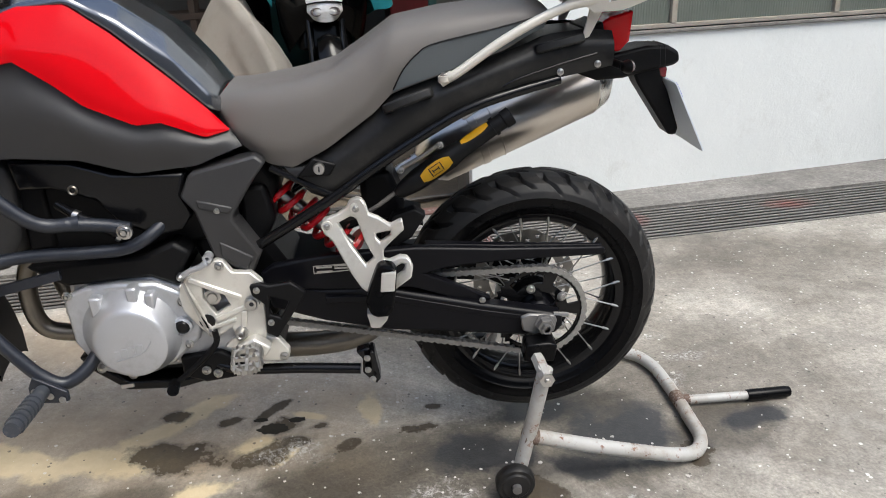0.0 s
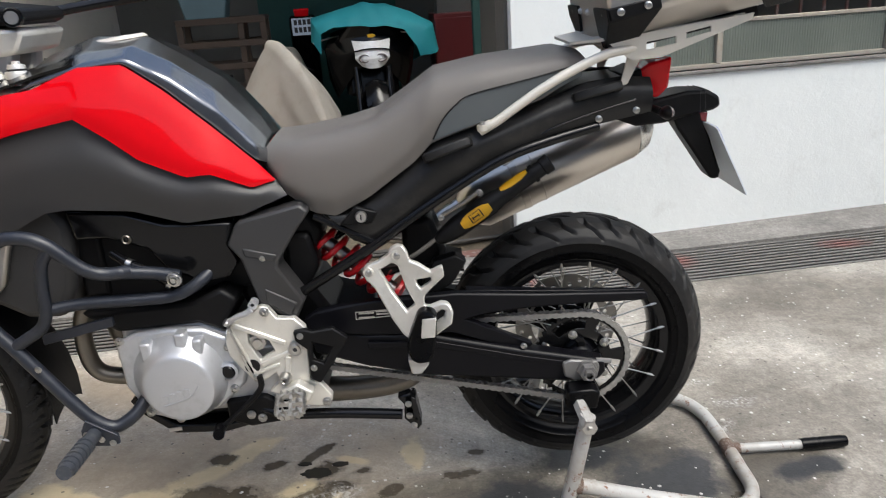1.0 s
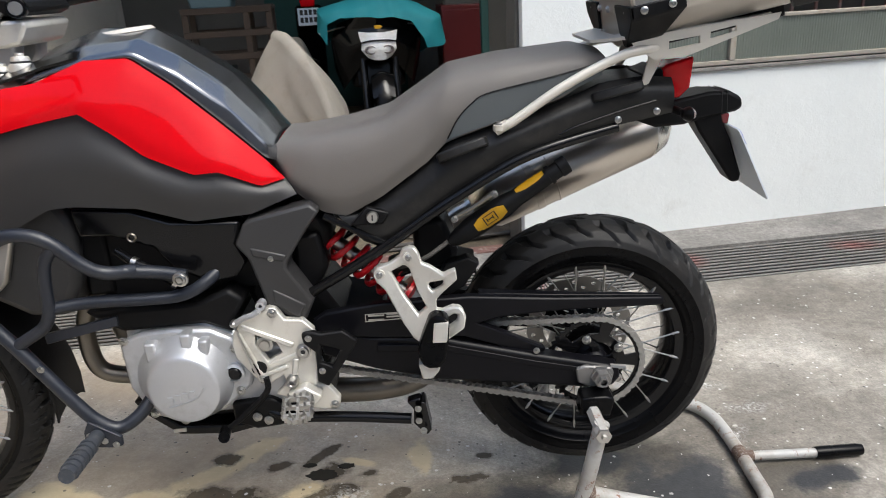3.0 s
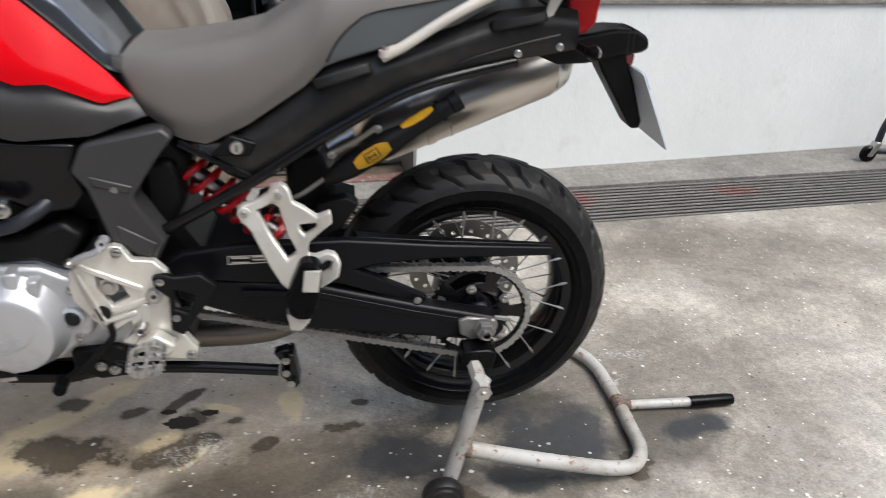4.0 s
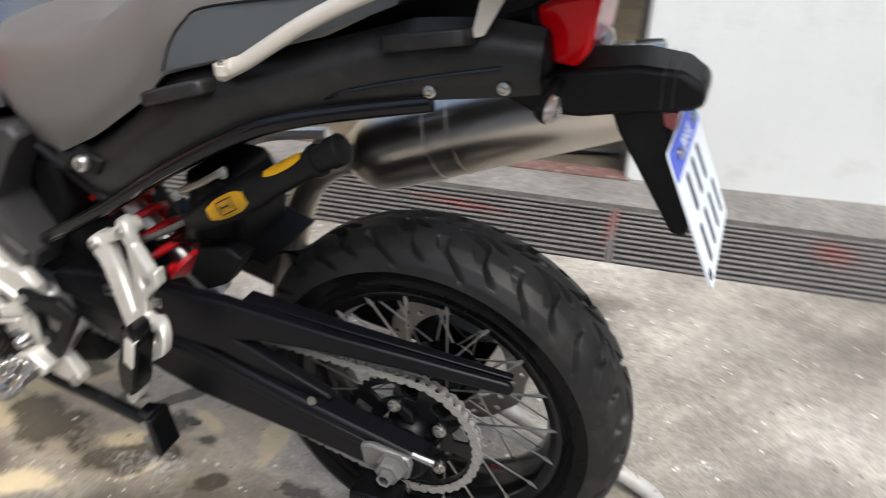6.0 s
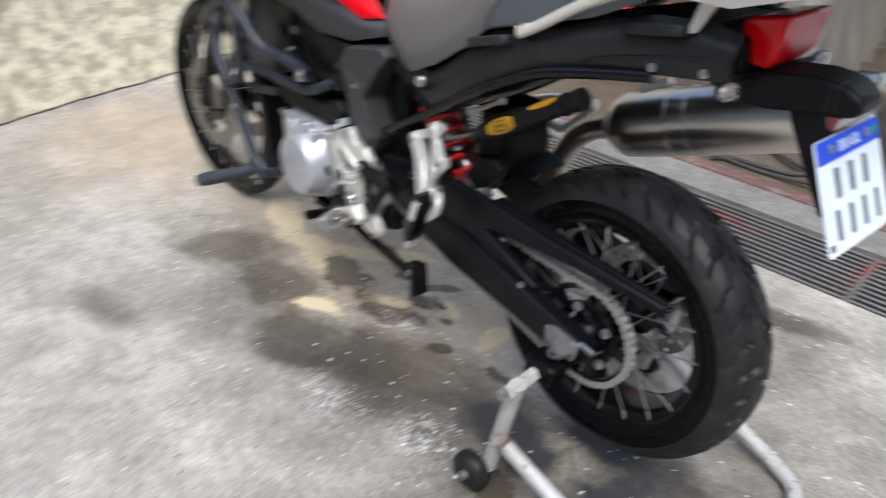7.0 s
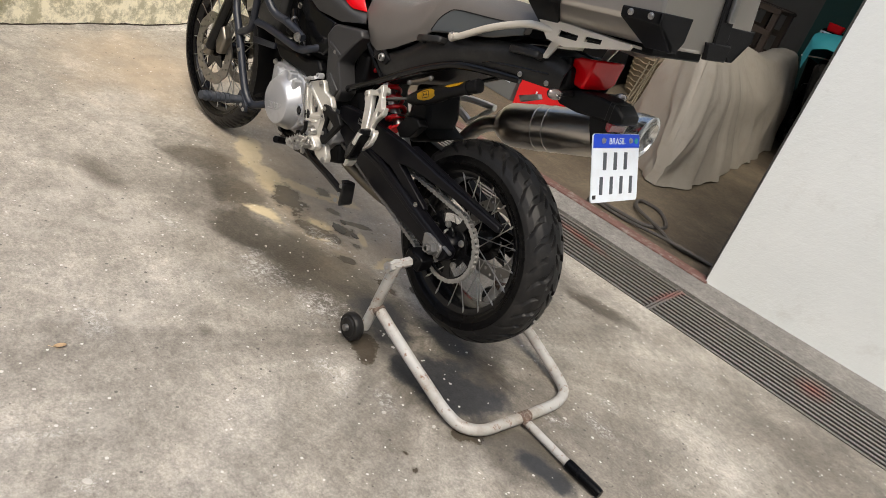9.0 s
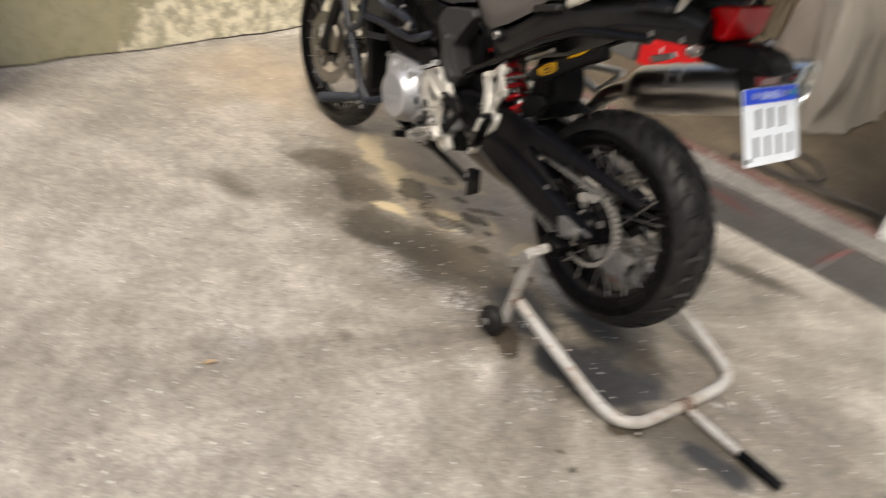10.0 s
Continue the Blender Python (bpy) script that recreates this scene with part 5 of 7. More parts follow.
for cx, cz, r, y in ((-0.918, 0.437, 0.108, -0.16), (-0.918, 0.437, 0.108, -0.186), (-0.917, 0.437, 0.105, -0.193), (-0.915, 0.436, 0.098, -0.203), (-0.911, 0.434, 0.086, -0.224), (-0.909, 0.433, 0.081, -0.234), (-0.908, 0.432, 0.077, -0.2385), (-0.908, 0.432, 0.070, -0.2405), (-0.908, 0.432, 0.03, -0.2415)):
    rings.append([bm.verts.new((cx + r * math.cos(2 * math.pi * k / 56), y, cz + r * math.sin(2 * math.pi * k / 56))) for k in range(56)])
for p, q in zip(rings, rings[1:]):
    for k in range(56):
        bm.faces.new((p[k], p[(k + 1) % 56], q[(k + 1) % 56], q[k]))
bm.faces.new(rings[-1])
cover = part("clutch_cover", bm, "cast_alloy", engine, "round cast engine cover")
for x0, x1, z in ((-0.985, -0.965, 0.518), (-0.905, -0.886, 0.536), (-0.868, -0.852, 0.520)):
    part("cover_web", slab([(x0, z - 0.035), (x0 - 0.003, z + 0.018), (x1 + 0.003, z + 0.018), (x1, z - 0.035)], -0.216, -0.18), "cast_alloy", cover, bevel=0.005)
part("cover_flange", slab([(-1.05, 0.53), (-1.0, 0.55), (-0.93, 0.556), (-0.85, 0.552), (-0.80, 0.525), (-0.76, 0.47), (-0.775, 0.41), (-0.84, 0.352), (-0.93, 0.322), (-1.005, 0.345), (-1.045, 0.42)], -0.19, -0.165), "cast_alloy", engine, bevel=0.007)
sight = part("sight_glass", lathe([(0.022, -0.18), (0.022, -0.200), (0.017, -0.203), (0.016, -0.198)], 22, Matrix.Translation((-0.806, 0, 0.447))), "cast_alloy", engine)
part("glass", lathe([(0.0165, -0.199), (0.012, -0.2035), (0, -0.205)], 18, Matrix.Translation((-0.806, 0, 0.447))), "gloss_black", sight)
for k in range(4):
    part("emblem_bar", box((-0.945 + 0.0165 * k, -0.2440, 0.404 + 0.0045 * k), (-0.933 + 0.0165 * k, -0.2405, 0.420 + 0.0045 * k)), "cast_alloy", cover)
part("emblem_line", tube([(-0.945, -0.2415, 0.394), (-0.885, -0.2415, 0.413), (-0.862, -0.2405, 0.440)], 0.0022, 8, 6), "cast_alloy", cover)
bolts(engine, [(-1.037, -0.19, 0.535), (-1.045, -0.17, 0.49), (-1.04, -0.17, 0.44), (-1.0, -0.19, 0.353), (-0.935, -0.19, 0.332), (-0.80, -0.19, 0.40), (-0.80, -0.19, 0.505)], BIG_BOLT)
part("oil_cap", lathe([(0.017, -0.18), (0.017, -0.206), (0, -0.208)], 12, Matrix.Translation((-0.748, 0, 0.46))), "gloss_black", engine)
part("lower_case", slab([(-1.02, 0.36), (-0.62, 0.40), (-0.60, 0.34), (-0.70, 0.30), (-0.95, 0.30)], -0.13, 0.15), "black_plastic", engine, bevel=0.01)
part("skid_plate", slab([(-1.065, 0.36), (-1.04, 0.322), (-0.972, 0.266), (-0.85, 0.262), (-0.74, 0.288), (-0.73, 0.305), (-0.85, 0.284), (-0.965, 0.288), (-1.025, 0.335), (-1.04, 0.37)], -0.15, 0.15), "gloss_black", bike, "black skid plate", bevel=0.004)
part("slot_plate", slab([(-0.985, 0.282), (-0.955, 0.285), (-0.955, 0.276), (-0.985, 0.273)], -0.153, -0.149), "steel", bike)

# exhaust headers, collector and muffler
headers = part("exhaust_header", tube([(-1.12, -0.045, 0.60), (-1.175, -0.05, 0.55), (-1.19, -0.05, 0.47), (-1.175, -0.05, 0.40), (-1.12, -0.04, 0.372), (-1.02, 0.0, 0.35)], 0.021, 30, 14), "pipe_steel", bike, "heat-stained exhaust headers")
part("header_pipe", tube([(-1.10, 0.05, 0.60), (-1.15, 0.05, 0.55), (-1.155, 0.05, 0.47), (-1.13, 0.05, 0.41), (-1.08, 0.05, 0.385), (-0.98, 0.06, 0.36)], 0.021, 30, 14), "pipe_steel", headers)
part("collector", tube([(-0.76, 0.04, 0.27), (-0.70, 0.05, 0.255), (-0.62, 0.055, 0.245), (-0.52, 0.06, 0.242), (-0.44, 0.07, 0.25), (-0.39, 0.085, 0.275), (-0.36, 0.10, 0.33)], 0.036, 30, 16, taper=0.75), "pipe_steel", headers)
part("link_pipe", tube([(-0.375, 0.10, 0.31), (-0.37, 0.14, 0.44), (-0.358, 0.172, 0.545), (-0.335, 0.195, 0.612), (-0.295, 0.205, 0.652), (-0.235, 0.209, 0.678)], 0.028, 36, 16), "brushed_steel", headers)
MUF_A, MUF_B = Vector((-0.252, 0.210, 0.672)), Vector((0.250, 0.256, 0.868))
L = (MUF_B - MUF_A).length
MUF = along(MUF_A, MUF_B)


def slanted(profile, seg=44):
    """A turned body whose rear end leans: its top reaches further back than its underside."""
    bm = lathe(profile, seg)
    for v in bm.verts:
        k = max(0.0, (v.co.y - (L - 0.16)) / 0.16)
        v.co.y += 0.45 * v.co.z * k
        v.co = MUF @ v.co
    return bm


muffler = part("muffler", slanted([(0.026, -0.005), (0.030, 0.0), (0.048, 0.012), (0.060, 0.030), (0.0690, 0.046), (0.0715, 0.052), (0.0725, 0.09), (0.0725, L - 0.048), (0.0705, L - 0.045), (0.0695, L - 0.042)]), "brushed_steel", bike, "brushed steel muffler")
part("end_cap", slanted([(0.0695, L - 0.044), (0.071, L - 0.040), (0.063, L - 0.006), (0.054, L), (0.044, L + 0.002), (0.040, L - 0.004), (0.038, L - 0.05), (0, L - 0.052)]), "end_alloy", muffler, "bright bevelled metal end cap")
for d, w in ((0.155, 0.020), (0.215, 0.003)):
    part("band", slanted([(0.072, d), (0.0745, d + 0.001), (0.0745, d + w), (0.072, d + w + 0.001)]), "brushed_steel", muffler)
part("strap_arm", slab([(-0.155, 0.815), (-0.085, 0.850), (-0.075, 0.838), (-0.14, 0.80)], 0.13, 0.15), "steel", muffler, bevel=0.002)
part("pipe_clamp", lathe([(0.027, -0.012), (0.031, -0.012), (0.031, 0.004), (0.027, 0.004)], 20, MUF), "steel", muffler)

# shock absorber
S0, S1 = Vector((-0.63, -0.06, 0.745)), Vector((-0.40, -0.055, 0.535))
coil = []
sm = along(S0, S1)
SL = (S1 - S0).length
for i in range(7 * 14 + 1):
    a = 2 * math.pi * i / 14
    coil.append(sm @ Vector((0.034 * math.cos(a), 0.03 + (SL - 0.075) * i / (7 * 14), 0.034 * math.sin(a))))
shock = part("shock_absorber", rod(S0, S1, 0.017, 16), "steel", bike, "rear shock absorber with a red spring")
part("spring", tube(coil, 0.0075, len(coil) - 1, 8, smooth=False), "red_spring", shock, "red coil spring")
part("spring_seat", lathe([(0.02, SL - 0.045), (0.042, SL - 0.045), (0.044, SL - 0.036), (0.03, SL - 0.028), (0.02, SL - 0.02)], 22, sm), "red_spring", shock)
part("shock_foot", rod(S0.lerp(S1, 0.86), S0.lerp(S1, 1.12), 0.024, 14), "cast_alloy", shock)
part("airbox", slab([(-0.66, 0.74), (-0.60, 0.74), (-0.585, 0.66), (-0.62, 0.60), (-0.66, 0.62)], -0.125, -0.06), "black_plastic", bike, "black box beside the shock", bevel=0.012)
part("inner_fender", slab([(-0.40, 0.74), (-0.33, 0.74), (-0.30, 0.66), (-0.31, 0.58), (-0.35, 0.55), (-0.40, 0.58)], -0.07, 0.07), "black_plastic", bike, "black inner mudguard", bevel=0.015)
part("splash_guard", skin([[(-0.47, -0.08, 0.60), (-0.40, -0.08, 0.625), (-0.33, -0.075, 0.63), (-0.26, -0.075, 0.61)], [(-0.47, 0.08, 0.60), (-0.40, 0.08, 0.625), (-0.33, 0.075, 0.63), (-0.26, 0.075, 0.61)]], 14, 4, thick=0.005), "black_plastic", bike)
part("guard_arm", slab([(-0.36, 0.60), (-0.33, 0.655), (-0.28, 0.668), (-0.255, 0.652), (-0.29, 0.60), (-0.33, 0.578)], -0.135, -0.10), "black_plastic", bike, bevel=0.004)

# remote damper bottle under the frame rail
R0, R1 = Vector((-0.318, -0.156, 0.712)), Vector((-0.066, -0.146, 0.870))
RL = (R1 - R0).length
RM = along(R0, R1)
bottle = part("damper_bottle", lathe([(0, -0.004), (0.010, 0), (0.016, 0.012), (0.020, 0.03), (0.024, 0.055), (0.0245, 0.14), (0.0195, 0.168), (0.0175, RL - 0.06), (0.0175, RL - 0.022), (0.020, RL - 0.020), (0.020, RL - 0.002), (0.016, RL), (0, RL)], 26, RM), "black_plastic", bike, "black damper bottle with yellow labels")


def label_patch(d0, d1, a0, a1, r, material, name, label):
    bm = bmesh.new()
    n, k = 12, 6
    vs = []
    for j in range(k + 1):
        row = []
        for i in range(n + 1):
            t = j / k
            inset = 0.25 if t in (0, 1) else (0.08 if j in (1, k - 1) else 0.0)
            a = a0 + (a1 - a0) * (inset + (1 - 2 * inset) * i / n)
            row.append(bm.verts.new(RM @ Vector((r * math.cos(a), d0 + (d1 - d0) * t, r * math.sin(a)))))
        vs.append(row)
    for a, b in zip(vs, vs[1:]):
        for i in range(n):
            bm.faces.new((a[i], a[i + 1], b[i + 1], b[i]))
    bmesh.ops.solidify(bm, geom=bm.faces[:], thickness=0.0012)
    return part(name, bm, material, bottle, label)


def facing(bend):
    """The angle round the bottle at which it faces outward, turned by bend degrees."""
    out = RM.to_3x3().inverted() @ Vector((0, -1, 0))
    return math.atan2(out.z, out.x) + radians(bend)


label_patch(0.066, 0.140, facing(-34), facing(40), 0.0255, "yellow_label", "label", "yellow rubber label")
label_patch(0.176, 0.244, facing(28), facing(84), 0.0200, "yellow_label", "upper_label", "yellow strip label")
for a0, a1, d0, d1 in ((-18, -14, 0.088, 0.118), (22, 26, 0.088, 0.118), (-18, 26, 0.088, 0.0905), (-18, 26, 0.1155, 0.118), (-6, 14, 0.094, 0.0965), (-6, 14, 0.108, 0.1105), (2, 7, 0.094, 0.1105)):
    label_patch(d0, d1, facing(a0), facing(a1), 0.0266, "ink", "label_mark", "")
part("bottle_hose", tube([R0 + Vector((0, 0, 0.005)), (-0.37, -0.18, 0.69), (-0.42, -0.16, 0.665), (-0.46, -0.12, 0.65)], 0.005, 14, 8), "cable", bottle)
part("bottle_clamp", lathe([(0.0175, 0.250), (0.021, 0.250), (0.021, 0.258), (0.0175, 0.258)], 22, RM), "black_plastic", bottle)

# rider foot bracket
PLATE = [(-0.795, 0.544), (-0.777, 0.569), (-0.744, 0.587), (-0.712, 0.603), (-0.696, 0.599), (-0.680, 0.572), (-0.642, 0.570), (-0.620, 0.546), (-0.620, 0.502), (-0.620, 0.459), (-0.625, 0.415), (-0.601, 0.406), (-0.579, 0.374), (-0.581, 0.356), (-0.599, 0.346), (-0.646, 0.352), (-0.668, 0.375), (-0.720, 0.392), (-0.692, 0.418), (-0.698, 0.440), (-0.735, 0.415), (-0.753, 0.427), (-0.776, 0.458), (-0.796, 0.488), (-0.800, 0.520)]
foot = part("foot_bracket", slab(PLATE, -0.203, -0.182, holes=[[(-0.748, 0.542), (-0.732, 0.538), (-0.707, 0.527), (-0.694, 0.494), (-0.728, 0.473), (-0.751, 0.516)]]), "white_alloy", bike, "cast aluminium rider foot bracket", bevel=0.003)
for a, b, w in (((-0.775, 0.562), (-0.668, 0.512), 0.006), ((-0.728, 0.462), (-0.655, 0.492), 0.006), ((-0.748, 0.440), (-0.685, 0.462), 0.005), ((-0.782, 0.545), (-0.735, 0.425), 0.004), ((-0.665, 0.48), (-0.672, 0.44), 0.007)):
    d = (Vector(b) - Vector(a)).normalized()
    nx, nz = -d.y * w, d.x * w
    part("bracket_rib", slab([(a[0] + nx, a[1] + nz), (b[0] + nx, b[1] + nz), (b[0] - nx, b[1] - nz), (a[0] - nx, a[1] - nz)], -0.208, -0.2), "white_alloy", foot, bevel=0.003)
part("pivot_bolt", lathe([(0, -0.198), (0.010, -0.198), (0.012, -0.194), (0.018, -0.193), (0.018, -0.15)], 14, Matrix.Translation((-0.732, 0, 0.512))), "steel", foot)
part("washer", lathe([(0.004, -0.211), (0.006, -0.214), (0.011, -0.214), (0.013, -0.211), (0.0165, -0.210), (0.0165, -0.203)], 22, Matrix.Translation((-0.647, 0, 0.498))), "steel", foot)
part("washer_recess", lathe([(0, -0.2125), (0.0062, -0.2125)], 8, Matrix.Translation((-0.647, 0, 0.498))), "ink", foot)
part("peg_boss", lathe([(0.004, -0.224), (0.006, -0.226), (0.010, -0.226), (0.012, -0.222), (0.014, -0.203)], 20, Matrix.Translation((-0.678, 0, 0.428))), "steel", foot)
bolts(foot, [(-0.704, -0.204, 0.590), (-0.592, -0.204, 0.360), (-0.742, -0.204, 0.433)], BIG_BOLT)
shift = part("shift_lever", tube([(-0.786, -0.212, 0.572), (-0.762, -0.218, 0.588), (-0.740, -0.220, 0.596), (-0.728, -0.220, 0.604)], 0.0065, 12, 8), "cast_alloy", foot)
part("lever_clamp", lathe([(0.004, -0.212), (0.010, -0.212), (0.010, -0.19), (0.004, -0.19)], 14, Matrix.Translation((-0.724, -0.004, 0.612)), close=True), "cast_alloy", shift)
part("rod_end", lathe([(0, -0.222), (0.004, -0.222), (0.0085, -0.216), (0.0085, -0.204), (0, -0.2)], 14, Matrix.Translation((-0.786, 0, 0.573))), "steel", shift)
part("shift_rod", tube([(-0.783, -0.214, 0.560), (-0.765, -0.214, 0.49), (-0.747, -0.212, 0.432)], 0.0032, 8, 6), "steel", foot)
heel = part("heel_guard", slab([(-0.645, 0.545), (-0.620, 0.549), (-0.604, 0.543), (-0.557, 0.549), (-0.526, 0.523), (-0.536, 0.505), (-0.598, 0.416), (-0.621, 0.428), (-0.617, 0.499), (-0.642, 0.522)], -0.222, -0.206, holes=[[(-0.606, 0.518), (-0.564, 0.503), (-0.586, 0.464), (-0.609, 0.474)]]), "black_plastic", bike, "black plastic heel guard", bevel=0.004)
bolts(heel, [(-0.630, -0.222, 0.535), (-0.608, -0.222, 0.456)], BOLT)


# serrated foot peg: a toothed plate with cross bars, seen from above
def foot_peg():
    outer = []
    for k in range(40):
        a = 2 * math.pi * k / 40
        r = 1.0 if k % 2 else 0.9
        ca, sa = math.cos(a), math.sin(a)
        outer.append((r * 0.035 * abs(ca) ** 0.7 * (1 if ca > 0 else -1), r * 0.040 * abs(sa) ** 0.7 * (1 if sa > 0 else -1)))
    inner = [(0.026 * abs(math.cos(a)) ** 0.7 * (1 if math.cos(a) > 0 else -1), 0.031 * abs(math.sin(a)) ** 0.7 * (1 if math.sin(a) > 0 else -1)) for a in (2 * math.pi * k / 20 for k in range(20))]
    m = Matrix.Translation((-0.660, -0.272, 0.394)) @ pose(0, 0, 0, -76, 0, 6)
    peg = part("foot_peg", slab(outer, -0.006, 0.006, holes=[inner], m=m), "steel", bike, "serrated steel foot peg")
    for z in (-0.018, 0.006):
        part("peg_bar", box((-0.028, -0.005, z - 0.003), (0.028, 0.005, z + 0.003), m=m), "steel", peg)
    part("peg_bar", box((-0.003, -0.005, -0.03), (0.003, 0.005, 0.03), m=m), "steel", peg)
    tooth = to_mesh("tooth", lathe([(0.0042, 0), (0.0012, 0.010), (0, 0.010)], 6), "steel")
    spots = [(s * 0.030, -0.026 + 0.0104 * k) for s in (-1, 1) for k in range(6)] + [(-0.02 + 0.0133 * k, s * 0.035) for s in (-1, 1) for k in range(4)] + [(-0.015, -0.018), (0.015, -0.018), (0, 0.006), (-0.015, 0.006), (0.015, 0.006)]
    for x, z in spots:
        part("tooth", tooth, "steel", peg, at=m @ Matrix.Translation((x, -0.005, z)) @ pose(0, 0, 0, 0, 0, 180))
    arm = part("peg_clevis", slab([(-0.690, 0.405), (-0.648, 0.425), (-0.612, 0.400), (-0.625, 0.380), (-0.655, 0.372)], -0.236, -0.204), "white_alloy", peg, bevel=0.005)
    part("peg_pin", box((-0.648, -0.262, 0.385), (-0.630, -0.225, 0.402)), "steel", arm, bevel=0.003)


foot_peg()

# pillion foot brackets with folded pegs
OUTER = [(-0.477, 0.673), (-0.482, 0.657), (-0.477, 0.643), (-0.468, 0.636), (-0.459, 0.625), (-0.443, 0.592), (-0.425, 0.556), (-0.405, 0.527), (-0.392, 0.52), (-0.351, 0.52), (-0.297, 0.566), (-0.293, 0.589), (-0.298, 0.602), (-0.304, 0.608), (-0.318, 0.608), (-0.34, 0.596), (-0.353, 0.595), (-0.352, 0.616), (-0.338, 0.632), (-0.315, 0.655), (-0.307, 0.662), (-0.31, 0.686), (-0.324, 0.678), (-0.335, 0.67), (-0.36, 0.684), (-0.379, 0.689), (-0.384, 0.709), (-0.391, 0.72), (-0.403, 0.722), (-0.419, 0.714), (-0.426, 0.699), (-0.447, 0.685), (-0.465, 0.679)]
EYE_HOLES = [[(-0.446, 0.666), (-0.418, 0.68), (-0.406, 0.674), (-0.392, 0.63), (-0.373, 0.596), (-0.392, 0.578), (-0.422, 0.619)], [(-0.367, 0.648), (-0.346, 0.654), (-0.335, 0.658), (-0.336, 0.647), (-0.359, 0.63), (-0.366, 0.639)], [(-0.334, 0.579), (-0.317, 0.593), (-0.309, 0.592), (-0.311, 0.578), (-0.333, 0.559)]]
PEG = [(-0.368, 0.589), (-0.354, 0.596), (-0.336, 0.597), (-0.327, 0.587), (-0.331, 0.547), (-0.34, 0.505), (-0.35, 0.492), (-0.372, 0.486), (-0.388, 0.49), (-0.397, 0.513), (-0.388, 0.54)]


def bracket_y(x, z):
    """The brackets bend outward behind the bolts and lean out towards the pegs."""
    return -0.193 - 0.52 * max(0, x + 0.415) - 0.25 * max(0, 0.66 - z)


for s in (1,):
    br = part("pillion_bracket", slab(OUTER, lambda x, z: bracket_y(x, z) * s, lambda x, z: (bracket_y(x, z) + 0.020) * s, holes=EYE_HOLES), "white_alloy", bike, "silver pillion foot bracket", bevel=0.004)
    for x, z in ((-0.406, 0.699), (-0.47, 0.661)):
        y = bracket_y(x, z)
        part("bolt_eye", lathe([(0, y * s - 0.003 * s), (0.0115, y * s - 0.003 * s), (0.0125, y * s - 0.001 * s), (0.0125, (y + 0.03) * s)], 22, Matrix.Translation((x, 0, z))), "white_alloy", br)
        part("bolt", BOLT, "steel", br, at=Matrix.Translation((x, y * s - 0.003 * s, z)) @ pose(0, 0, 0, 0, 0, 180 if s == 1 else 0))
    peg_y = lambda x, z: (bracket_y(x, z) - 0.035) * s
    part("pillion_peg", slab(PEG, peg_y, lambda x, z: (bracket_y(x, z) + 0.006) * s), "rubber", br, "folded rubber pillion peg", bevel=0.008)
    part("peg_insert", slab([(-0.359, 0.582), (-0.329, 0.59), (-0.334, 0.549), (-0.364, 0.542)], lambda x, z: peg_y(x, z) - 0.004 * s, lambda x, z: peg_y(x, z) + 0.01 * s), "white_alloy", br, bevel=0.002)
    part("peg_core", slab([(-0.397, 0.484), (-0.392, 0.465), (-0.39, 0.455), (-0.368, 0.459), (-0.354, 0.477), (-0.35, 0.488)], lambda x, z: (bracket_y(x, z) - 0.020) * s, lambda x, z: (bracket_y(x, z) + 0.012) * s), "white_alloy", br, bevel=0.003)

far_bracket = part("pillion_bracket", tube([(-0.50, 0.205, 0.655), (-0.445, 0.222, 0.676), (-0.37, 0.230, 0.690), (-0.318, 0.232, 0.698)], 0.0125, 16, 8), "white_alloy", bike, "silver far pillion bracket")
part("bracket_strut", tube([(-0.495, 0.20, 0.648), (-0.45, 0.215, 0.625), (-0.405, 0.228, 0.606)], 0.014, 10, 8), "white_alloy", far_bracket)
part("bracket_strut", tube([(-0.405, 0.228, 0.606), (-0.37, 0.232, 0.640), (-0.325, 0.232, 0.692)], 0.011, 10, 8), "white_alloy", far_bracket)
part("bracket_mount", tube([(-0.50, 0.11, 0.655), (-0.50, 0.21, 0.652)], 0.012, 4, 10, smooth=False), "black_plastic", far_bracket)

# side stand, folded
side_stand = part("side_stand", tube([(-0.76, -0.165, 0.335), (-0.70, -0.18, 0.32), (-0.567, -0.19, 0.318), (-0.424, -0.20, 0.311)], 0.0125, 18, 10), "gloss_black", bike, "black folded side stand")
part("stand_foot", slab([(-0.43, 0.375), (-0.40, 0.384), (-0.388, 0.35), (-0.384, 0.31), (-0.40, 0.30), (-0.418, 0.32), (-0.415, 0.355)], -0.236, -0.208), "gloss_black", side_stand, bevel=0.004)
part("foot_plate", slab([(-0.398, 0.384), (-0.388, 0.380), (-0.378, 0.312), (-0.388, 0.300), (-0.394, 0.31)], -0.252, -0.205), "gloss_black", side_stand, bevel=0.003)
bolts(side_stand, [(-0.405, -0.247, 0.365), (-0.395, -0.263, 0.32), (-0.405, -0.247, 0.335)], BOLT)
part("stand_bracket", slab([(-0.83, 0.36), (-0.74, 0.37), (-0.69, 0.34), (-0.70, 0.30), (-0.78, 0.29), (-0.83, 0.31)], -0.18, -0.15), "black_plastic", bike, bevel=0.006)
part("shift_pad", tube([(-0.845, -0.20, 0.305), (-0.835, -0.25, 0.318)], 0.013, 4, 10, smooth=False), "rubber", bike)
part("shift_arm", tube([(-0.84, -0.205, 0.31), (-0.80, -0.20, 0.34), (-0.74, -0.205, 0.40), (-0.735, -0.21, 0.44)], 0.007, 16, 8), "black_plastic", bike)
bolts(bike, [(-0.775, -0.182, 0.325), (-0.75, -0.182, 0.315)], BIG_BOLT)

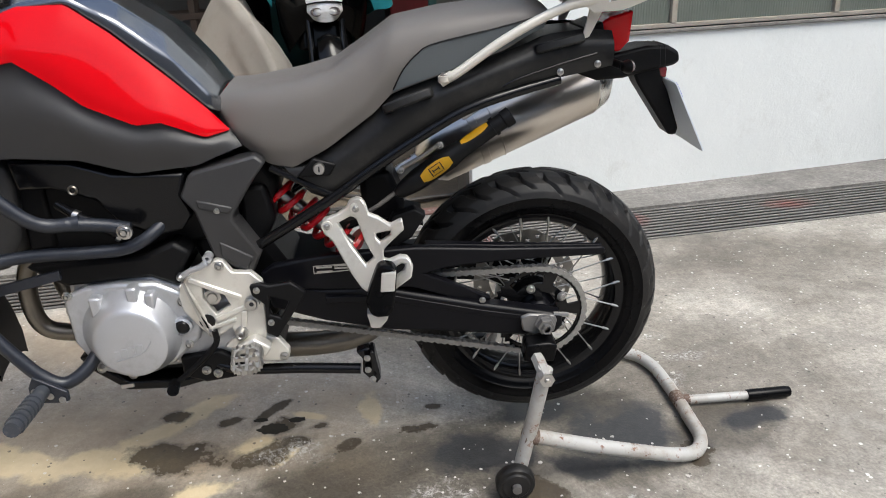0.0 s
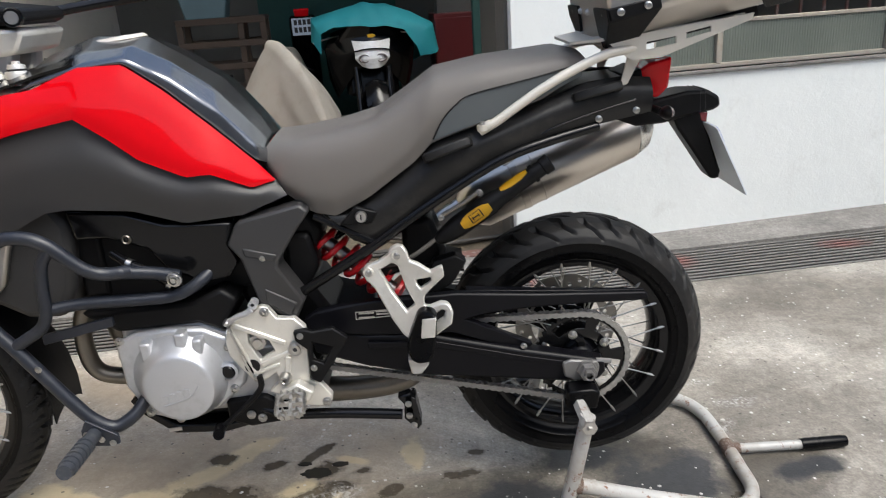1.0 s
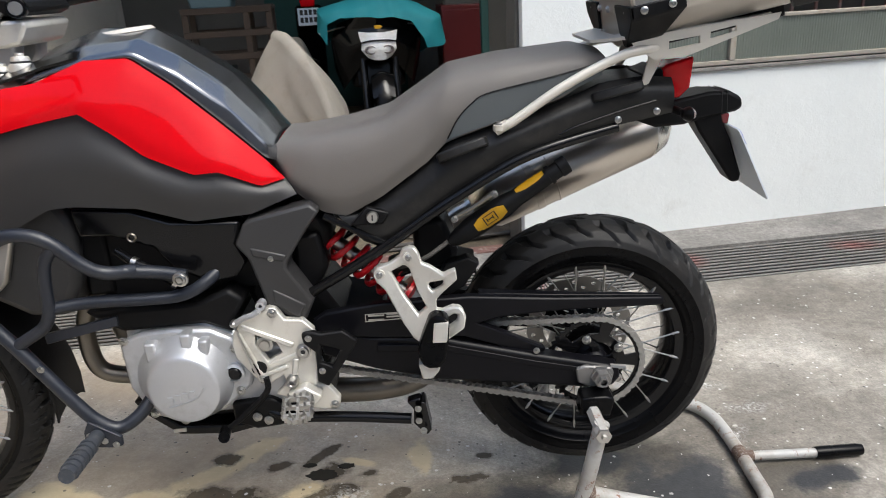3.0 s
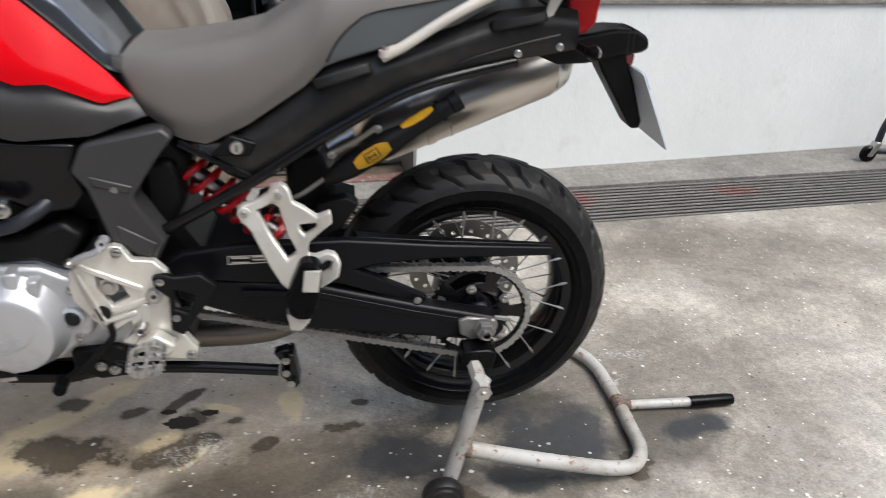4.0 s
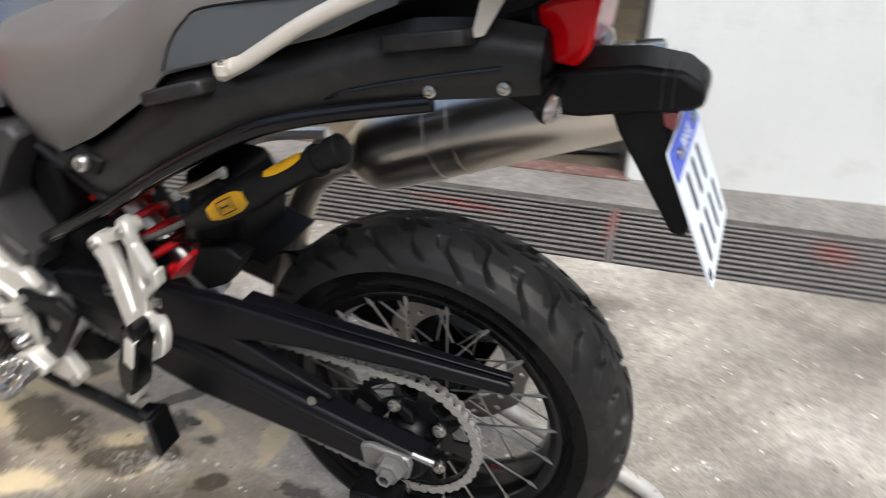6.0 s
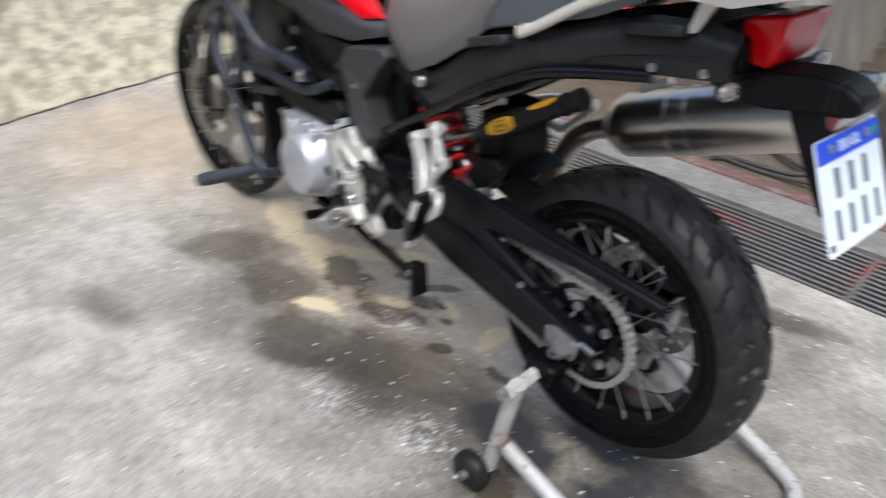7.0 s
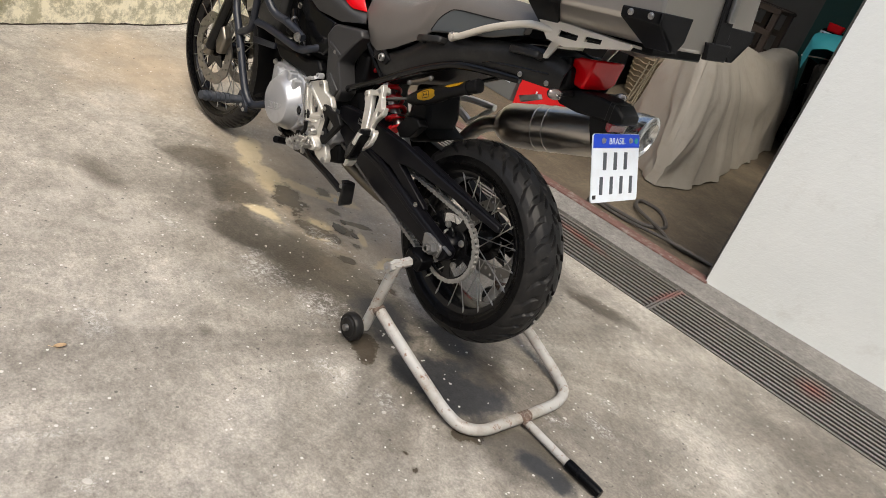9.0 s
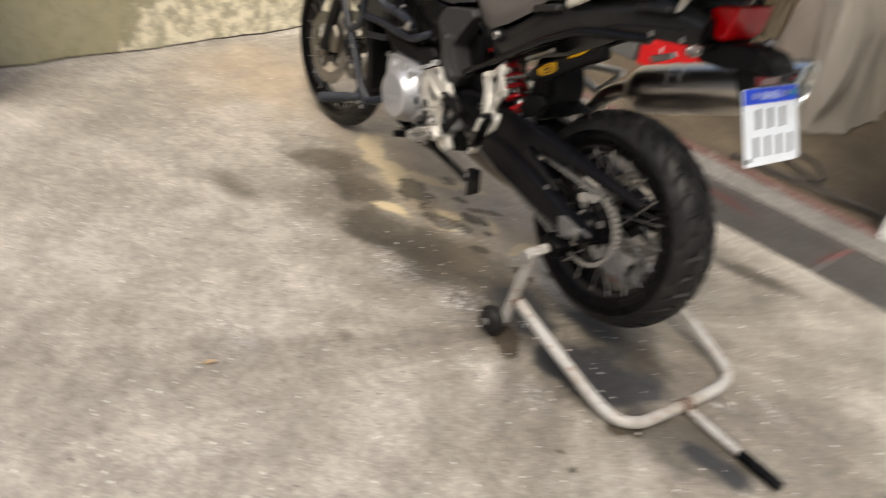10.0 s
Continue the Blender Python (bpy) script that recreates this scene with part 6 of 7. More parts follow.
# crash bars
bars = part("crash_bar", tube([(-1.40, -0.20, 0.66), (-1.34, -0.25, 0.72), (-1.272, -0.265, 0.762), (-1.20, -0.268, 0.806), (-1.15, -0.266, 0.810), (-1.105, -0.262, 0.790), (-1.052, -0.25, 0.733), (-1.014, -0.236, 0.712), (-0.96, -0.225, 0.712)], 0.0145, 48, 12), "bar_black", bike, "black tubular engine crash bars")
part("mount_strap", tube([(-0.985, -0.232, 0.712), (-0.92, -0.215, 0.700), (-0.868, -0.212, 0.688)], 0.014, 8, 10), "bar_black", bars)
part("bar_upright", tube([(-1.10, -0.262, 0.783), (-1.125, -0.262, 0.75), (-1.138, -0.256, 0.70), (-1.146, -0.252, 0.64), (-1.165, -0.25, 0.605), (-1.205, -0.252, 0.58), (-1.23, -0.25, 0.565)], 0.013, 30, 12), "bar_black", bars)
part("bar_brace", tube([(-1.146, -0.245, 0.643), (-1.07, -0.225, 0.645), (-0.95, -0.21, 0.640), (-0.885, -0.20, 0.642), (-0.835, -0.185, 0.665), (-0.80, -0.14, 0.695), (-0.79, -0.09, 0.71)], 0.0135, 28, 12), "bar_black", bars)
part("bar_lower", tube([(-1.42, -0.16, 0.77), (-1.36, -0.215, 0.71), (-1.30, -0.245, 0.645), (-1.243, -0.25, 0.575), (-1.192, -0.25, 0.50), (-1.14, -0.25, 0.423), (-1.105, -0.248, 0.377), (-1.065, -0.24, 0.350), (-1.025, -0.22, 0.366), (-1.00, -0.19, 0.395), (-0.99, -0.15, 0.405)], 0.0148, 54, 12), "bar_black", bars)
part("flat_strap", slab([(-1.19, 0.572), (-1.03, 0.605), (-1.03, 0.583), (-1.19, 0.548)], -0.215, -0.205), "bar_black", bars, bevel=0.002)
part("peg_plate", slab([(-1.115, 0.385), (-1.05, 0.345), (-1.05, 0.322), (-1.075, 0.318), (-1.13, 0.322), (-1.128, 0.36)], -0.268, -0.258), "bar_black", bars, bevel=0.002)
part("highway_peg", rod((-1.10, -0.266, 0.350), (-1.086, -0.435, 0.370), 0.016, 14), "peg_rubber", bars, "ribbed black rubber highway peg")
for k in range(6):
    p = Vector((-1.10, -0.266, 0.350)).lerp(Vector((-1.086, -0.435, 0.370)), 0.3 + 0.11 * k)
    d = Vector((0.014, -0.169, 0.02)).normalized()
    part("rib", rod(p, p + d * 0.008, 0.0195, 14), "peg_rubber", bars)
bolts(bars, [(-0.875, -0.226, 0.688)], bolt_mesh("bolt", 0.013, 0.012))
bolts(bars, [(-1.186, -0.264, 0.515), (-1.115, -0.27, 0.352), (-1.085, -0.27, 0.338), (-1.062, -0.27, 0.328)], NUT_SMALL)
far = [(-1.40, 0.20, 0.66), (-1.272, 0.265, 0.762), (-1.20, 0.268, 0.806), (-1.105, 0.262, 0.790), (-1.014, 0.236, 0.712), (-0.868, 0.212, 0.688)]
part("far_bar", tube(far, 0.0145, 40, 10), "bar_black", bars)
part("far_bar", tube([(-1.42, 0.16, 0.77), (-1.30, 0.245, 0.645), (-1.192, 0.25, 0.50), (-1.105, 0.248, 0.377), (-1.065, 0.24, 0.350), (-1.00, 0.19, 0.395)], 0.0148, 40, 10), "bar_black", bars)

# fork, front mudguard, steering head
fork = part("fork", rod((-1.635, -0.15, 0.36), (-1.36, -0.13, 1.06), 0.026, 18, r2=0.021), "gloss_black", bike, "black upside-down front fork")
part("fork_leg", rod((-1.635, 0.04, 0.36), (-1.36, 0.06, 1.06), 0.026, 18, r2=0.021), "gloss_black", fork)
for s in (-1, 1):
    part("fork_foot", slab([(-1.69, 0.37), (-1.635, 0.40), (-1.61, 0.38), (-1.625, 0.32), (-1.675, 0.31)], s * 0.11 - 0.055, s * 0.08 - 0.055), "pipe_steel", fork, bevel=0.01)
    part("caliper", slab([(-1.62, 0.46), (-1.565, 0.48), (-1.525, 0.43), (-1.545, 0.36), (-1.585, 0.35)], s * 0.098 - 0.055, s * 0.06 - 0.055), "pipe_steel", fork, bevel=0.01)
part("front_axle", rod((-1.66, -0.175, 0.345), (-1.66, 0.065, 0.345), 0.011), "steel", fork)
ARC = [(FRONT_AXLE.x + 0.40 * math.cos(radians(a)), FRONT_AXLE.z + 0.40 * math.sin(radians(a))) for a in range(-5, 131, 9)]
part("front_mudguard", skin([[(x, -0.125, z - 0.012) for x, z in ARC], [(x, -0.105, z) for x, z in ARC], [(x, -0.055, z + 0.012) for x, z in ARC], [(x, -0.005, z) for x, z in ARC], [(x, 0.015, z - 0.012) for x, z in ARC]], 30, 4, thick=0.004), "black_plastic", bike, "black front mudguard")
head = part("steering_head", slab([(-1.40, 1.055), (-1.22, 1.05), (-1.16, 1.07), (-1.165, 1.092), (-1.25, 1.095), (-1.39, 1.09)], -0.13, 0.13), "rack_alloy", bike, "silver triple clamp and handlebar mounts", bevel=0.01)
for x, y, z, k in ((-1.166, -0.10, 1.093, 1.15), (-1.207, -0.10, 1.074, 1.25), (-1.268, -0.10, 1.064, 1.25), (-1.20, 0.105, 1.084, 1.0)):
    m = Matrix.Translation((x, y, z)) @ pose(0, 0, 0, 86, 0, 0)
    cap = part("fork_cap", lathe([(0, 0.050), (0.008, 0.050), (0.009, 0.044), (0.014 * k, 0.043), (0.016 * k, 0.036), (0.016 * k, 0.030), (0.020 * k, 0.029), (0.0215 * k, 0.024), (0.0215 * k, 0.012), (0.019 * k, 0.010), (0.019 * k, 0)], 26, m), "white_alloy", head)
    part("cap_ring", lathe([(0.0155 * k, 0.0295), (0.0168 * k, 0.0295), (0.0168 * k, 0.034), (0.0155 * k, 0.034)], 24, m), "ink", cap)
part("bar_clamp", slab([(-1.33, 1.160), (-1.19, 1.152), (-1.155, 1.160), (-1.135, 1.196), (-1.145, 1.206), (-1.20, 1.205), (-1.33, 1.214)], -0.105, 0.09, holes=[[(-1.275, 1.178), (-1.255, 1.172), (-1.245, 1.185), (-1.262, 1.196)]]), "white_alloy", head, "silver handlebar clamp", bevel=0.007)
for s in (-1, 1):
    part("riser", slab([(-1.28, 1.09), (-1.22, 1.09), (-1.19, 1.13), (-1.18, 1.18), (-1.20, 1.192), (-1.26, 1.19)], s * 0.05 - 0.022, s * 0.05 + 0.022), "cast_alloy", head, bevel=0.008)
    for x in (-1.20, -1.25):
        part("riser_bolt", rod((x, s * 0.05, 1.185), (x, s * 0.05, 1.205), 0.007, 10), "steel", head)
part("ignition_panel", slab([(-1.31, 1.218), (-1.15, 1.212), (-1.125, 1.222), (-1.135, 1.245), (-1.30, 1.268)], -0.098, 0.09), "black_plastic", head, bevel=0.008)
part("key_tag", slab([(-1.215, 1.226), (-1.193, 1.224), (-1.190, 1.240), (-1.21, 1.243)], -0.112, -0.100), "red_spring", head, bevel=0.002)
part("handlebar", tube([(-1.13, -0.42, 1.30), (-1.18, -0.28, 1.30), (-1.235, -0.12, 1.225), (-1.24, 0, 1.215), (-1.235, 0.12, 1.225), (-1.15, 0.28, 1.245), (-1.05, 0.44, 1.262)], 0.0125, 40, 12), "gloss_black", head, "black handlebar")
part("ignition", lathe([(0, 0.028), (0.018, 0.028), (0.02, 0.02), (0.02, 0)], 18, Matrix.Translation((-1.150, -0.092, 1.228)) @ pose(0, 0, 0, 0, 0, 200)), "gloss_black", head)
part("ignition_face", lathe([(0, 0.033), (0.013, 0.033), (0.013, 0.029)], 16, Matrix.Translation((-1.150, -0.092, 1.228)) @ pose(0, 0, 0, 0, 0, 200)), "steel", head)
part("clutch_hose", tube([(-1.18, -0.10, 1.22), (-1.22, -0.14, 1.16), (-1.28, -0.13, 1.08), (-1.30, -0.10, 0.98)], 0.005, 18, 8), "cable", head)
part("dash_box", slab([(-1.40, 1.13), (-1.30, 1.13), (-1.34, 1.24), (-1.42, 1.26)], -0.10, 0.10), "black_plastic", head, bevel=0.01)

# grab rails and rack
for s in (1, -1):
    rail = part("grab_rail", tube([(-0.205, -0.167 * s, 0.955), (-0.18, -0.169 * s, 0.966), (-0.095, -0.166 * s, 1.02), (-0.028, -0.163 * s, 1.055), (0.028, -0.160 * s, 1.079), (0.06, -0.155 * s, 1.088), (0.12, -0.14 * s, 1.094)], 0.0098, 36, 12), "rack_alloy", bike, "silver tubular grab rail")
    part("rail_foot", lathe([(0, -0.004), (0.010, -0.004), (0.0125, -0.001), (0.0125, 0.010), (0, 0.012)], 16, Matrix.Translation((-0.208, -0.168 * s, 0.951)) @ pose(0, 0, 0, 90, 0, 0)), "rack_alloy", rail)
    part("bolt", BOLT, "steel", rail, at=Matrix.Translation((-0.208, -0.170 * s, 0.962)) @ pose(0, 0, 0, 90, 0, 0))
    part("rail_clamp", rod((-0.215, -0.165 * s, 0.948), (-0.19, -0.169 * s, 0.962), 0.0108, 12), "rack_alloy", rail)
rack = part("luggage_rack", slab([(-0.015, -0.10), (0.05, -0.145), (0.30, -0.145), (0.345, -0.11), (0.345, 0.11), (0.30, 0.145), (0.05, 0.145), (-0.015, 0.10)], lambda x, z: 0, lambda x, z: 0.006,
                                 holes=[[(0.04, -0.07), (0.14, -0.07), (0.14, 0.07), (0.04, 0.07)], [(0.17, -0.07), (0.30, -0.07), (0.30, 0.07), (0.17, 0.07)]],
                                 m=Matrix.Translation((0, 0, 1.105)) @ Matrix.Rotation(radians(-6), 4, "Y") @ Matrix(((1, 0, 0, 0), (0, 0, 1, 0), (0, 1, 0, 0), (0, 0, 0, 1)))), "rack_alloy", bike, "silver alloy luggage rack")
for s in (1, -1):
    part("rack_side", slab([(0.045, 1.112), (0.10, 1.07), (0.16, 1.072), (0.34, 1.135), (0.345, 1.148), (0.30, 1.142)], -0.152 * s, -0.146 * s, holes=[[(0.13, 1.088), (0.19, 1.098), (0.19, 1.112), (0.13, 1.104)], [(0.21, 1.105), (0.26, 1.117), (0.26, 1.128), (0.21, 1.118)]]), "rack_alloy", rack)
    part("rack_stay", slab([(0.10, 1.075), (0.13, 1.078), (0.10, 1.02), (0.085, 1.015)], -0.125 * s, -0.118 * s), "rack_alloy", rack)

# tail lamp, mudguard, plate and indicators
tail_lamp = part("tail_lamp", slab([(0.128, 1.034), (0.16, 1.052), (0.210, 1.064), (0.204, 1.0), (0.188, 0.976), (0.148, 0.978)], lambda x, z: -0.070 + 0.02 * max(0, (1.0 - z) / 0.03), lambda x, z: 0.062 - 0.02 * max(0, (1.0 - z) / 0.03)), "tail_red", bike, "red tail lamp", bevel=0.006)
part("lamp_housing", slab([(0.10, 1.03), (0.142, 1.045), (0.155, 0.972), (0.115, 0.962)], -0.078, 0.07), "black_plastic", tail_lamp, bevel=0.006)
fender = part("rear_mudguard", slab([(0.09, 0.935), (0.14, 0.962), (0.187, 0.974), (0.254, 0.985), (0.303, 0.983), (0.329, 0.968), (0.332, 0.945), (0.318, 0.938), (0.296, 0.935), (0.24, 0.926), (0.20, 0.918), (0.14, 0.915)], lambda x, z: -0.055 + 0.018 * max(0.0, (x - 0.2) / 0.13), lambda x, z: 0.055 - 0.018 * max(0.0, (x - 0.2) / 0.13)), "black_plastic", bike, "black rear mudguard", bevel=0.007)
for x0 in (0.282, 0.294):
    w = 0.055 - 0.018 * (x0 + 0.003 - 0.2) / 0.13 + 0.0004
    part("mudguard_seam", slab([(x0, 0.9848), (x0 + 0.0009, 0.9848), (x0 + 0.0036, 0.9365), (x0 + 0.0027, 0.9365)], -w, w), "dusty_plastic", fender)
part("plate_arm", slab([(0.225, 0.932), (0.298, 0.940), (0.299, 0.905), (0.312, 0.880), (0.343, 0.795), (0.340, 0.778), (0.322, 0.778), (0.275, 0.848), (0.240, 0.900)], -0.034, 0.034), "black_plastic", fender, bevel=0.006)
PM = Matrix.Translation((0.342, 0.006, 0.830)) @ Matrix.Rotation(radians(64), 4, "Y") @ Matrix.Rotation(radians(90), 4, "Z")
# plate space: x across, y up, z out of the face


def plate_box(x0, y0, x1, y1, z0, z1):
    return box((x0, y0, z0), (x1, y1, z1), m=PM)


def rounded(w, h, r):
    pts = []
    for cx, cy, a0 in ((w - r, h - r, 0), (-w + r, h - r, 90), (-w + r, -h + r, 180), (w - r, -h + r, 270)):
        for k in range(5):
            a = radians(a0 + 22.5 * k)
            pts.append((cx + r * math.cos(a), cy + r * math.sin(a)))
    return pts


SWAP = Matrix(((1, 0, 0, 0), (0, 0, 1, 0), (0, 1, 0, 0), (0, 0, 0, 1)))
plate = part("number_plate", slab(rounded(0.103, 0.0875, 0.008), 0, 0.003, m=PM @ SWAP), "plate_white", bike, "white number plate with a blue top band")
part("blue_band", slab([(-0.101, 0.052), (0.101, 0.052), (0.101, 0.082), (0.096, 0.0865), (-0.096, 0.0865), (-0.101, 0.082)], 0.003, 0.0042, m=PM @ SWAP), "plate_blue", plate)


def text_mesh(text, size, m, name, material, parent):
    cu = bpy.data.curves.new(name, "FONT")
    cu.body, cu.size, cu.align_x, cu.align_y, cu.extrude = text, size, "CENTER", "CENTER", 0.0004
    tmp = bpy.data.objects.new(name, cu)
    scene.collection.objects.link(tmp)
    me = bpy.data.meshes.new_from_object(tmp.evaluated_get(bpy.context.evaluated_depsgraph_get()))
    bpy.data.objects.remove(tmp)
    me.materials.clear()
    me.materials.append(M[material])
    ob = part(name, me, material, parent)
    ob.matrix_basis = m
    return ob


text_mesh("BRASIL", 0.024, PM @ Matrix.Translation((0.0, 0.068, 0.0048)), "country_name", "plate_white", plate)
part("emblem", slab([(0.086 + 0.008 * math.cos(k * 0.7), 0.069 + 0.008 * math.sin(k * 0.7)) for k in range(9)], 0.0042, 0.005, m=PM @ SWAP), "teal_cloth", plate)
for x in (-0.05, -0.004, 0.042):
    part("character_bar", plate_box(x - 0.007, -0.005, x + 0.007, 0.040, 0.003, 0.0042), "plate_ink", plate)
for x in (-0.062, -0.018, 0.026, 0.07):
    part("character_bar", plate_box(x - 0.0065, -0.068, x + 0.0065, -0.022, 0.003, 0.0042), "plate_ink", plate)
part("corner_mark", plate_box(-0.097, -0.078, -0.084, -0.068, 0.003, 0.0042), "ink", plate)
for x in (-0.06, 0.06):
    part("plate_screw", BOLT, "steel", plate, at=PM @ Matrix.Translation((x, 0.07, 0.003)) @ pose(0, 0, 0, 90, 0, 0))
part("plate_lamp", slab([(0.285, 0.937), (0.306, 0.935), (0.304, 0.910), (0.290, 0.915)], -0.036, 0.036), "lens_dark_red", fender, bevel=0.004)
for s in (1, -1):
    m = Matrix.Translation((0.182, -0.140 * s, 0.957)) @ Matrix.Rotation(radians(-8 * s), 4, "X") @ Matrix.Rotation(radians(-90), 4, "Z") @ Matrix.Diagonal((0.030, 1, 0.0155, 1))
    shell = part("indicator", lathe([(0, -0.016), (0.6, -0.013), (0.92, -0.005), (1.0, 0.0), (0.9, 0.001), (0, 0.001)], 24, m), "black_plastic", bike, "oval turn signal with a clear lens")
    part("lens", lathe([(0, 0.012), (0.5, 0.010), (0.85, 0.006), (0.96, 0.001), (0, 0.0005)], 24, m), "clear_lens", shell)
    part("bulb", lathe([(0, 0.0135), (0.2, 0.0125), (0.3, 0.009)], 14, m), "end_alloy", shell)
    part("indicator_stem", rod((0.168, -0.05 * s, 0.956), (0.174, -0.125 * s, 0.957), 0.0085, 10), "black_plastic", shell)

# ---- top case on the rack ----
case = thing("top_case", "aluminium top case with black plastic corners on the luggage rack", "luggage case", at=(0.218, 0, 1.122))
CX0, CX1, CZ0, CZ1, CY = -0.165, 0.215, 0.012, 0.33, 0.205
CM = Matrix.Rotation(radians(-10.5), 4, "Y")
YZ = Matrix(((0, 1, 0, 0), (1, 0, 0, 0), (0, 0, 1, 0), (0, 0, 0, 1)))
shell = part("case_body", slab([(-0.14, CZ0), (0.14, CZ0), (CY, CZ0 + 0.05), (CY, CZ1), (-CY, CZ1), (-CY, CZ0 + 0.05)], CX0, CX1, m=CM @ YZ), "case_alloy", case, "brushed aluminium case shell", bevel=0.008)
part("lid", slab([(-CY - 0.006, CZ1 + 0.002), (CY + 0.006, CZ1 + 0.002), (CY + 0.006, CZ1 + 0.05), (CY - 0.02, CZ1 + 0.07), (-CY + 0.02, CZ1 + 0.07), (-CY - 0.006, CZ1 + 0.05)], CX0 - 0.006, CX1 + 0.006, m=CM @ YZ), "case_alloy", case, bevel=0.008)
for sx in (CX0, CX1):
    for sy in (-1, 1):
        a, b = (sx - 0.006, sx + 0.10) if sx < 0 else (sx - 0.10, sx + 0.006)
        o, w = (a, b) if sx < 0 else (b, a)
        inn = o + (w - o) * 0.62
        # the guard folds over the chamfer: a wide upper edge, narrower below
        bm = bmesh.new()
        Y = CY + 0.006
        rim = [(o, sy * Y, CZ0 + 0.072), (w, sy * Y, CZ0 + 0.072), (w, sy * Y, CZ0 + 0.05), (inn, sy * 0.142, CZ0 - 0.008), (o, sy * 0.142, CZ0 - 0.008), (o, sy * Y, CZ0 + 0.046)]
        back = [(x, y - sy * 0.012, z + (0.012 if z < CZ0 else 0)) for x, y, z in rim]
        va, vb = [bm.verts.new(CM @ Vector(p)) for p in rim], [bm.verts.new(CM @ Vector(p)) for p in back]
        for v in (va, vb):
            bm.faces.new((v[0], v[1], v[2], v[5]))
            bm.faces.new((v[5], v[2], v[3], v[4]))
        for i in range(6):
            j = (i + 1) % 6
            bm.faces.new((va[i], va[j], vb[j], vb[i]))
        c = part("corner", bm, "black_plastic", case, "black plastic corner guard", bevel=0.003)
        wrap = slab([(sy * 0.142, CZ0 - 0.008), (sy * Y, CZ0 + 0.046), (sy * Y, CZ0 + 0.072), (sy * 0.085, CZ0 + 0.072), (sy * 0.095, CZ0 + 0.02), (sy * 0.12, CZ0 - 0.008)], sx - 0.006 if sx < 0 else sx - 0.002, sx + 0.002 if sx < 0 else sx + 0.006, m=CM @ YZ)
        part("corner_wrap", wrap, "black_plastic", c, bevel=0.002)
        for k in (0.25, 0.75):
            part("bolt", BOLT, "steel", c, at=CM @ Matrix.Translation((o + (w - o) * k, sy * Y, CZ0 + 0.061)) @ pose(0, 0, 0, 0, 0, 180 if sy < 0 else 0))
for k in range(5):
    part("rivet", BOLT, "steel", shell, at=CM @ Matrix.Translation((CX0, -0.16 + 0.08 * k, CZ0 + 0.06)) @ pose(0, 0, 0, 0, 0, 90))
for y in (0.06,):
    strap = part("latch_bracket", box((CX1, y - 0.03, CZ0 + 0.02), (CX1 + 0.008, y + 0.03, CZ1 - 0.02), m=CM), "black_plastic", case, bevel=0.003)
    part("latch", box((CX1 + 0.008, y - 0.012, CZ0 + 0.08), (CX1 + 0.02, y + 0.012, CZ0 + 0.19), m=CM), "steel", strap, bevel=0.003)
part("rear_guard", slab([(0.01, CZ0 - 0.01), (0.10, CZ0 - 0.01), (0.11, CZ0 + 0.03), (0.0, CZ0 + 0.03)], CX1 - 0.004, CX1 + 0.01, m=CM @ YZ), "black_plastic", case, bevel=0.003)
part("mount_plate", box((CX0 + 0.06, -0.11, -0.012), (CX1 - 0.06, 0.11, 0.014), m=CM), "black_plastic", case, bevel=0.004)

# ---- paddock stand ----
stand = thing("paddock_stand", "chipped white tubular paddock stand with rusty welds under the rear axle", "motorcycle stand", at=(0.2, 0, 0))
O = Vector((-0.2, 0, 0))


def sp(*pts):
    return [Vector(p) + O for p in pts]


loop = part("base_loop", tube(sp((-0.045, -0.275, 0.145), (0.10, -0.262, 0.095), (0.25, -0.25, 0.05), (0.33, -0.243, 0.030), (0.385, -0.225, 0.022), (0.418, -0.17, 0.02), (0.422, -0.08, 0.02), (0.424, 0.0, 0.02), (0.422, 0.08, 0.02), (0.415, 0.17, 0.02), (0.385, 0.235, 0.022), (0.33, 0.26, 0.03), (0.25, 0.268, 0.05), (0.10, 0.272, 0.095), (-0.045, 0.275, 0.145)), 0.0175, 84, 14), "stand_paint", stand, "bent white tube frame")
part("lever", tube(sp((0.435, -0.005, 0.02), (0.62, -0.002, 0.018)), 0.0125, 4, 12, smooth=False), "stand_paint", stand)
part("grip", lathe([(0, 0), (0.0155, 0), (0.0165, 0.01), (0.0165, 0.11), (0.014, 0.125), (0, 0.127)], 16, along(*sp((0.618, -0.002, 0.018), (0.745, 0.004, 0.017)))), "rubber", stand, "black rubber handle grip")
part("lever_weld", rod(*sp((0.425, -0.005, 0.02), (0.452, -0.0045, 0.02)), 0.0155, 12), "rust", stand)
part("loop_weld", tube(sp((0.423, -0.022, 0.02), (0.424, 0.022, 0.02)), 0.0182, 4, 14, smooth=False), "rust", stand)
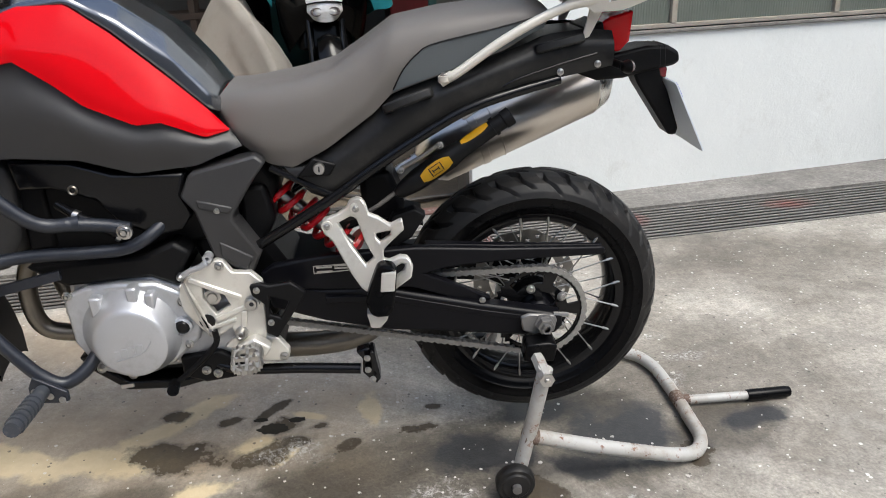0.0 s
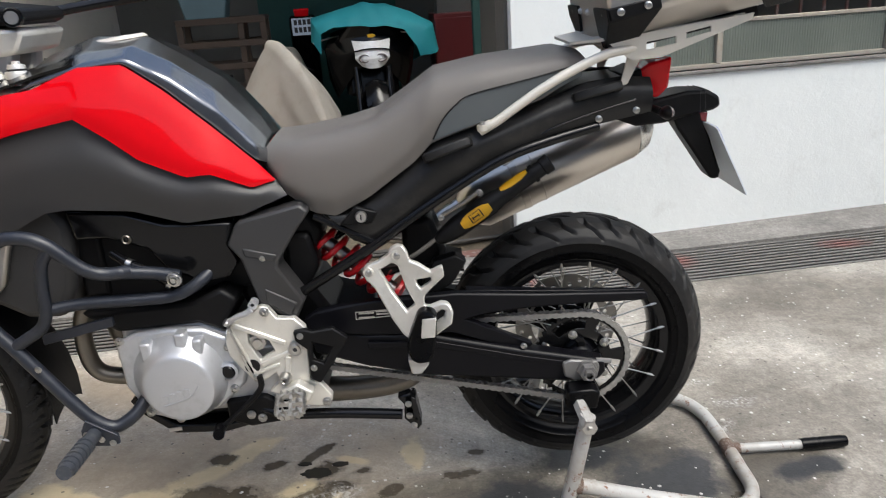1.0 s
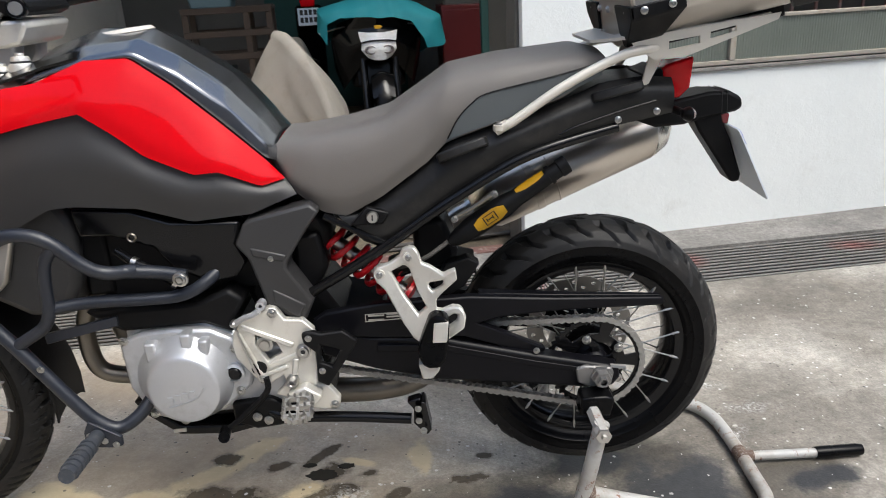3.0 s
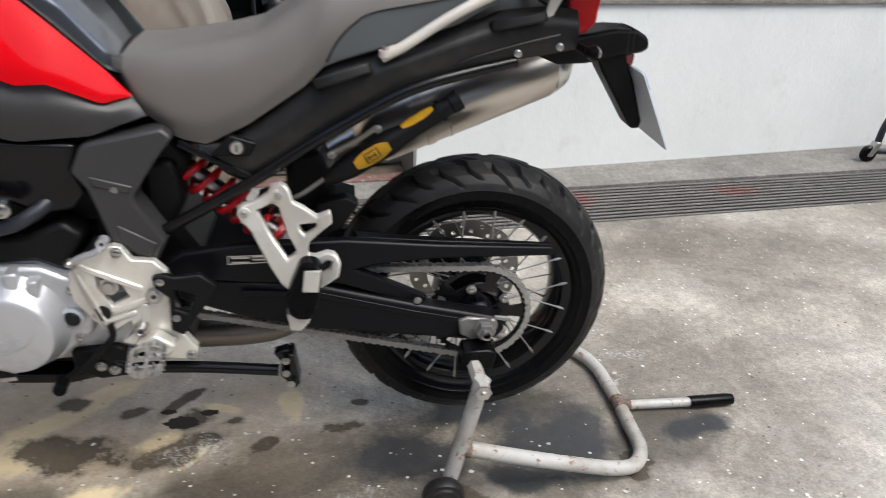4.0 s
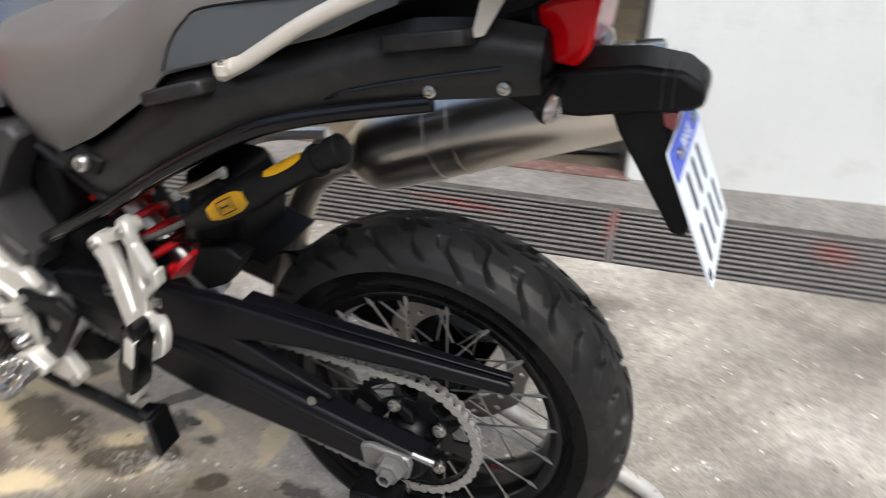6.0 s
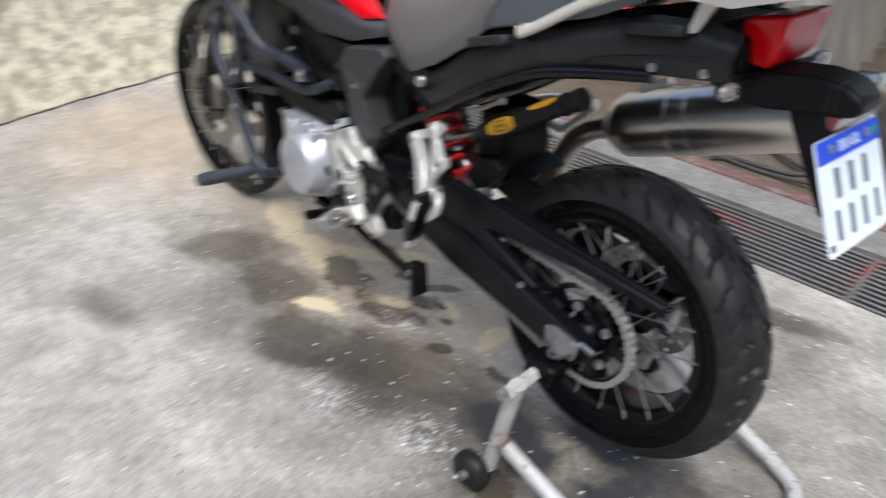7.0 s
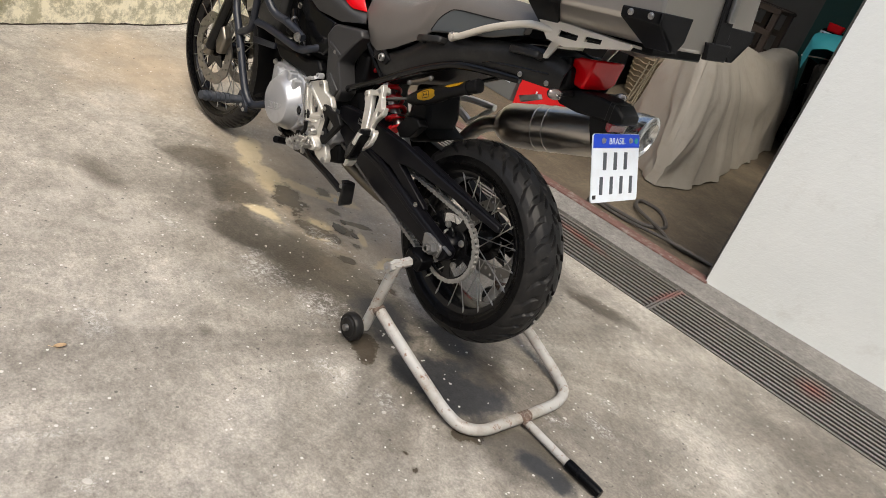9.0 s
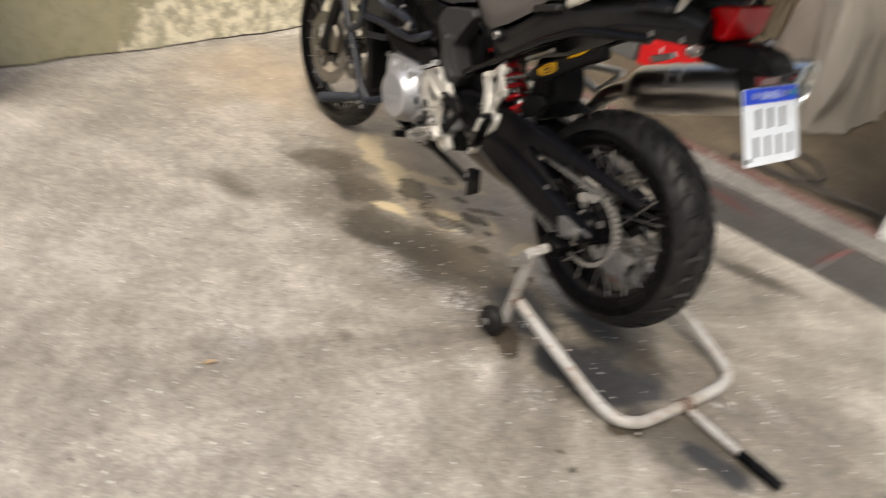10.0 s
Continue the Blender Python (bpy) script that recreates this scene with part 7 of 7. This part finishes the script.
for s in (1, -1):
    up = part("upright", tube(sp((-0.012, -0.285 * s, 0.33), (-0.035, -0.283 * s, 0.21), (-0.052, -0.28 * s, 0.125), (-0.068, -0.278 * s, 0.05)), 0.017, 18, 14), "stand_paint", stand)
    part("weld", rod(*sp((-0.058, -0.277 * s, 0.148), (-0.026, -0.275 * s, 0.140)), 0.0198, 14), "rust", stand)
    part("arm", tube(sp((-0.02, -0.215 * s, 0.325), (-0.014, -0.315 * s, 0.318)), 0.0155, 4, 6, smooth=False), "stand_paint", stand)
    part("end_bolt", lathe([(0, 0.012), (0.006, 0.012), (0.007, 0.004), (0.017, 0.004), (0.0175, 0), (0, 0)], 6, Matrix.Translation(sp((-0.0145, -0.315 * s, 0.318))[0]) @ pose(0, 0, 0, 0, 0, 180 if s == 1 else 0)), "steel", stand)
    part("support_block", slab([(-0.25, 0.315), (-0.18, 0.31), (-0.172, 0.352), (-0.19, 0.36), (-0.245, 0.358)], -0.23 * s, -0.178 * s), "rubber", stand, "black rubber support block", bevel=0.005)
    wl = part("wheel", lathe([(0.012, 0), (0.03, 0.002), (0.034, 0.006), (0.042, 0.006), (0.046, 0.012), (0.046, 0.03), (0.042, 0.036), (0.034, 0.036), (0.03, 0.034), (0.012, 0.034)], 28, Matrix.Translation(sp((-0.084, -0.318 * s - 0.017, 0.0465))[0]), close=True), "tread_rubber", stand, "small dusty black rubber wheel")
    part("wheel_bolt", rod(*sp((-0.084, -0.345 * s, 0.0465), (-0.08, -0.27 * s, 0.05)), 0.011, 10), "dull_alloy", wl)

# ---- things in the garage ----
def covered_bike():
    """A cloth hung over a parked motorcycle: a peak over the front, a saddle, a second hump, folds fanning to the hem."""
    t = thing("covered_motorcycle", "parked motorcycle under a dusty beige cloth cover", "motorcycle cover")
    t.matrix_basis = BUILD @ Matrix.Translation((-0.80, 2.6, 0))
    # along, middle, height, half width of the ridge, hem on the near and far side
    cuts = [(0.05, 0.24, 0.35, 0.02, 0.08, 0.03), (0.12, 0.20, 0.58, 0.03, 0.16, 0.05), (0.25, 0.12, 0.78, 0.04, 0.27, 0.16), (0.45, 0.02, 0.92, 0.05, 0.38, 0.28), (0.70, -0.07, 0.985, 0.055, 0.46, 0.34), (0.95, -0.09, 0.95, 0.05, 0.46, 0.34),
            (1.25, -0.11, 0.87, 0.07, 0.43, 0.28), (1.6, -0.11, 0.81, 0.10, 0.40, 0.28), (2.0, -0.11, 0.76, 0.11, 0.34, 0.26), (2.3, -0.10, 0.80, 0.11, 0.29, 0.24), (2.5, -0.10, 0.83, 0.10, 0.27, 0.22), (2.68, -0.10, 0.78, 0.08, 0.22, 0.20), (2.75, -0.10, 0.5, 0.05, 0.16, 0.14)]
    rows = [spline([(c[0], c[1], c[2]) for c in cuts], 66), spline([(c[3], c[4], c[5]) for c in cuts], 66)]
    bm = bmesh.new()
    grid = []
    m = 26
    for i, (a, w) in enumerate(zip(*rows)):
        line = []
        for j in range(-m, m + 1):
            f = abs(j) / m
            side = 1 if j > 0 else -1
            hem = w.y if j > 0 else w.z
            ridge = w.x
            g = min(1.0, f / 0.16)
            if f < 0.16:
                x, z = side * ridge * math.sin(g * math.pi / 2), a.z - 0.05 * (1 - math.cos(g * math.pi / 2))
            else:
                q = (f - 0.16) / 0.84
                x = side * (ridge + (hem - ridge) * (0.55 * (1 - (1 - min(1.0, q / 0.4)) ** 1.5) + 0.45 * q ** 1.5))
                z = (a.z - 0.05) * (1 - q) + 0.008
            drop = max(0.0, f - 0.1)
            away = a.x - 0.75 if a.x < 1.7 else a.x - 2.45
            fan = math.atan2(away, drop + 0.25)
            fold = 0.5 * math.sin(fan * 13 + 2.2 * noise.noise((a.x * 2.0, f * 1.5, side))) + 0.35 * math.sin(fan * 29 + 3.0 * noise.noise((a.x * 3.0, f * 2.0, side + 5)))
            fold += 0.8 * noise.noise((a.x * 5, f * 4, side * 3))
            x += side * 0.036 * fold * drop ** 0.7
            z += 0.012 * noise.noise((a.x * 9, f * 6, side)) * (1 - f) + 0.03 * max(0.0, noise.noise((a.x * 4, side, 2))) * f
            y = a.x + 0.02 * noise.noise((f * 5, a.x * 3, 7)) * f - (0.04 * f if i < 6 else 0)
            line.append(bm.verts.new((a.y + x, y, max(0.006, z))))
        grid.append(line)
    for p, q in zip(grid, grid[1:]):
        for j in range(2 * m):
            bm.faces.new((p[j], p[j + 1], q[j + 1], q[j]))
    bm.faces.new(grid[0])
    bm.faces.new(grid[-1][::-1])
    part("cloth", bm, "tarp", t)
    for y in (0.75, 2.25):
        part("wheel", lathe([(0.20, -0.04), (0.27, -0.045), (0.295, 0), (0.27, 0.045), (0.20, 0.04)], 28, Matrix.Translation((-0.03, y, 0.296)) @ pose(0, 0, 0, 0, 0, 90), close=True), "rubber", t)


covered_bike()


def black_bike():
    b = thing("black_motorcycle", "black faired motorcycle with a clear headlamp in the dark garage", "motorcycle")
    b.matrix_basis = BUILD @ Matrix.Translation((-0.19, 4.68, 0)) @ Matrix.Diagonal((1.36, 1.0, 0.915, 1.0))
    left = [[(-0.02, -0.06, 1.09), (-0.02, -0.05, 0.98), (-0.02, -0.10, 0.86), (-0.02, -0.06, 0.72)], [(-0.12, -0.02, 1.07), (-0.15, 0.0, 0.96), (-0.13, -0.04, 0.84), (-0.08, -0.02, 0.70)], [(-0.22, 0.10, 1.02), (-0.26, 0.10, 0.90), (-0.24, 0.10, 0.72), (-0.20, 0.14, 0.48)], [(-0.22, 0.30, 0.98), (-0.27, 0.32, 0.84), (-0.26, 0.36, 0.60), (-0.22, 0.38, 0.40)]]
    right = [[(-x, y, z) for x, y, z in r] for r in left]
    part("fairing", skin(list(reversed(left)) + right, 24, 4, thick=0.006), "gloss_black", b, "gloss black front fairing")
    lamp = part("headlamp", skin([[(-0.115, -0.09, 0.955), (-0.105, -0.115, 0.88), (-0.098, -0.125, 0.84)], [(-0.05, -0.135, 0.945), (-0.04, -0.155, 0.89), (-0.045, -0.165, 0.865)], [(0.05, -0.135, 0.945), (0.04, -0.155, 0.89), (0.045, -0.165, 0.865)], [(0.115, -0.09, 0.955), (0.105, -0.115, 0.88), (0.098, -0.125, 0.84)]], 12, 5, thick=0.004), "headlamp", b, "clear glass headlamp")
    part("lower_lens", skin([[(-0.100, -0.120, 0.855), (-0.104, -0.125, 0.80), (-0.07, -0.12, 0.735)], [(-0.045, -0.165, 0.868), (-0.045, -0.180, 0.80), (-0.03, -0.165, 0.715)], [(0.045, -0.165, 0.868), (0.045, -0.180, 0.80), (0.03, -0.165, 0.715)], [(0.100, -0.120, 0.855), (0.104, -0.125, 0.80), (0.07, -0.12, 0.735)]], 14, 6, thick=0.004), "headlamp", lamp)
    for x in (-0.05, 0.05):
        part("lamp_bowl", lathe([(0.034, 0.02), (0.036, -0.004), (0.030, -0.010), (0.018, 0.012), (0, 0.018)], 22, Matrix.Translation((x, -0.172, 0.80))), "clear_lens", lamp)
    part("lamp_brow", tube([(-0.10, -0.13, 0.862), (-0.045, -0.172, 0.878), (0.045, -0.172, 0.878), (0.10, -0.13, 0.862)], 0.007, 12, 8), "gloss_black", lamp)
    part("badge", slab([(-0.02, 1.0), (0.012, 1.005), (0.03, 0.99), (0.01, 0.972), (-0.018, 0.975)], -0.135, -0.125), "yellow_label", b)
    part("wheel", lathe([(0.20, -0.04), (0.26, -0.05), (0.285, -0.035), (0.297, 0), (0.285, 0.035), (0.26, 0.05), (0.20, 0.04)], 36, Matrix.Translation((0, -0.16, 0.297)) @ pose(0, 0, 0, 0, 0, 90), close=True), "rubber", b)
    part("mudguard", skin([[(-0.065, -0.40 + 0.04 * k, 0.42 + 0.17 * math.sin(k / 8 * math.pi)) for k in range(9)], [(0, -0.41 + 0.04 * k, 0.45 + 0.18 * math.sin(k / 8 * math.pi)) for k in range(9)], [(0.065, -0.40 + 0.04 * k, 0.42 + 0.17 * math.sin(k / 8 * math.pi)) for k in range(9)]], 12, 4, thick=0.004), "gloss_black", b)
    for s in (-1, 1):
        part("fork_leg", rod((s * 0.095, -0.16, 0.30), (s * 0.095, 0.02, 0.78), 0.022, 14), "gloss_black", b)
        part("lever", tube([(s * 0.16, 0.05, 1.0), (s * 0.24, -0.02, 0.985), (s * 0.34, -0.03, 0.95)], 0.006, 8, 8), "steel", b)
    part("body", slab([(0.1, 0.45), (0.2, 0.98), (1.2, 0.82), (1.3, 0.70), (0.9, 0.35)], -0.16, 0.16, m=Matrix(((0, 1, 0, 0), (1, 0, 0, 0), (0, 0, 1, 0), (0, 0, 0, 1)))), "gloss_black", b, bevel=0.03)
    part("rear_tyre", lathe([(0.20, -0.05), (0.27, -0.055), (0.295, 0), (0.27, 0.055), (0.20, 0.05)], 32, Matrix.Translation((0, 1.15, 0.296)) @ pose(0, 0, 0, 0, 0, 90), close=True), "rubber", b)
    # its cloth, thrown over the handlebar and seat
    c = thing("teal_cloth_cover", "teal cloth thrown over the handlebar of the black motorcycle", "cloth")
    c.matrix_basis = BUILD @ Matrix.Translation((-0.19, 4.68, 0)) @ Matrix.Diagonal((1.36, 1.0, 0.915, 1.0))
    front_hem = [(-0.30, -0.09, 0.86), (-0.29, -0.11, 1.03), (-0.21, -0.13, 1.08), (-0.05, -0.15, 1.075), (0.10, -0.14, 1.06), (0.20, -0.12, 1.02), (0.27, -0.11, 0.88), (0.29, -0.09, 0.78)]
    brow = [(-0.335, -0.04, 0.94), (-0.325, -0.06, 1.12), (-0.22, -0.07, 1.155), (-0.05, -0.08, 1.175), (0.10, -0.07, 1.15), (0.24, -0.06, 1.105), (0.36, -0.05, 1.02), (0.39, -0.02, 0.80)]
    crown = [(-0.35, 0.12, 0.95), (-0.34, 0.10, 1.16), (-0.22, 0.08, 1.20), (-0.03, 0.08, 1.27), (0.11, 0.08, 1.24), (0.26, 0.10, 1.16), (0.39, 0.12, 1.06), (0.42, 0.14, 0.82)]
    back = [(x * 0.9, y + 0.40, z - 0.07) for x, y, z in crown]
    tail_end = [(x * 0.7, y + 0.85, z - 0.20) for x, y, z in crown]
    rails = [front_hem, brow, crown, back, tail_end]
    bm = skin(rails, 64, 8)
    for v in bm.verts:
        v.co += Vector((0, 0.012, 0.010)) * noise.noise((v.co.x * 14, v.co.y * 5, v.co.z * 7)) + Vector((0, 0.010, 0)) * math.sin(v.co.x * 55 + 3 * noise.noise((v.co.x * 4, v.co.z * 4, 0)))
    bmesh.ops.recalc_face_normals(bm, faces=bm.faces)
    bmesh.ops.solidify(bm, geom=bm.faces[:], thickness=0.004)
    part("cloth", bm, "teal_cloth", c)


black_bike()


def rear_bike():
    b = thing("parked_motorcycle", "dark parked motorcycle with red tail lamp at the garage back", "motorcycle")
    b.matrix_basis = BUILD @ Matrix.Translation((-0.745, 5.55, 0))
    YX = Matrix(((0, 1, 0, 0), (1, 0, 0, 0), (0, 0, 1, 0), (0, 0, 0, 1)))
    part("body", slab([(0.0, 0.98), (0.05, 1.08), (0.6, 0.95), (1.1, 1.0), (1.2, 0.7), (0.5, 0.35), (0.25, 0.5)], -0.12, 0.12, m=YX), "gloss_black", b, bevel=0.03)
    part("tail_lamp", slab([(-0.06, 1.06), (0.06, 1.06), (0.07, 1.13), (-0.07, 1.13)], -0.03, 0.03), "tail_red", b, bevel=0.01)
    p = part("number_plate", box((-0.095, -0.05, 0.90), (0.095, -0.045, 1.05)), "plate_white", b, "pale number plate")
    for z in (0.99, 0.925):
        for k in range(4):
            part("character_bar", box((-0.075 + 0.04 * k, -0.053, z), (-0.047 + 0.04 * k, -0.0505, z + 0.045)), "ink", p)
    part("rear_tyre", lathe([(0.20, -0.05), (0.27, -0.055), (0.295, 0), (0.27, 0.055), (0.20, 0.05)], 28, Matrix.Translation((0, 0.2, 0.296)) @ pose(0, 0, 0, 0, 0, 90), close=True), "rubber", b)
    part("front_tyre", lathe([(0.20, -0.04), (0.27, -0.045), (0.295, 0), (0.27, 0.045), (0.20, 0.04)], 28, Matrix.Translation((0, 1.4, 0.296)) @ pose(0, 0, 0, 0, 0, 90), close=True), "rubber", b)


rear_bike()


def wooden_rack():
    r = thing("wooden_rack", "rough wooden rack with rungs against the garage wall", "rack")
    r.matrix_basis = BUILD @ Matrix.Translation((-1.46, 4.85, 0))
    for x in (-0.24, 0.24, 0.42):
        for y in (0, 0.35):
            part("post", box((x - 0.025, y - 0.02, 0), (x + 0.025, y + 0.02, 1.08)), "wood", r, bevel=0.004)
    for z in (0.3, 0.5, 0.7, 0.88, 1.06):
        part("rung", box((-0.26, -0.03, z), (0.44, -0.01, z + 0.05)), "wood", r, bevel=0.003)
        part("rung", box((-0.26, 0.36, z), (0.44, 0.38, z + 0.05)), "wood", r, bevel=0.003)
    part("shelf", box((-0.27, -0.03, 1.08), (0.45, 0.39, 1.10)), "wood", r)
    c = thing("plastic_crate", "grey-blue plastic crate on the wooden rack", "crate")
    c.matrix_basis = BUILD @ Matrix.Translation((-1.49, 5.0, 1.10))
    part("crate_body", slab([(-0.16, 0), (0.16, 0), (0.20, 0.22), (-0.20, 0.22)], -0.14, 0.14), "blue_plastic", c, bevel=0.015)
    part("crate_rim", box((-0.21, -0.15, 0.205), (0.21, 0.15, 0.235)), "blue_plastic", c, bevel=0.006)


wooden_rack()

cab = thing("red_cabinet", "dull red metal cabinet at the back of the garage", "cabinet")
cab.matrix_basis = BUILD @ Matrix.Translation((0.60, 5.1, 0))
part("cabinet_body", box((-0.2, 0, 0), (0.2, 0.35, 1.02)), "red_cabinet", cab, bevel=0.01)
part("door", box((-0.19, -0.012, 0.05), (0.19, -0.001, 0.98)), "red_cabinet", cab, bevel=0.004)
post = thing("green_post", "green painted timber post inside the garage", "post")
post.matrix_basis = BUILD @ Matrix.Translation((0.66, 4.5, 0))
part("post_body", box((-0.03, -0.03, 0), (0.03, 0.03, 3.5)), "teal_wall", post, bevel=0.004)
sticks = thing("cane_bundle", "bundle of thin bamboo canes leaning in the garage", "canes")
sticks.matrix_basis = BUILD @ Matrix.Translation((-1.62, 4.35, 0))
random.seed(4)
for k in range(9):
    x = 0.02 * k - 0.08
    part("cane", rod((x + random.uniform(-0.03, 0.03), random.uniform(-0.03, 0.03), 0.0), (x * 1.4 + random.uniform(-0.05, 0.05), 0.15, 0.42 + random.uniform(-0.1, 0.1)), 0.008, 6), "bamboo", sticks)


def wicker_basket():
    w = thing("wicker_basket", "worn beige wicker basket among the garage clutter", "basket")
    w.matrix_basis = BUILD @ Matrix.Translation((-1.80, 4.72, 0))
    part("basket_body", lathe([(0, 0.005), (0.14, 0.005), (0.15, 0.02), (0.19, 0.34), (0.205, 0.36), (0.195, 0.375), (0.18, 0.36), (0.135, 0.04), (0, 0.04)], 28, pose(0, 0, 0, 90, 0, 0)), "wicker", w)
    for k in range(7):
        z = 0.04 + 0.046 * k
        r = 0.152 + 0.122 * (z - 0.02)
        ring = [(r * math.cos(a), r * math.sin(a), z + 0.006 * math.sin(9 * a + k)) for a in (2 * math.pi * i / 36 for i in range(37))]
        part("withe", tube(ring, 0.008, 72, 6), "wicker", w)


def storage_box(u, v, turn, sx, sy, sz):
    b = thing("storage_box", "black plastic storage box on the dark garage floor", "box", group="boxes at the garage back")
    b.matrix_basis = BUILD @ Matrix.Translation((u, v, 0)) @ Matrix.Rotation(radians(turn), 4, "Z")
    part("box_body", slab([(-sx * 0.92, 0), (sx * 0.92, 0), (sx, sz), (-sx, sz)], -sy, sy), "black_plastic", b, bevel=0.012)
    part("lid", box((-sx - 0.012, -sy - 0.012, sz), (sx + 0.012, sy + 0.012, sz + 0.03)), "black_plastic", b, bevel=0.008)


def carton(name, label, x, y, turn, sx, sy, sz, material, marks):
    """A lidded cardboard box with a few plain bars of print on its faces."""
    b = thing(name, label, "carton", group="cartons by the garage door", at=(x, y, 0), turn=turn)
    part("carton_body", box((-sx, -sy, 0.001), (sx, sy, sz)), material, b, bevel=0.004)
    part("lid", box((-sx - 0.004, -sy - 0.004, sz - 0.07), (sx + 0.004, sy + 0.004, sz + 0.004)), material, b, bevel=0.004)
    for x0, x1, z0, z1 in marks:
        part("print_bar", box((x0 * sx, -sy - 0.006, z0), (x1 * sx, -sy - 0.0035, z1)), "plate_white", b)
        part("print_bar", box((sx + 0.0035, x0 * sy, z0), (sx + 0.006, x1 * sy, z1)), "plate_white", b)


carton("red_carton", "red cardboard carton with pale print just inside the garage", -1.86, 2.56, 8, 0.22, 0.16, 0.32, "red_spring", ((-0.3, -0.25, 0.12, 0.16),))
carton("grey_carton", "grey cardboard carton with white print beside a red one", -2.27, 2.52, 4, 0.16, 0.15, 0.26, "grey_card", ((-0.6, 0.5, 0.15, 0.165), (-0.4, 0.7, 0.115, 0.13)))
wicker_basket()
for spec in ((-2.25, 4.75, 12, 0.22, 0.20, 0.42), (-2.30, 5.35, -6, 0.26, 0.24, 0.62), (-1.72, 5.45, 4, 0.28, 0.22, 0.55), (-1.32, 5.55, -8, 0.22, 0.2, 0.4)):
    storage_box(*spec)
hose = thing("black_cable", "loop of black cable lying on the garage threshold", "cable")
CZ = 0.011
part("cable_run", tube([(-0.74, 1.70, CZ + 0.005), (-0.70, 1.78, CZ), (-0.58, 1.80, CZ + 0.004), (-0.45, 1.86, CZ), (-0.40, 2.0, CZ), (-0.55, 2.16, CZ), (-0.68, 2.14, CZ), (-0.60, 1.98, CZ + 0.014), (-0.40, 1.90, CZ + 0.016), (-0.22, 1.86, CZ), (-0.05, 1.92, CZ), (0.15, 2.0, CZ)], 0.0105, 72, 8), "cable", hose)
part("cable_run", tube([(-0.76, 1.74, CZ + 0.004), (-0.55, 1.76, CZ), (-0.3, 1.80, CZ + 0.02), (-0.12, 1.87, CZ + 0.014), (0.1, 1.93, CZ)], 0.009, 40, 8), "cable", hose)

trolley = thing("trolley", "black wheeled trolley leg with a small caster by the wall", "trolley", at=(2.47, 1.93, 0))
part("caster_wheel", lathe([(0.012, -0.016), (0.036, -0.016), (0.044, -0.008), (0.044, 0.008), (0.036, 0.016), (0.012, 0.016)], 24, Matrix.Translation((0, 0, 0.046)), close=True), "rubber", trolley)
part("caster_fork", slab([(-0.014, 0.035), (0.014, 0.035), (0.05, 0.11), (0.02, 0.115)], -0.024, 0.024), "steel", trolley, bevel=0.004)
part("trolley_leg", tube([(0.035, 0, 0.10), (0.05, 0.0, 0.20), (0.10, 0.0, 0.30), (0.22, 0.0, 0.36), (0.5, 0.0, 0.38)], 0.018, 24, 10), "bar_black", trolley)
part("trolley_leg", tube([(0.03, 0, 0.06), (0.25, 0.0, 0.055), (0.6, 0.0, 0.055)], 0.016, 8, 10), "bar_black", trolley)
part("trolley_foot", lathe([(0.012, -0.016), (0.036, -0.016), (0.044, -0.008), (0.044, 0.008), (0.036, 0.016), (0.012, 0.016)], 24, Matrix.Translation((0.6, 0, 0.046)), close=True), "rubber", trolley)
part("trolley_post", tube([(0.5, 0, 0.38), (0.6, 0, 0.30), (0.6, 0, 0.05)], 0.016, 12, 10), "bar_black", trolley)


# ---- litter on the floor ----
def dry_leaf():
    leaf = thing("dry_leaf", "small dry tan leaf lying on the concrete floor", "leaf", at=(-0.268, -1.107, 0.0), turn=70)
    bm = bmesh.new()
    rows = []
    for i in range(9):
        t = i / 8
        w = 0.008 * math.sin(math.pi * t) ** 0.8 + 0.0006
        rows.append([bm.verts.new((0.030 * (t - 0.5), w * k, 0.002 + 0.006 * t * t + 0.005 * abs(k))) for k in (-1, -0.5, 0, 0.5, 1)])
    for a, b in zip(rows, rows[1:]):
        for k in range(4):
            bm.faces.new((a[k], a[k + 1], b[k + 1], b[k]))
    bmesh.ops.solidify(bm, geom=bm.faces[:], thickness=0.0008)
    part("blade", bm, "leaf", leaf)
    part("stalk", tube([(-0.0145, 0, 0.0025), (-0.022, 0.002, 0.002), (-0.028, 0.005, 0.002)], 0.0008, 6, 5), "leaf", leaf)


def plaster_chip(x, y, r, seed):
    chip = thing("plaster_chip", "flat whitish chip of plaster on the concrete floor", "chip", group="chips on the floor", at=(x, y, 0.0), turn=seed * 40)
    ring = [(r * (1 + 0.35 * noise.noise((k * 1.3, seed, 0))) * math.cos(k * 0.6283), 0.7 * r * (1 + 0.35 * noise.noise((k * 1.1, seed, 4))) * math.sin(k * 0.6283)) for k in range(10)]
    part("flake", sheet(ring, 0.004, 0.0035), "chalk_chip", chip, bevel=0.001)


dry_leaf()
for spot in ((0.186, -1.177, 0.012, 1), (-0.82, -0.60, 0.010, 2), (0.34, -0.29, 0.007, 3), (-0.62, -0.33, 0.006, 4), (0.47, 0.16, 0.008, 5), (0.24, -0.40, 0.007, 6)):
    plaster_chip(*spot)
